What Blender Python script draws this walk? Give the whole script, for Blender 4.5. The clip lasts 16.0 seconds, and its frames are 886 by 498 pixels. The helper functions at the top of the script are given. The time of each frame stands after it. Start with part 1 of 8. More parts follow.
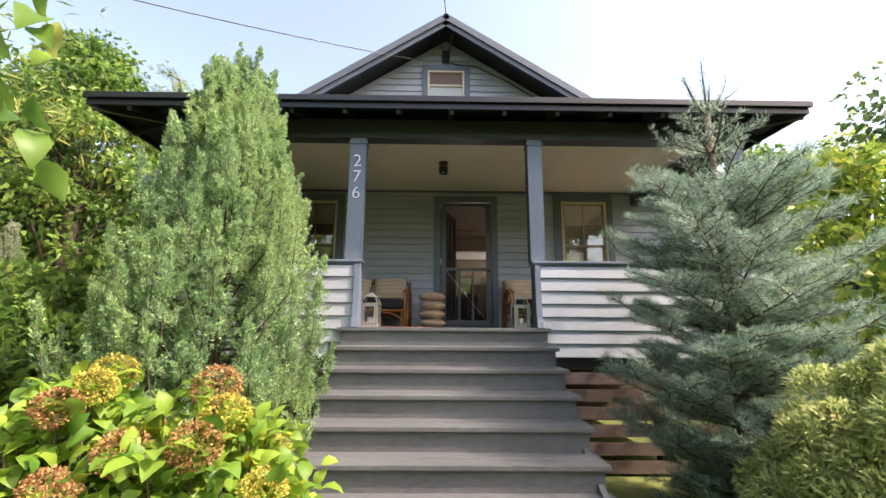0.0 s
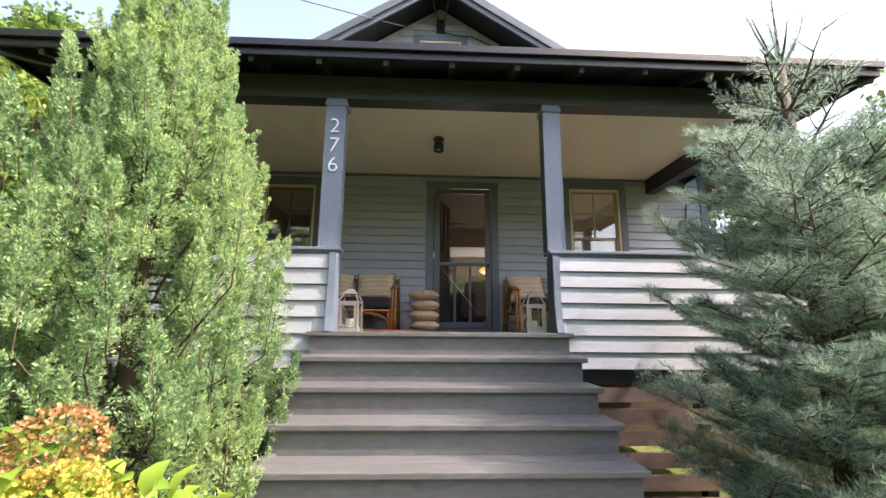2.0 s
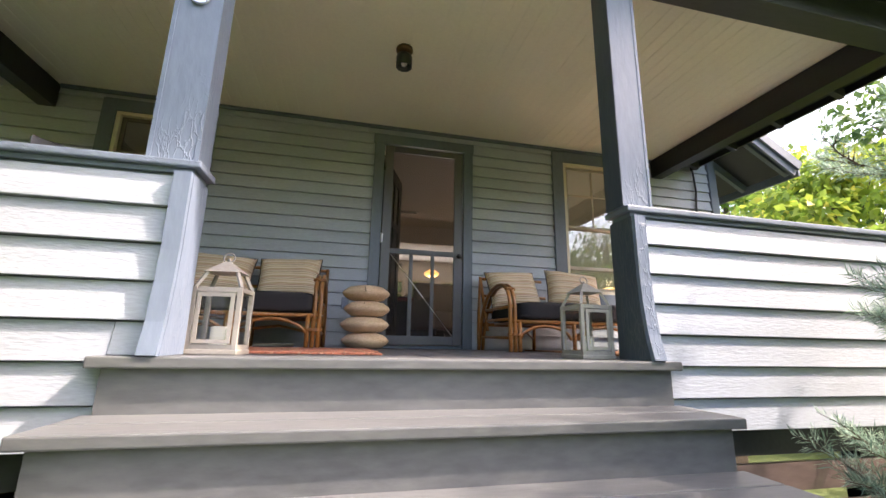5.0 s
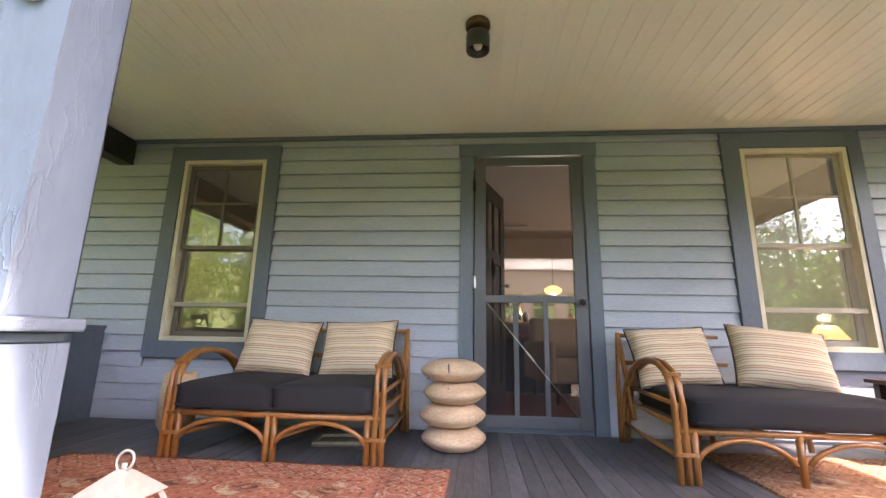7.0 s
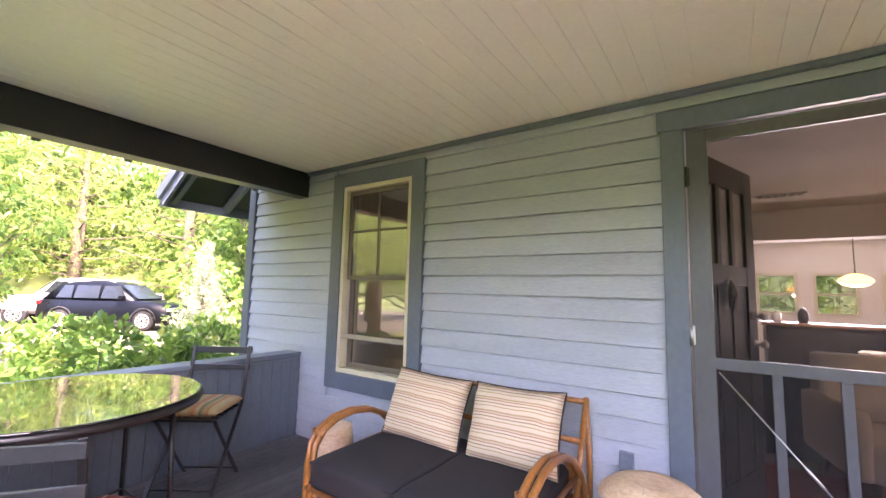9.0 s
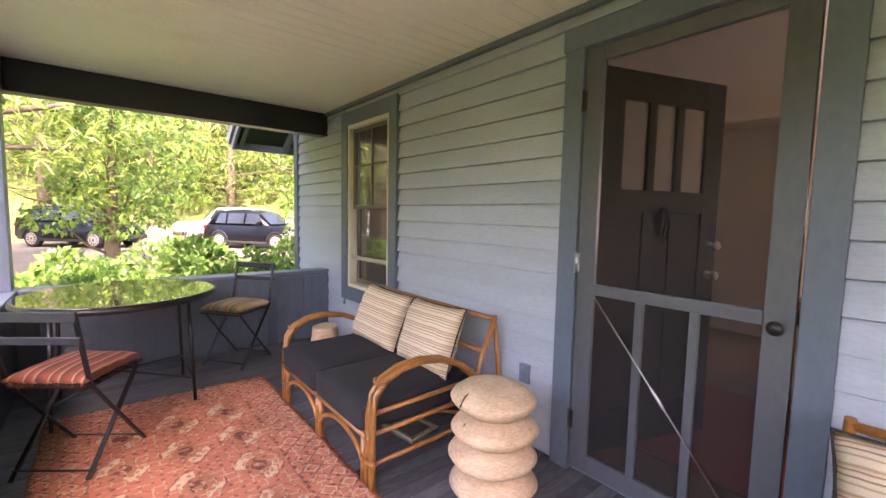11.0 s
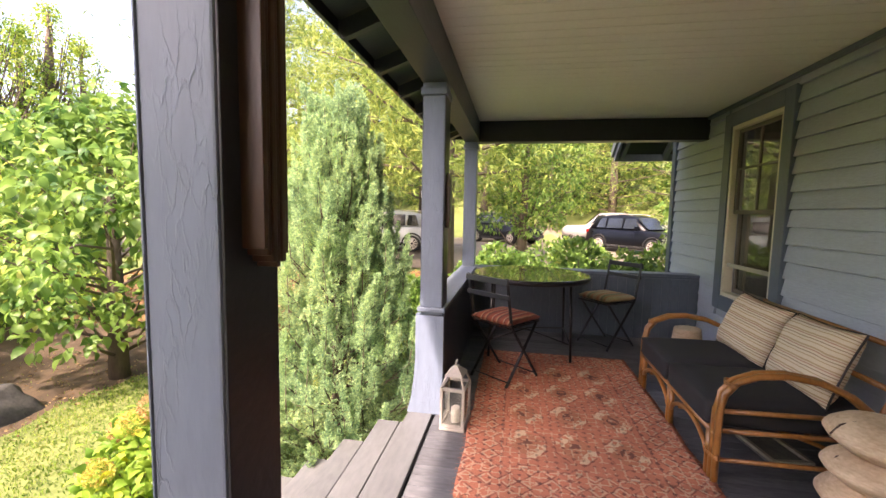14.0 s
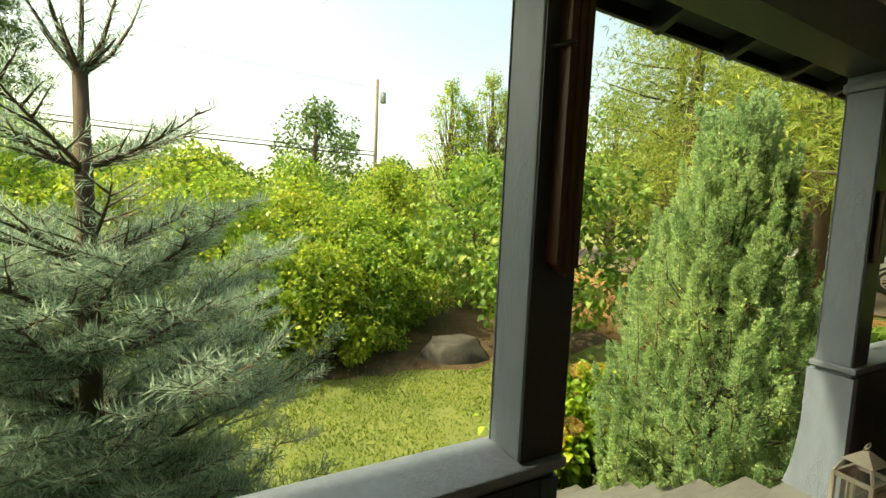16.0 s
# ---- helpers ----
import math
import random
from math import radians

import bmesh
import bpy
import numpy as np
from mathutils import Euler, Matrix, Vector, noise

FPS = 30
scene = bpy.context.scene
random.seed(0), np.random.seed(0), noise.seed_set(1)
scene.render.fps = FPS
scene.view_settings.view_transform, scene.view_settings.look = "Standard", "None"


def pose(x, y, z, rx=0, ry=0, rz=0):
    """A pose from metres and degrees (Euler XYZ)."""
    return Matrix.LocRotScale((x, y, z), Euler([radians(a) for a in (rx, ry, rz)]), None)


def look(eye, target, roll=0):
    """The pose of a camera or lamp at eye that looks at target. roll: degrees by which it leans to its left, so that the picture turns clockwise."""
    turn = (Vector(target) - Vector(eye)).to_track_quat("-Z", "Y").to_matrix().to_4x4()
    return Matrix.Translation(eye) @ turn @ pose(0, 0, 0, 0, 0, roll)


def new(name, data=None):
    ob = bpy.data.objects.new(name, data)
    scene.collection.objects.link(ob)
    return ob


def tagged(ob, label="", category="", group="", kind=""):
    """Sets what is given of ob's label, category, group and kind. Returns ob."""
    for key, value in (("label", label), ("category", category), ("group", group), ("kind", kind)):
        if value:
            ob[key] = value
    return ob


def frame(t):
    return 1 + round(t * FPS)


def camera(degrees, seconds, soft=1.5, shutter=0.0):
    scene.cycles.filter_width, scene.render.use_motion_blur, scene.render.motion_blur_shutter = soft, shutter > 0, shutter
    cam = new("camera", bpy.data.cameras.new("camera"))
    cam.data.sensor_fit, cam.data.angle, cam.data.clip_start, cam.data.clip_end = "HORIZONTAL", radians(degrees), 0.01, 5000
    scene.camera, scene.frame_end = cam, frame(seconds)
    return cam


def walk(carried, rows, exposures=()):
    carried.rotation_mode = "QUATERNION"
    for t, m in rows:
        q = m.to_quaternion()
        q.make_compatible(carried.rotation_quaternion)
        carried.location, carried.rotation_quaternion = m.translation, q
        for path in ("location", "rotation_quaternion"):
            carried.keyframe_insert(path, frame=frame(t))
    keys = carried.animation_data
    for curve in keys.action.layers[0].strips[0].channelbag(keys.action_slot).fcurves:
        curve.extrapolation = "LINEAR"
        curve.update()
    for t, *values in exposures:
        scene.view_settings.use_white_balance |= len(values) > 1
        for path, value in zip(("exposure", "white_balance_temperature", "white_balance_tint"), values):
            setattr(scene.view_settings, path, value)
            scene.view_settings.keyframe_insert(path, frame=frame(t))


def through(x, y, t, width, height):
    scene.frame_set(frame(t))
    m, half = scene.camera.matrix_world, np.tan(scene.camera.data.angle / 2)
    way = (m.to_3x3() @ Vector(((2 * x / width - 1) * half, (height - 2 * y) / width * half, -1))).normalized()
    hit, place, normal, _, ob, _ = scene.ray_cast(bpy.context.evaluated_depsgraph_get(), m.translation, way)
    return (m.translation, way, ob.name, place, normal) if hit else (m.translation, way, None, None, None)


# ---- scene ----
cam = camera(94.0, 16.0, shutter=0.0)
PATH = [
    (0, (0.315, 0.776, 1.351), (0.34, 2.741, 1.725), 0.4),
    (0.5, (0.243, 0.883, 1.412), (0.267, 2.849, 1.779), 0.6),
    (1, (0.23, 1.058, 1.423), (0.263, 3.023, 1.793), 0.5),
    (1.5, (0.243, 1.353, 1.406), (0.288, 3.318, 1.776), 0.6),
    (2, (0.249, 1.624, 1.383), (0.332, 3.587, 1.76), 0.5),
    (2.5, (0.185, 1.876, 1.347), (0.336, 3.83, 1.748), 0.3),
    (3, (0.162, 2.181, 1.342), (0.415, 4.126, 1.737), 0.6),
    (3.2, (0.087, 2.268, 1.354), (0.411, 4.208, 1.716), 2.2),
    (5.3, (0.087, 3.664, 1.441), (0.518, 5.566, 1.888), 1.0),
    (5.5, (0.097, 3.747, 1.568), (0.491, 5.661, 1.99), 0.8),
    (6, (0.187, 3.971, 1.715), (0.462, 5.906, 2.139), 1.0),
    (6.5, (0.27, 4.195, 1.876), (0.36, 6.149, 2.293), 1.0),
    (7, (0.38, 4.409, 2.038), (0.219, 6.362, 2.44), 1.1),
    (7.5, (0.421, 4.617, 2.172), (-0.016, 6.528, 2.567), 1.1),
    (8, (0.434, 4.79, 2.301), (-0.273, 6.626, 2.663), 1.3),
    (8.5, (0.466, 4.982, 2.453), (-0.468, 6.725, 2.751), 1.4),
    (9, (0.511, 5.229, 2.608), (-0.617, 6.868, 2.815), 1.4),
    (9.5, (0.627, 5.536, 2.685), (-0.663, 7.062, 2.77), 1.4),
    (9.7, (0.682, 5.62, 2.672), (-0.649, 7.112, 2.719), 1.2),
    (11.8, (2.018, 5.776, 2.653), (0.361, 6.867, 2.401), 0.6),
    (12, (2.089, 5.758, 2.658), (0.394, 6.791, 2.409), 0.5),
    (12.5, (2.147, 5.731, 2.659), (0.343, 6.559, 2.417), 0.5),
    (13, (2.14, 5.686, 2.646), (0.223, 6.21, 2.425), 0.7),
    (13.5, (2.114, 5.671, 2.655), (0.13, 5.814, 2.453), 0.9),
    (14, (2.027, 5.689, 2.655), (0.064, 5.35, 2.479), 1.1),
    (14.5, (2.002, 5.775, 2.676), (0.18, 4.965, 2.523), 1.4),
    (15, (2.038, 5.868, 2.686), (0.468, 4.637, 2.542), 1.8),
    (15.5, (2.131, 6.002, 2.692), (0.896, 4.435, 2.542), 2.0),
    (16, (2.135, 6.07, 2.699), (1.228, 4.295, 2.536), 2.5),
]
EXPOSURES = [(0.0, 1.85, 7440, 20), (3.2, 2.35, 7240, 22), (5.3, 2.67, 7240, 22), (6.0, 2.97, 7340, 24), (7.0, 3.47, 7140, 28), (8.0, 3.92, 7240, 33), (9.0, 4.07, 6740, 40), (9.6, 4.02, 6840, 42), (12.0, 3.54, 7240, 36), (13.0, 3.24, 7140, 34), (13.5, 2.91, 7440, 33), (14.2, 2.61, 7640, 27), (15.0, 2.05, 8440, 10), (16.0, 1.65, 10640, -8)]
walk(cam, [(t, look(eye, target, roll)) for t, eye, target, roll in PATH], EXPOSURES)

# ---- world, sun ----
SUN_FROM = Vector((0.80, -0.28, 1.0)).normalized()
world = bpy.data.worlds.new("sky")
scene.world = world
world.use_nodes = True
sky = world.node_tree.nodes.new("ShaderNodeTexSky")
sky.sky_type = "NISHITA"
sky.sun_disc = False
sky.sun_elevation = math.asin(SUN_FROM.z)
sky.sun_rotation = math.atan2(SUN_FROM.x, SUN_FROM.y)
sky.air_density, sky.dust_density, sky.ozone_density = 1.0, 3.0, 0.4
world.node_tree.nodes["Background"].inputs["Strength"].default_value = 0.15
world.node_tree.links.new(sky.outputs["Color"], world.node_tree.nodes["Background"].inputs["Color"])
sun = new("sun", bpy.data.lights.new("sun", "SUN"))
sun.data.energy, sun.data.angle, sun.data.color = 2.15, radians(1.4), (1.0, 0.94, 0.85)
sun.matrix_world = look((12, -12, 20), Vector((12, -12, 20)) - SUN_FROM)


# ---- small builders ----
def cube(bm, x0, x1, y0, y1, z0, z1, bevel=0.0):
    made = bmesh.ops.create_cube(bm, size=1.0, matrix=Matrix.Translation(((x0 + x1) / 2, (y0 + y1) / 2, (z0 + z1) / 2)) @ Matrix.Diagonal((abs(x1 - x0), abs(y1 - y0), abs(z1 - z0), 1)))
    if bevel:
        edges = list({e for v in made["verts"] for e in v.link_edges})
        bmesh.ops.bevel(bm, geom=edges, offset=bevel, segments=2, affect="EDGES", profile=0.6)
    return bm


def boxes(*rows, bevel=0.0):
    bm = bmesh.new()
    for row in rows:
        cube(bm, *row, bevel=bevel)
    return bm


def beam(bm, a, b, w, h, up=(0, 0, 1), bevel=0.0):
    """A bar of section w x h from a to b."""
    a, b = Vector(a), Vector(b)
    ax = (b - a).normalized()
    side = ax.cross(Vector(up))
    side = side.normalized() if side.length > 1e-4 else Vector((1, 0, 0))
    top = side.cross(ax).normalized()
    rot = Matrix((side, ax, top)).transposed().to_4x4()
    made = bmesh.ops.create_cube(bm, size=1.0, matrix=Matrix.Translation((a + b) / 2) @ rot @ Matrix.Diagonal((w, (b - a).length, h, 1)))
    if bevel:
        edges = list({e for v in made["verts"] for e in v.link_edges})
        bmesh.ops.bevel(bm, geom=edges, offset=bevel, segments=1, affect="EDGES")
    return bm


def tube(bm, points, radius, sides=10, cap=True):
    """A round bar along points; radius is one number or one for each point."""
    pts = [Vector(p) for p in points]
    rad = radius if hasattr(radius, "__len__") else [radius] * len(pts)
    rings, ref = [], Vector((0.123, 0.34, 0.93)).normalized()
    for n, p in enumerate(pts):
        ax = (pts[min(n + 1, len(pts) - 1)] - pts[max(n - 1, 0)]).normalized()
        side = ax.cross(ref)
        side = side.normalized() if side.length > 1e-3 else ax.orthogonal().normalized()
        up = side.cross(ax)
        ref = (-ax.cross(side)).normalized() if abs(ax.dot(ref)) > 0.97 else ref
        rings.append([bm.verts.new(p + rad[n] * (math.cos(a) * side + math.sin(a) * up)) for a in (2 * math.pi * k / sides for k in range(sides))])
    for r0, r1 in zip(rings, rings[1:]):
        for k in range(sides):
            f = bm.faces.new((r0[k], r0[(k + 1) % sides], r1[(k + 1) % sides], r1[k]))
            f.smooth = True
    if cap:
        bm.faces.new(list(reversed(rings[0])))
        bm.faces.new(rings[-1])
    return bm


def lathe(bm, profile, sides=32, centre=(0, 0, 0), wobble=0.0, seed=0):
    """A turned body from (radius, height) pairs."""
    rnd = random.Random(seed)
    ph = [rnd.uniform(0, 6.28) for _ in range(4)]
    rings = []
    for r, z in profile:
        ring = []
        for k in range(sides):
            a = 2 * math.pi * k / sides
            rr = r * (1 + wobble * (math.sin(2 * a + ph[0]) + 0.6 * math.sin(3 * a + ph[1] + 4 * z)))
            ring.append(bm.verts.new((centre[0] + rr * math.cos(a), centre[1] + rr * math.sin(a), centre[2] + z)))
        rings.append(ring)
    for r0, r1 in zip(rings, rings[1:]):
        for k in range(sides):
            f = bm.faces.new((r0[k], r0[(k + 1) % sides], r1[(k + 1) % sides], r1[k]))
            f.smooth = True
    bm.faces.new(list(reversed(rings[0])))
    bm.faces.new(rings[-1])
    return bm


def mesh_of(name, bm, material, smooth=False):
    bmesh.ops.recalc_face_normals(bm, faces=bm.faces[:])
    me = bpy.data.meshes.new(name)
    bm.to_mesh(me)
    bm.free()
    if smooth:
        me.shade_smooth()
    me.materials.append(material)
    return me


def part(name, bm, material, parent, label="", smooth=False):
    ob = new(name, mesh_of(name, bm, material, smooth))
    ob.parent = parent
    return tagged(ob, label)


def thing(name, label, category, group="", at=None):
    ob = new(name)
    ob.empty_display_size = 0.1
    if at is not None:
        ob.matrix_basis = at
    return tagged(ob, label, category, group)


def solid(name, bm, material, label, category, group="", at=None, smooth=False):
    ob = new(name, mesh_of(name, bm, material, smooth))
    if at is not None:
        ob.matrix_basis = at
    return tagged(ob, label, category, group)


def setting(name, bm, material, label, category=""):
    ob = new(name, mesh_of(name, bm, material))
    return tagged(ob, label, category or name.split("_")[0], "", "structure")


def raw_mesh(name, verts, quads, material, smooth=False):
    """A mesh from arrays of places and of faces with equal corners."""
    verts, quads = np.asarray(verts, np.float32), np.asarray(quads, np.int32)
    me = bpy.data.meshes.new(name)
    me.vertices.add(len(verts))
    me.vertices.foreach_set("co", verts.ravel())
    k = quads.shape[1]
    me.loops.add(quads.size)
    me.loops.foreach_set("vertex_index", quads.ravel())
    me.polygons.add(len(quads))
    me.polygons.foreach_set("loop_start", np.arange(0, quads.size, k, dtype=np.int32))
    me.polygons.foreach_set("loop_total", np.full(len(quads), k, dtype=np.int32))
    if smooth:
        me.polygons.foreach_set("use_smooth", np.ones(len(quads), dtype=bool))
    me.update(calc_edges=True)
    me.validate()
    me.materials.append(material)
    return me


# ---- materials ----
def material(name, colour, rough=0.6, vary=0.25, scale=3.0, grain=60.0, bump=0.15, metal=0.0, stretch=(1, 1, 1), second=None, island=0.0, piece=0.0, coat=0.0, amount=0.5, spec=0.5, crack=0.0):
    """Paint, wood, stone: a base colour with broad stains and fine grain, relief and uneven gloss."""
    m = bpy.data.materials.new(name)
    m.use_nodes = True
    nt = m.node_tree
    n, l = nt.nodes, nt.links
    bsdf = n["Principled BSDF"]
    co = n.new("ShaderNodeTexCoord")
    mp = n.new("ShaderNodeMapping")
    mp.inputs["Scale"].default_value = stretch
    l.new(co.outputs["Object"], mp.inputs["Vector"])
    if piece:
        info = n.new("ShaderNodeObjectInfo")
        mul = n.new("ShaderNodeVectorMath")
        mul.operation = "MULTIPLY_ADD"
        mul.inputs[1].default_value = (37.0, 91.0, 53.0)
        l.new(info.outputs["Random"], mul.inputs[0])
        l.new(mp.outputs["Vector"], mul.inputs[2])
        where = mul.outputs["Vector"]
    else:
        where = mp.outputs["Vector"]
    big, fine = n.new("ShaderNodeTexNoise"), n.new("ShaderNodeTexNoise")
    big.inputs["Scale"].default_value, big.inputs["Detail"].default_value = scale, 6
    fine.inputs["Scale"].default_value, fine.inputs["Detail"].default_value = grain, 4
    l.new(where, big.inputs["Vector"])
    l.new(where, fine.inputs["Vector"])
    add = n.new("ShaderNodeMath")
    add.operation = "MULTIPLY_ADD"
    add.inputs[1].default_value = 0.45
    l.new(fine.outputs["Fac"], add.inputs[0])
    half = n.new("ShaderNodeMath")
    half.operation = "MULTIPLY"
    half.inputs[1].default_value = 0.55
    l.new(big.outputs["Fac"], half.inputs[0])
    l.new(half.outputs[0], add.inputs[2])
    ramp = n.new("ShaderNodeValToRGB")
    c = Vector(colour)
    lo, hi = c * (1 - vary), c * (1 + vary)
    if second:
        hi = Vector(second)
        lo = c
    ramp.color_ramp.elements[0].position, ramp.color_ramp.elements[1].position = amount - 0.18, amount + 0.18
    ramp.color_ramp.elements[0].color, ramp.color_ramp.elements[1].color = (*lo, 1), (*hi, 1)
    l.new(add.outputs[0], ramp.inputs["Fac"])
    out = ramp.outputs["Color"]
    for amt, kind in ((piece, "piece"), (island, "island")):
        if amt:
            if kind == "piece":
                rnd = n.new("ShaderNodeObjectInfo").outputs["Random"]
            else:
                rnd = n.new("ShaderNodeNewGeometry").outputs["Random Per Island"]
            mr = n.new("ShaderNodeMapRange")
            mr.inputs["To Min"].default_value, mr.inputs["To Max"].default_value = 1 - amt, 1 + amt
            l.new(rnd, mr.inputs["Value"])
            hv = n.new("ShaderNodeHueSaturation")
            l.new(mr.outputs["Result"], hv.inputs["Value"])
            l.new(out, hv.inputs["Color"])
            out = hv.outputs["Color"]
    l.new(out, bsdf.inputs["Base Color"])
    rr = n.new("ShaderNodeMapRange")
    rr.inputs["To Min"].default_value, rr.inputs["To Max"].default_value = max(rough - 0.12, 0.03), min(rough + 0.12, 1)
    l.new(add.outputs[0], rr.inputs["Value"])
    l.new(rr.outputs["Result"], bsdf.inputs["Roughness"])
    bsdf.inputs["Metallic"].default_value = metal
    bsdf.inputs["Specular IOR Level"].default_value = spec
    bsdf.inputs["Coat Weight"].default_value = coat
    if bump:
        b = n.new("ShaderNodeBump")
        b.inputs["Strength"].default_value, b.inputs["Distance"].default_value = bump, 0.01
        l.new(add.outputs[0], b.inputs["Height"])
        l.new(b.outputs["Normal"], bsdf.inputs["Normal"])
        if crack:
            # old paint: fine ridges and lifted flakes that come and go
            vo, mask, edge, gate = n.new("ShaderNodeTexVoronoi"), n.new("ShaderNodeTexNoise"), n.new("ShaderNodeMapRange"), n.new("ShaderNodeMapRange")
            vo.feature = "DISTANCE_TO_EDGE"
            vo.inputs["Scale"].default_value = 38
            mask.inputs["Scale"].default_value, mask.inputs["Detail"].default_value = 5.0, 3
            warp = n.new("ShaderNodeMix")
            warp.data_type, warp.blend_type = "RGBA", "ADD"
            warp.inputs["Factor"].default_value = 0.05
            l.new(where, warp.inputs["A"])
            l.new(fine.outputs["Color"], warp.inputs["B"])
            l.new(warp.outputs["Result"], vo.inputs["Vector"])
            l.new(where, mask.inputs["Vector"])
            edge.inputs["From Max"].default_value, edge.inputs["To Min"].default_value, edge.inputs["To Max"].default_value = 0.09, 1.0, 0.0
            gate.inputs["From Min"].default_value, gate.inputs["From Max"].default_value = 0.50, 0.62
            l.new(vo.outputs["Distance"], edge.inputs["Value"])
            l.new(mask.outputs["Fac"], gate.inputs["Value"])
            both = n.new("ShaderNodeMath")
            both.operation = "MULTIPLY"
            l.new(edge.outputs["Result"], both.inputs[0])
            l.new(gate.outputs["Result"], both.inputs[1])
            b2 = n.new("ShaderNodeBump")
            b2.inputs["Strength"].default_value, b2.inputs["Distance"].default_value = crack, 0.003
            l.new(both.outputs[0], b2.inputs["Height"])
            l.new(b.outputs["Normal"], b2.inputs["Normal"])
            l.new(b2.outputs["Normal"], bsdf.inputs["Normal"])
    return m


def leaf_material(name, dark, light, through=0.35, rough=0.5, warm=None):
    """Leaves: each one its own tint, letting light through."""
    m = bpy.data.materials.new(name)
    m.use_nodes = True
    n, l = m.node_tree.nodes, m.node_tree.links
    bsdf, outp = n["Principled BSDF"], n["Material Output"]
    geo = n.new("ShaderNodeNewGeometry")
    co = n.new("ShaderNodeTexCoord")
    big = n.new("ShaderNodeTexNoise")
    big.inputs["Scale"].default_value, big.inputs["Detail"].default_value = 1.1, 3
    l.new(co.outputs["Object"], big.inputs["Vector"])
    mix = n.new("ShaderNodeMath")
    mix.operation = "MULTIPLY_ADD"
    mix.inputs[1].default_value = 0.80
    l.new(geo.outputs["Random Per Island"], mix.inputs[0])
    sub = n.new("ShaderNodeMath")
    sub.operation = "MULTIPLY_ADD"
    sub.inputs[1].default_value, sub.inputs[2].default_value = 1.1, -0.42
    l.new(big.outputs["Fac"], sub.inputs[0])
    l.new(sub.outputs[0], mix.inputs[2])
    ramp = n.new("ShaderNodeValToRGB")
    ramp.color_ramp.elements[0].position, ramp.color_ramp.elements[1].position = 0.1, 0.85
    ramp.color_ramp.elements[0].color, ramp.color_ramp.elements[1].color = (*dark, 1), (*light, 1)
    if warm:
        e = ramp.color_ramp.elements.new(0.97)
        e.color = (*warm, 1)
    l.new(mix.outputs[0], ramp.inputs["Fac"])
    l.new(ramp.outputs["Color"], bsdf.inputs["Base Color"])
    bsdf.inputs["Roughness"].default_value = rough
    bsdf.inputs["Specular IOR Level"].default_value = 0.35
    tr = n.new("ShaderNodeBsdfTranslucent")
    l.new(ramp.outputs["Color"], tr.inputs["Color"])
    ms = n.new("ShaderNodeMixShader")
    ms.inputs["Fac"].default_value = through
    l.new(bsdf.outputs["BSDF"], ms.inputs[1])
    l.new(tr.outputs["BSDF"], ms.inputs[2])
    l.new(ms.outputs["Shader"], outp.inputs["Surface"])
    return m


def glow(name, colour, strength):
    m = bpy.data.materials.new(name)
    m.use_nodes = True
    b = m.node_tree.nodes["Principled BSDF"]
    b.inputs["Base Color"].default_value = (*colour, 1)
    b.inputs["Emission Color"].default_value = (*colour, 1)
    b.inputs["Emission Strength"].default_value = strength
    return m


def glass_material(name, tint=(0.9, 0.95, 0.95), mirror=0.10):
    """A thin pane: see-through with a real reflection."""
    m = bpy.data.materials.new(name)
    m.use_nodes = True
    n, l = m.node_tree.nodes, m.node_tree.links
    tr, gl, ms, fr = n.new("ShaderNodeBsdfTransparent"), n.new("ShaderNodeBsdfGlossy"), n.new("ShaderNodeMixShader"), n.new("ShaderNodeLayerWeight")
    fr.inputs["Blend"].default_value = 0.5
    tr.inputs["Color"].default_value = (*tint, 1)
    gl.inputs["Roughness"].default_value = 0.02
    add = n.new("ShaderNodeMath")
    add.operation = "MULTIPLY_ADD"
    add.inputs[1].default_value, add.inputs[2].default_value = 0.8, mirror
    add.use_clamp = True
    power = n.new("ShaderNodeMath")
    power.operation = "POWER"
    power.inputs[1].default_value = 4.0
    l.new(fr.outputs["Facing"], power.inputs[0])
    l.new(power.outputs[0], add.inputs[0])
    l.new(add.outputs[0], ms.inputs["Fac"])
    l.new(tr.outputs[0], ms.inputs[1])
    l.new(gl.outputs[0], ms.inputs[2])
    l.new(ms.outputs[0], n["Material Output"].inputs["Surface"])
    return m


def screen_material():
    """Insect mesh: far finer than the eye can part, so it dims what lies behind it."""
    m = bpy.data.materials.new("insect_screen")
    m.use_nodes = True
    n, l = m.node_tree.nodes, m.node_tree.links
    tr, df, ms = n.new("ShaderNodeBsdfTransparent"), n.new("ShaderNodeBsdfDiffuse"), n.new("ShaderNodeMixShader")
    df.inputs["Color"].default_value = (0.03, 0.03, 0.03, 1)
    ms.inputs["Fac"].default_value = 0.46
    l.new(tr.outputs[0], ms.inputs[1])
    l.new(df.outputs[0], ms.inputs[2])
    l.new(ms.outputs[0], n["Material Output"].inputs["Surface"])
    return m


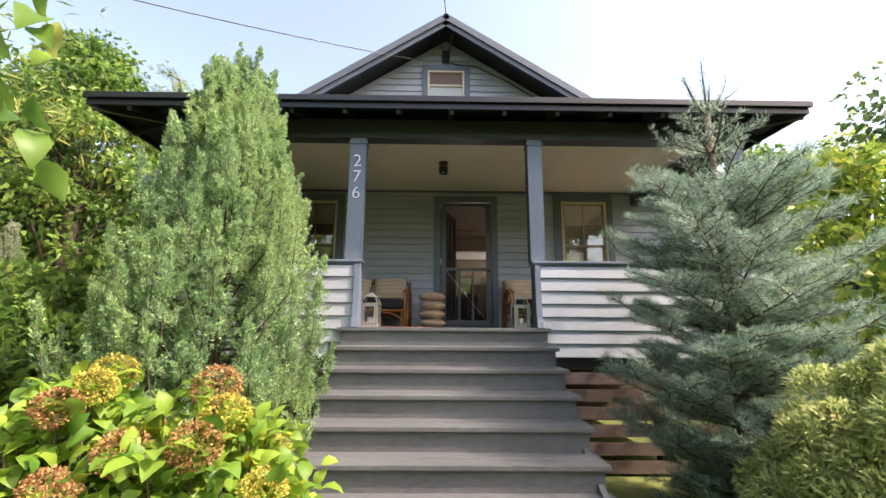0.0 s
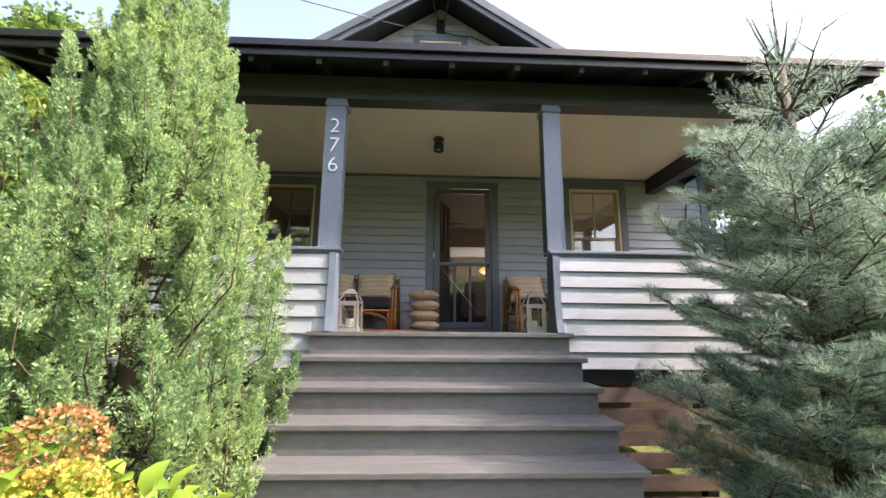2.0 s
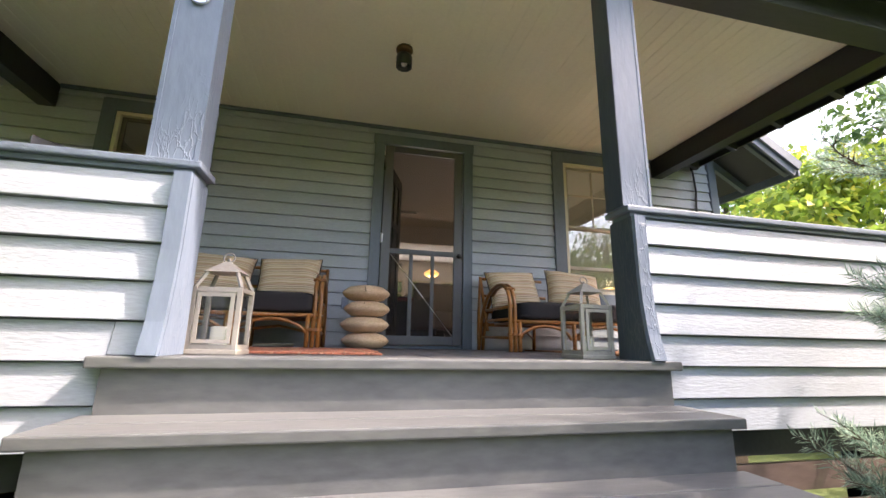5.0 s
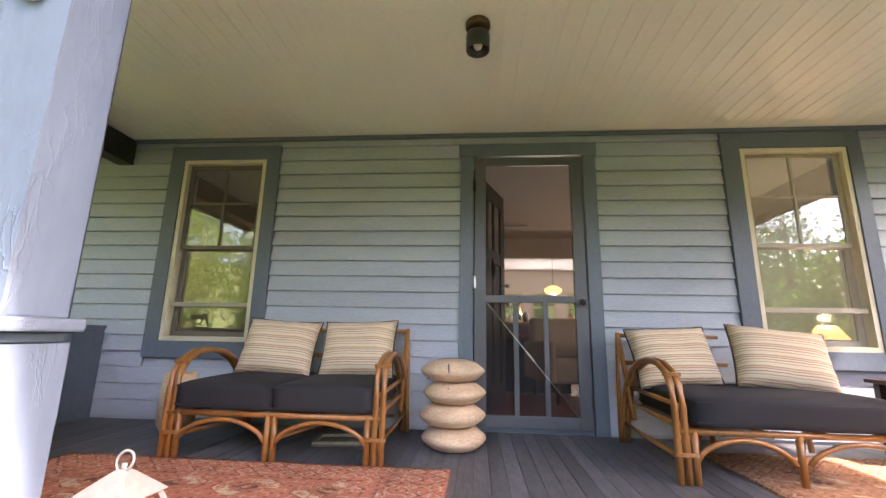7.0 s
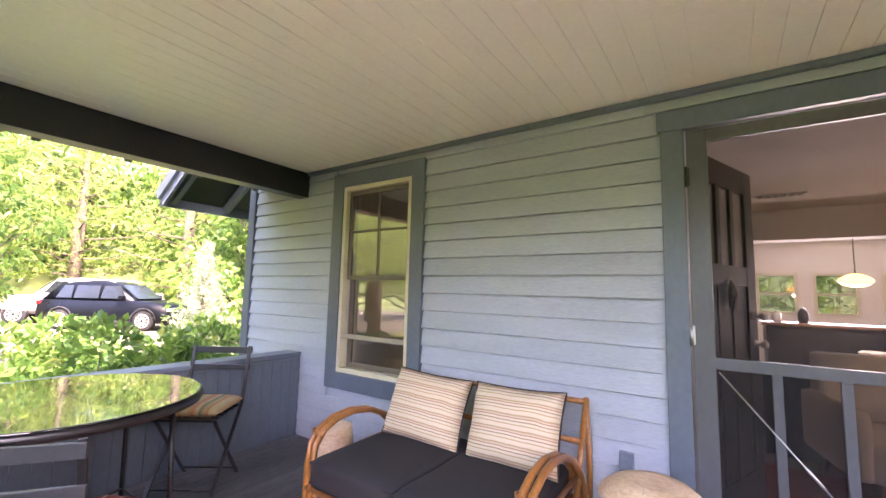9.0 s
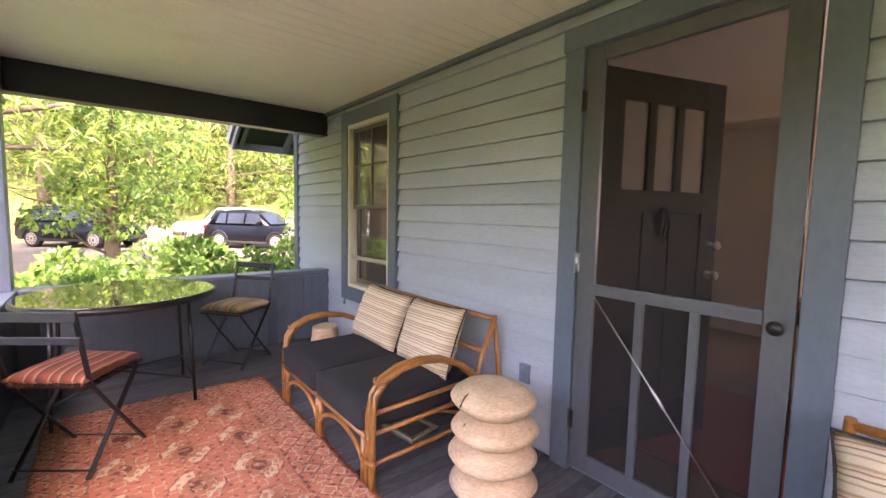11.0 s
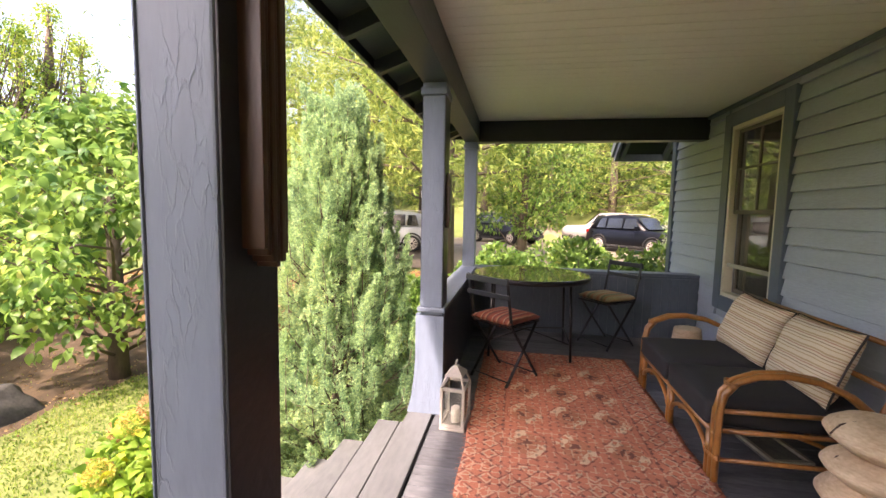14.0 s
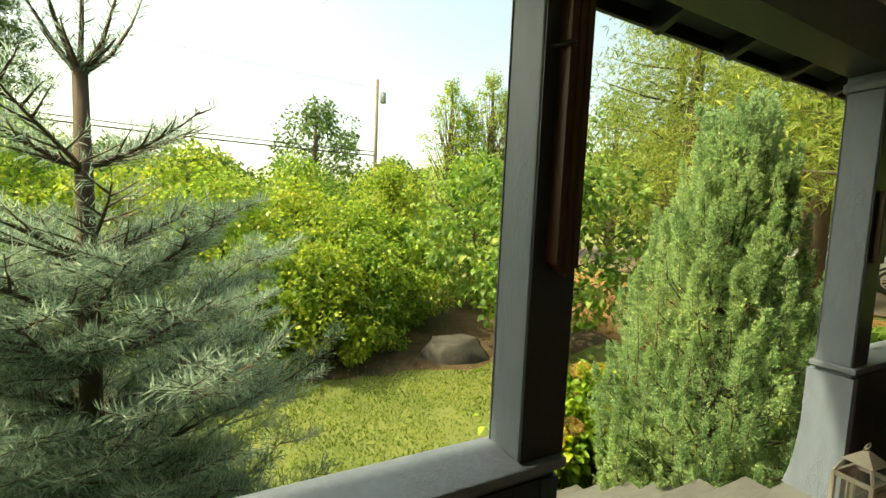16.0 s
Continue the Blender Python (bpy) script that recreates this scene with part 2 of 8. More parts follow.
SIDING = material("blue_grey_siding_paint", (0.36, 0.40, 0.455), 0.5, 0.13, 2.0, 45, 0.45, stretch=(0.6, 1, 2.5), piece=0.04)
TRIM = material("slate_trim_paint", (0.105, 0.135, 0.17), 0.42, 0.14, 2.5, 40, 0.25, stretch=(1, 1, 0.5))
POST = material("post_paint", (0.15, 0.19, 0.255), 0.42, 0.14, 3, 30, 0.5, stretch=(1, 1, 0.3), crack=0.7)
CAP = material("rail_cap_paint", (0.145, 0.18, 0.235), 0.45, 0.18, 4, 40, 0.5, crack=0.6)
DARK = material("near_black_fascia_paint", (0.012, 0.014, 0.017), 0.4, 0.3, 3, 40, 0.2)
STEP = material("dark_step_paint", (0.082, 0.087, 0.092), 0.42, 0.22, 2.2, 35, 0.4, stretch=(0.35, 1, 1), second=(0.15, 0.157, 0.16))
DECK = material("charcoal_deck_paint", (0.040, 0.042, 0.048), 0.46, 0.3, 3.5, 50, 0.5, stretch=(1, 0.25, 1), second=(0.155, 0.16, 0.17), piece=0.18)
CEIL = material("beadboard_ceiling_paint", (0.80, 0.79, 0.69), 0.5, 0.05, 1.5, 40, 0.1)
CREAM = material("cream_window_paint", (0.62, 0.57, 0.43), 0.5, 0.08, 4, 50, 0.15)
ROOF = material("dark_shingle", (0.03, 0.032, 0.035), 0.85, 0.3, 3, 80, 0.6)
# Eave paint; also colours porch-side faces, whose shade it holds.
EAVE_AND_SHADE = material("dark_slate_eave_and_shade", (0.026, 0.031, 0.036), 0.4, 0.25, 3, 40, 0.3)
ROOFBOARD = material("painted_roof_boards", (0.03, 0.042, 0.038), 0.5, 0.25, 3, 40, 0.3)
GLASS = glass_material("window_glass", (0.66, 0.72, 0.70), 0.16)
CLEAR = glass_material("lantern_glass", (0.96, 0.97, 0.96), 0.05)
DARKSASH = material("taupe_sash_paint", (0.13, 0.115, 0.09), 0.45, 0.1, 4, 50, 0.1)
TANSASH = material("tan_sash_paint", (0.36, 0.33, 0.27), 0.45, 0.1, 4, 50, 0.1)
SCREEN = screen_material()
PLASTER = material("cream_plaster", (0.74, 0.70, 0.63), 0.8, 0.04, 1.5, 60, 0.05)
INFLOOR = material("interior_boards", (0.20, 0.13, 0.08), 0.4, 0.2, 3, 40, 0.1, stretch=(1, 0.2, 1))
BROWNWOOD = material("dark_stained_wood", (0.055, 0.024, 0.013), 0.4, 0.3, 4, 60, 0.3, stretch=(1, 1, 0.2))
SLAT = material("brown_skirting_board", (0.14, 0.10, 0.09), 0.5, 0.3, 3, 40, 0.3, stretch=(0.3, 1, 1), piece=0.15)
EARTH = material("bare_soil", (0.09, 0.065, 0.045), 0.95, 0.3, 5, 60, 0.6)

FROST = material("frosted_door_glass", (0.50, 0.49, 0.46), 0.25, 0.08, 3, 40, 0.05)

# ---- plan ----
F = 1.35            # porch floor
W = 7.60            # face of the house wall
G = -0.07           # ground before the steps
PX0, PX1 = -2.62, 3.62   # inner faces of the porch's side walls
PY = 5.11           # outer face of the porch's front
HX0, HX1 = -3.55, 4.56   # house corners
CEIL_Z = 3.67
RISE, RUN = 0.178, 0.266
BEAM_Z = 3.44        # underside of the porch beams
SX0, SX1 = -0.70, 1.48   # steps
OPEN0, OPEN1 = -0.50, 1.34

# house front wall, with holes for door and windows
DOOR = (0.357, 1.220, F, F + 2.11)
WIN_L = (-2.14, -1.40, 1.945, 3.47)
WIN_R = (2.42, 3.20, 1.965, 3.50)
ATTIC = (0.10, 0.77, 5.42, 5.97)


def holed_wall(x0, x1, z0, z1, y0, y1, holes):
    """Boxes for a wall along x with holes through it."""
    xs = sorted({x0, x1, *(h[0] for h in holes), *(h[1] for h in holes)})
    rows = []
    for a, b in zip(xs, xs[1:]):
        cuts = sorted((h[2], h[3]) for h in holes if h[0] < (a + b) / 2 < h[1])
        z = z0
        for lo, hi in cuts:
            if lo > z:
                rows.append((a, b, y0, y1, z, lo))
            z = max(z, hi)
        if z < z1:
            rows.append((a, b, y0, y1, z, z1))
    return rows


wall_front = setting("wall_front", boxes(*holed_wall(HX0, HX1, 0.9, 4.2, W + 0.02, W + 0.16, [DOOR, WIN_L, WIN_R])), SIDING, "blue-grey painted clapboard wall of the house", "wall")
# gable wall under the main roof
APEX_X, APEX_Z, SLOPE = 0.42, 6.715, 0.64
bm = bmesh.new()
for a, b, y0, y1, z0, z1 in holed_wall(HX0, HX1, 4.2, 4.9, W + 0.02, W + 0.16, []):
    cube(bm, a, b, y0, y1, z0, z1)
gx = [HX0, ATTIC[0], ATTIC[1], HX1]
top = lambda x: APEX_Z - 0.12 - SLOPE * abs(x - APEX_X)
for a, b, z0 in ((-2.0, ATTIC[0], 4.9), (ATTIC[0], APEX_X, ATTIC[3]), (APEX_X, ATTIC[1], ATTIC[3]), (ATTIC[1], 2.9, 4.9)):
    lo = [bm.verts.new((x, y, z0)) for y in (W + 0.02, W + 0.16) for x in (a, b)]
    hi = [bm.verts.new((x, y, max(top(x), z0 + 0.001))) for y in (W + 0.02, W + 0.16) for x in (a, b)]
    for q in ((0, 1, 3, 2),):
        bm.faces.new([lo[i] for i in q])
        bm.faces.new([hi[i] for i in q])
    for i, j in ((0, 1), (1, 3), (3, 2), (2, 0)):
        bm.faces.new((lo[i], lo[j], hi[j], hi[i]))
cube(bm, ATTIC[0], ATTIC[1], W + 0.02, W + 0.16, 4.9, ATTIC[2])
wall_gable = setting("wall_gable", bm, SIDING, "blue-grey clapboard gable wall under the roof", "wall")

setting("wall_west", boxes((HX0, HX0 + 0.14, W + 0.16, 15.0, 0.0, 4.0)), SIDING, "blue-grey side wall of the house", "wall")
setting("wall_east", boxes((HX1 - 0.14, HX1, W + 0.16, 15.0, 0.0, 4.0)), SIDING, "blue-grey side wall of the house", "wall")
setting("foundation_wall", boxes((HX0, HX1, W + 0.03, W + 0.16, -0.3, 0.898)), EARTH, "plain foundation wall under the house", "wall")

# corner boards of the house
for x0, x1 in ((HX0 - 0.02, HX0 + 0.09), (HX1 - 0.09, HX1 + 0.02)):
    setting("trim_corner", boxes((x0, x1, W - 0.022, W + 0.05, 0.9, 4.2), bevel=0.004), TRIM, "slate-blue corner board of the house", "trim")

# main roof: two slopes with a front overhang
OVER = 0.52
for side, name in ((-1, "roof_west"), (1, "roof_east")):
    ex = APEX_X + side * 4.86
    ez = APEX_Z - SLOPE * 4.86
    bm = bmesh.new()
    nrm = Vector((side * SLOPE, 0, 1)).normalized()
    q = [Vector((APEX_X, W - OVER, APEX_Z)), Vector((ex, W - OVER, ez)), Vector((ex, 15.2, ez)), Vector((APEX_X, 15.2, APEX_Z))]
    v0 = [bm.verts.new(p) for p in q]
    v1 = [bm.verts.new(p - nrm * 0.05) for p in q]
    bm.faces.new(v0)
    bm.faces.new(v1)
    for i in range(4):
        bm.faces.new((v0[i], v0[(i + 1) % 4], v1[(i + 1) % 4], v1[i]))
    setting(name, bm, ROOF, "dark shingled slope of the gable roof", "roof")
    # rake boards, two stepped
    bm = bmesh.new()
    for dy, dz, w, h in ((-0.03, -0.075, 0.035, 0.11), (0.0, -0.17, 0.03, 0.10)):
        a = Vector((APEX_X, W - OVER + dy, APEX_Z)) + nrm * dz * 0.9
        b = Vector((ex, W - OVER + dy, ez)) + nrm * dz * 0.9
        beam(bm, a, b, w, h, up=nrm)
    setting("rake_board", bm, material("rake_paint_%s" % name, (0.10, 0.125, 0.155), 0.45, 0.15, 3, 40, 0.2), "slate-grey stepped rake board of the gable", "trim")
    bm = bmesh.new()
    q = [p - nrm * 0.056 for p in q]
    v0 = [bm.verts.new(p) for p in q]
    v1 = [bm.verts.new(p - nrm * 0.02) for p in q]
    bm.faces.new(v0)
    bm.faces.new(v1)
    for i in range(4):
        bm.faces.new((v0[i], v0[(i + 1) % 4], v1[(i + 1) % 4], v1[i]))
    setting("soffit_" + name, bm, DARK, "dark painted soffit under the gable roof", "trim")
    # rafter tails under the eaves beside the porch
    for y in (W - 0.42, W + 0.15, W + 0.75, W + 1.35):
        bm = bmesh.new()
        beam(bm, (APEX_X + side * 3.9, y, APEX_Z - SLOPE * 3.9 - 0.16), (APEX_X + side * 4.80, y, APEX_Z - SLOPE * 4.80 - 0.13), 0.05, 0.11)
        setting("rafter_tail", bm, TRIM, "slate-painted rafter tail under the house eave", "trim")
    bm = boxes((ex - 0.03 * (side > 0), ex + 0.03 * (side < 0), W - OVER, 15.2, ez - 0.16, ez - 0.02))
    setting("eave_board", bm, TRIM, "slate-painted eave board of the house roof", "trim")

# ---- porch ----
# beams on the posts
EY, EZ = 4.72, 3.70     # front eave edge
EX0, EX1 = -3.32, 4.21
bm = boxes((PX0 - 0.16, PX1 + 0.16, PY + 0.0, PY + 0.16, BEAM_Z, 3.665), bevel=0.004)
setting("porch_beam_front", bm, material("slate_beam_paint", (0.034, 0.04, 0.042), 0.45, 0.25, 3, 40, 0.3, stretch=(0.3, 1, 1)), "dark slate-painted beam along the porch front", "beam")
for x in (PX0 - 0.15, PX1 + 0.01):
    setting("porch_beam_side", boxes((x, x + 0.14, PY + 0.162, W - 0.001, BEAM_Z, 3.665), bevel=0.004), DARK, "dark painted beam at the porch end", "beam")
# hip roof of the porch with open eaves
RIDGE_Z = 4.72
bm = bmesh.new()
c = [(EX0, EY, EZ), (EX1, EY, EZ), (EX1, W - 0.05, EZ), (EX0, W - 0.05, EZ), (-1.6, W - 0.05, RIDGE_Z), (2.5, W - 0.05, RIDGE_Z)]
v0 = [bm.verts.new(p) for p in c]
v1 = [bm.verts.new((x, y, z - 0.03)) for x, y, z in c]
for q in ((0, 1, 5, 4), (1, 2, 5), (0, 4, 3)):
    bm.faces.new([v0[i] for i in q])
    bm.faces.new([v1[i] for i in reversed(q)])
for i, j in ((0, 1), (1, 2), (2, 5), (5, 4), (4, 3), (3, 0)):
    bm.faces.new((v0[i], v0[j], v1[j], v1[i]))
setting("porch_roof", bm, ROOF, "dark low hip roof over the porch", "roof")
bm = bmesh.new()
c = [(x, y, z - 0.036) for x, y, z in c]
v0 = [bm.verts.new(p) for p in c]
v1 = [bm.verts.new((x, y, z - 0.02)) for x, y, z in c]
for q in ((0, 1, 5, 4), (1, 2, 5), (0, 4, 3)):
    bm.faces.new([v0[i] for i in q])
    bm.faces.new([v1[i] for i in reversed(q)])
setting("porch_roof_boards", bm, ROOFBOARD, "dark green painted boards under the porch eaves", "roof")
# stepped fascia
bm = boxes((EX0 - 0.02, EX1 + 0.02, EY - 0.035, EY - 0.001, EZ - 0.05, EZ + 0.012), (EX0, EX1, EY + 0.001, EY + 0.025, EZ - 0.115, EZ - 0.05), bevel=0.003)
setting("fascia_front", bm, DARK, "near-black stepped fascia along the porch eave", "trim")
for x0, s in ((EX0, 1), (EX1, -1)):
    bm = boxes(*[(min(x0 + s * a, x0 + s * b), max(x0 + s * a, x0 + s * b), EY + 0.03, W - 0.03, EZ + lo, EZ + hi) for a, b, lo, hi in ((-0.02, -0.001, -0.05, 0.012), (0.001, 0.025, -0.115, -0.05))])
    setting("fascia_side", bm, DARK, "near-black stepped fascia at the porch end", "trim")
# exposed rafter tails along the front and sides
pitch_f = (RIDGE_Z - EZ) / (W - EY)
for k in range(13):
    x = EX0 + 0.42 + k * (EX1 - EX0 - 0.84) / 12
    bm = bmesh.new()
    beam(bm, (x, EY + 0.03, EZ - 0.11), (x, PY + 0.02, EZ - 0.11 + pitch_f * (PY - EY)), 0.045, 0.09)
    setting("porch_rafter_tail", bm, EAVE_AND_SHADE, "dark slate-painted rafter tail under the porch eave", "trim")
for x0, x1, s in ((EX0, PX0 - 0.14, 1), (EX1, PX1 + 0.14, -1)):
    ps = (RIDGE_Z - EZ) / 1.5
    for k in range(5):
        y = PY + 0.25 + k * 0.52
        bm = bmesh.new()
        beam(bm, (x0 + s * 0.03, y, EZ - 0.11), (x1, y, EZ - 0.11 + 0.35 * abs(x1 - x0)), 0.045, 0.09)
        setting("porch_rafter_tail", bm, EAVE_AND_SHADE, "dark slate-painted rafter tail under the porch eave", "trim")
    bm = bmesh.new()
    beam(bm, (x0 + s * 0.03, EY + 0.04, EZ - 0.10), (x1, PY + 0.02, EZ - 0.06), 0.05, 0.10)
    setting("porch_rafter_tail", bm, EAVE_AND_SHADE, "dark slate-painted hip rafter under the porch eave", "trim")

# beadboard ceiling, boards running from the wall to the front
bm = bmesh.new()
cube(bm, PX0 - 0.12, PX1 + 0.12, PY + 0.14, W + 0.01, CEIL_Z + 0.004, CEIL_Z + 0.04)
wd = 0.105
k = 0
x = PX0 - 0.11
while x < PX1 + 0.11:
    jit = 0.0016 * math.sin(k * 12.9)
    cube(bm, x + 0.0016 + 0.0012 * (k % 5 == 2), x + wd - 0.0016, PY + 0.15, W + 0.005, CEIL_Z + jit, CEIL_Z + 0.004)
    x += wd
    k += 1
setting("ceiling_porch", bm, CEIL, "pale cream beadboard porch ceiling", "ceiling")
setting("trim_ceiling", boxes((PX0, PX1, W - 0.035, W + 0.0, CEIL_Z - 0.035, CEIL_Z - 0.003), bevel=0.004), TRIM, "thin painted moulding between ceiling and wall", "trim")

# deck frame and foundation under the porch
setting("deck_frame", boxes((PX0 - 0.1, PX1 + 0.1, PY + 0.05, W + 0.02, F - 0.17, F - 0.035)), DARK, "dark joist frame under the porch boards", "floor")

# half walls: front left, front right and the two ends
CAPZ = 2.055
BOT = 1.06


def half_wall(name, x0, x1, y0, y1):
    """The core of a porch half wall, boarded inside."""
    ob = setting(name, boxes((x0, x1, y0, y1, BOT, CAPZ - 0.03)), TRIM, "slate-painted half wall round the porch", "wall")
    return ob


hw_left = half_wall("wall_porch_front_left", PX0 - 0.10, OPEN0 - 0.055, PY + 0.02, PY + 0.14)
hw_right = half_wall("wall_porch_front_right", OPEN1 + 0.055, PX1 + 0.10, PY + 0.02, PY + 0.14)
hw_w = half_wall("wall_porch_west", PX0 - 0.13, PX0, PY + 0.145, W - 0.001)
hw_e = half_wall("wall_porch_east", PX1, PX1 + 0.13, PY + 0.145, W - 0.001)


def cap(x0, x1, y0, y1):
    bm = boxes((x0, x1, y0, y1, CAPZ - 0.028, CAPZ), bevel=0.006)
    setting("rail_cap", bm, CAP, "slate-grey painted cap board on the half wall", "trim")
    setting("rail_moulding", boxes((x0 + 0.025, x1 - 0.025, y0 + 0.02, y1 - 0.02, CAPZ - 0.05, CAPZ - 0.0285), bevel=0.004), TRIM, "small moulding under the half wall cap", "trim")


cap(PX0 - 0.19, OPEN0 + 0.02, PY - 0.015, PY + 0.165)
cap(OPEN1 - 0.02, PX1 + 0.19, PY - 0.015, PY + 0.165)
cap(PX0 - 0.17, PX0 + 0.012, PY + 0.167, W - 0.002)
cap(PX1 - 0.012, PX1 + 0.17, PY + 0.167, W - 0.002)


# posts on the caps, with flared piers below beside the steps
def post(x0, x1, y0, y1, label):
    p = thing("porch_post", label, "post", "porch posts", pose((x0 + x1) / 2, (y0 + y1) / 2, CAPZ))
    w, d = (x1 - x0) / 2, (y1 - y0) / 2
    h = BEAM_Z - 0.001 - CAPZ
    part("shaft", boxes((-w, w, -d, d, 0, h - 0.075), bevel=0.005), POST, p)
    part("capital", boxes((-w - 0.014, w + 0.014, -d - 0.014, d + 0.014, h - 0.074, h - 0.03), (-w - 0.004, w + 0.004, -d - 0.004, d + 0.004, h - 0.03, h), bevel=0.004), POST, p)
    bm = bmesh.new()
    for sx in (-w - 0.003, w - 0.012):
        cube(bm, sx, sx + 0.015, -d - 0.003, -d + 0.0, 0.0, h - 0.08)
    part("corner_bead", bm, POST, p)
    return p


post_l = post(OPEN0 - 0.17, OPEN0, PY + 0.005, PY + 0.14, "slate-blue square porch post with metal house numbers")
post_r = post(OPEN1 - 0.028, OPEN1 + 0.125, PY + 0.003, PY + 0.134, "slate-blue square porch post with a brown hanging frame")
# Thin added facings: the porch-side shade of both posts, put in near-black.
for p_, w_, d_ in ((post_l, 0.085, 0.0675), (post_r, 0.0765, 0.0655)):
    part("back_shade_facing", boxes((-w_ + 0.004, w_ - 0.004, d_ + 0.0005, d_ + 0.006, 0.0, BEAM_Z - 0.001 - CAPZ - 0.078), bevel=0.002), EAVE_AND_SHADE, p_, "near-black facing with the back's shade in its colour")
# West-side shade of the right post and pier, put into a darker colour.
WEST_SHADE = material("dark_slate_west_shade", (0.05, 0.066, 0.08), 0.42, 0.2, 3, 30, 0.5, stretch=(1, 1, 0.3), crack=0.6)
part("side_board", boxes((-0.0815, -0.0768, -0.0635, 0.0635, 0.0, BEAM_Z - 0.001 - CAPZ - 0.078), bevel=0.002), WEST_SHADE, post_r, "dark slate side board with west-side shade in its colour")
post_cl = post(PX0 - 0.135, PX0 + 0.0, PY + 0.005, PY + 0.14, "slate-blue square corner post of the porch")
post_cr = post(PX1 + 0.0, PX1 + 0.135, PY + 0.005, PY + 0.14, "slate-blue square corner post of the porch")


def pier(x, s, name, paint):
    """The end of a half wall beside the steps, curving out to the front at its foot; s points away from the opening."""
    prof = [(0.0, CAPZ - 0.052), (0.0, F + 0.36), (0.008, F + 0.24), (0.024, F + 0.11), (0.05, F + 0.0025)]
    bm = bmesh.new()
    rows = []
    for xx in (x, x + s * 0.055):
        rows.append([bm.verts.new((xx, PY - 0.004 - o, z)) for o, z in prof] + [bm.verts.new((xx, PY + 0.155, z)) for o, z in reversed(prof)])
    n = len(rows[0])
    bm.faces.new(rows[0])
    bm.faces.new(list(reversed(rows[1])))
    for i in range(n):
        bm.faces.new((rows[0][i], rows[0][(i + 1) % n], rows[1][(i + 1) % n], rows[1][i]))
    setting(name, bm, paint, "slate-painted pier curving out at its foot", "post")
    bm = bmesh.new()
    for (p, z), (q, y) in zip(prof, prof[1:]):
        beam(bm, (x + s * 0.031, PY - 0.016 - p, z), (x + s * 0.031, PY - 0.016 - q, y), 0.022, 0.058, up=(1, 0, 0))
    setting("pier_edge_board", bm, POST, "slate-blue edge board on the pier", "trim")


pier(OPEN0, -1, "pier_left", POST)
# Right pier takes the darker colour that holds its west-side shade.
pier(OPEN1, 1, "pier_right", WEST_SHADE)

# steps
N_STEP = 8
for i in range(N_STEP):
    y, z = PY - 0.07 - i * RUN, F - i * RISE
    depth = RUN + 0.04 if i else 0.30
    if i:
        bm = bmesh.new()
        gap = 0.006
        cube(bm, SX0, SX1, y, y + depth * 0.52 - gap, z - 0.036, z, bevel=0.006)
        cube(bm, SX0, SX1, y + depth * 0.52, y + depth, z - 0.036, z, bevel=0.006)
        st = thing("step", "dark charcoal painted wooden step of the front stairs", "step", "front steps")
        part("tread", bm, STEP, st)
        part("riser", boxes((SX0 + 0.035, SX1 - 0.035, y + 0.032, y + 0.052, z - RISE, z - 0.037)), STEP, st)
    else:
        setting("porch_nosing", boxes((SX0, SX1, y, y + 0.16, z - 0.036, z + 0.001), bevel=0.006), STEP, "dark charcoal nosing board at the porch edge", "trim")
        setting("porch_riser", boxes((SX0 + 0.035, SX1 - 0.035, y + 0.032, y + 0.052, z - RISE, z - 0.037)), STEP, "dark charcoal riser under the porch edge", "trim")
for x in (SX0 + 0.05, SX1 - 0.09):
    bm = bmesh.new()
    y0, y1 = PY - 0.07 - (N_STEP - 1) * RUN + 0.06, PY + 0.04
    pts = [(y0, G - 0.02), (y0, F - (N_STEP - 1) * RISE - 0.06), (y1 - 0.02, F - RISE - 0.02), (y1 - 0.02, F - 0.75), (y0 + 0.5, G - 0.02)]
    vv = [[bm.verts.new((xx, y, z)) for y, z in pts] for xx in (x, x + 0.04)]
    bm.faces.new(vv[0])
    bm.faces.new(list(reversed(vv[1])))
    for i in range(5):
        bm.faces.new((vv[0][i], vv[0][(i + 1) % 5], vv[1][(i + 1) % 5], vv[1][i]))
    setting("stringer", bm, STEP, "dark painted stringer of the front steps", "stairs")

# skirting of spaced boards below the porch front
setting("skirting_band", boxes((PX0 - 0.12, SX0 + 0.03, PY + 0.02, PY + 0.06, BOT - 0.11, BOT - 0.002), (SX1 - 0.03, PX1 + 0.12, PY + 0.02, PY + 0.06, BOT - 0.11, BOT - 0.002)), DARK, "near-black band board under the porch siding", "trim")
for x0, x1 in ((PX0 - 0.12, SX0 + 0.10), (SX1 - 0.10, PX1 + 0.12)):
    sk = thing("porch_skirting", "brown horizontal board skirting under the porch", "skirting")
    part("backing_post", boxes(*[(x, x + 0.09, PY + 0.062, PY + 0.15, G - 0.1, BOT - 0.002) for x in (x0 + 0.02, (x0 + x1) / 2, x1 - 0.12)]), DARK, sk)
    z = BOT - 0.15
    for k in range(6):
        part("board", boxes((x0, x1, PY + 0.03, PY + 0.055, z - 0.115, z)), SLAT, sk)
        z -= 0.168
# closing walls under the porch
setting("under_porch_wall", boxes((PX0 - 0.12, PX0 - 0.09, PY + 0.16, W + 0.02, G - 0.1, BOT)), EARTH, "dark boards closing the space under the porch", "wall")

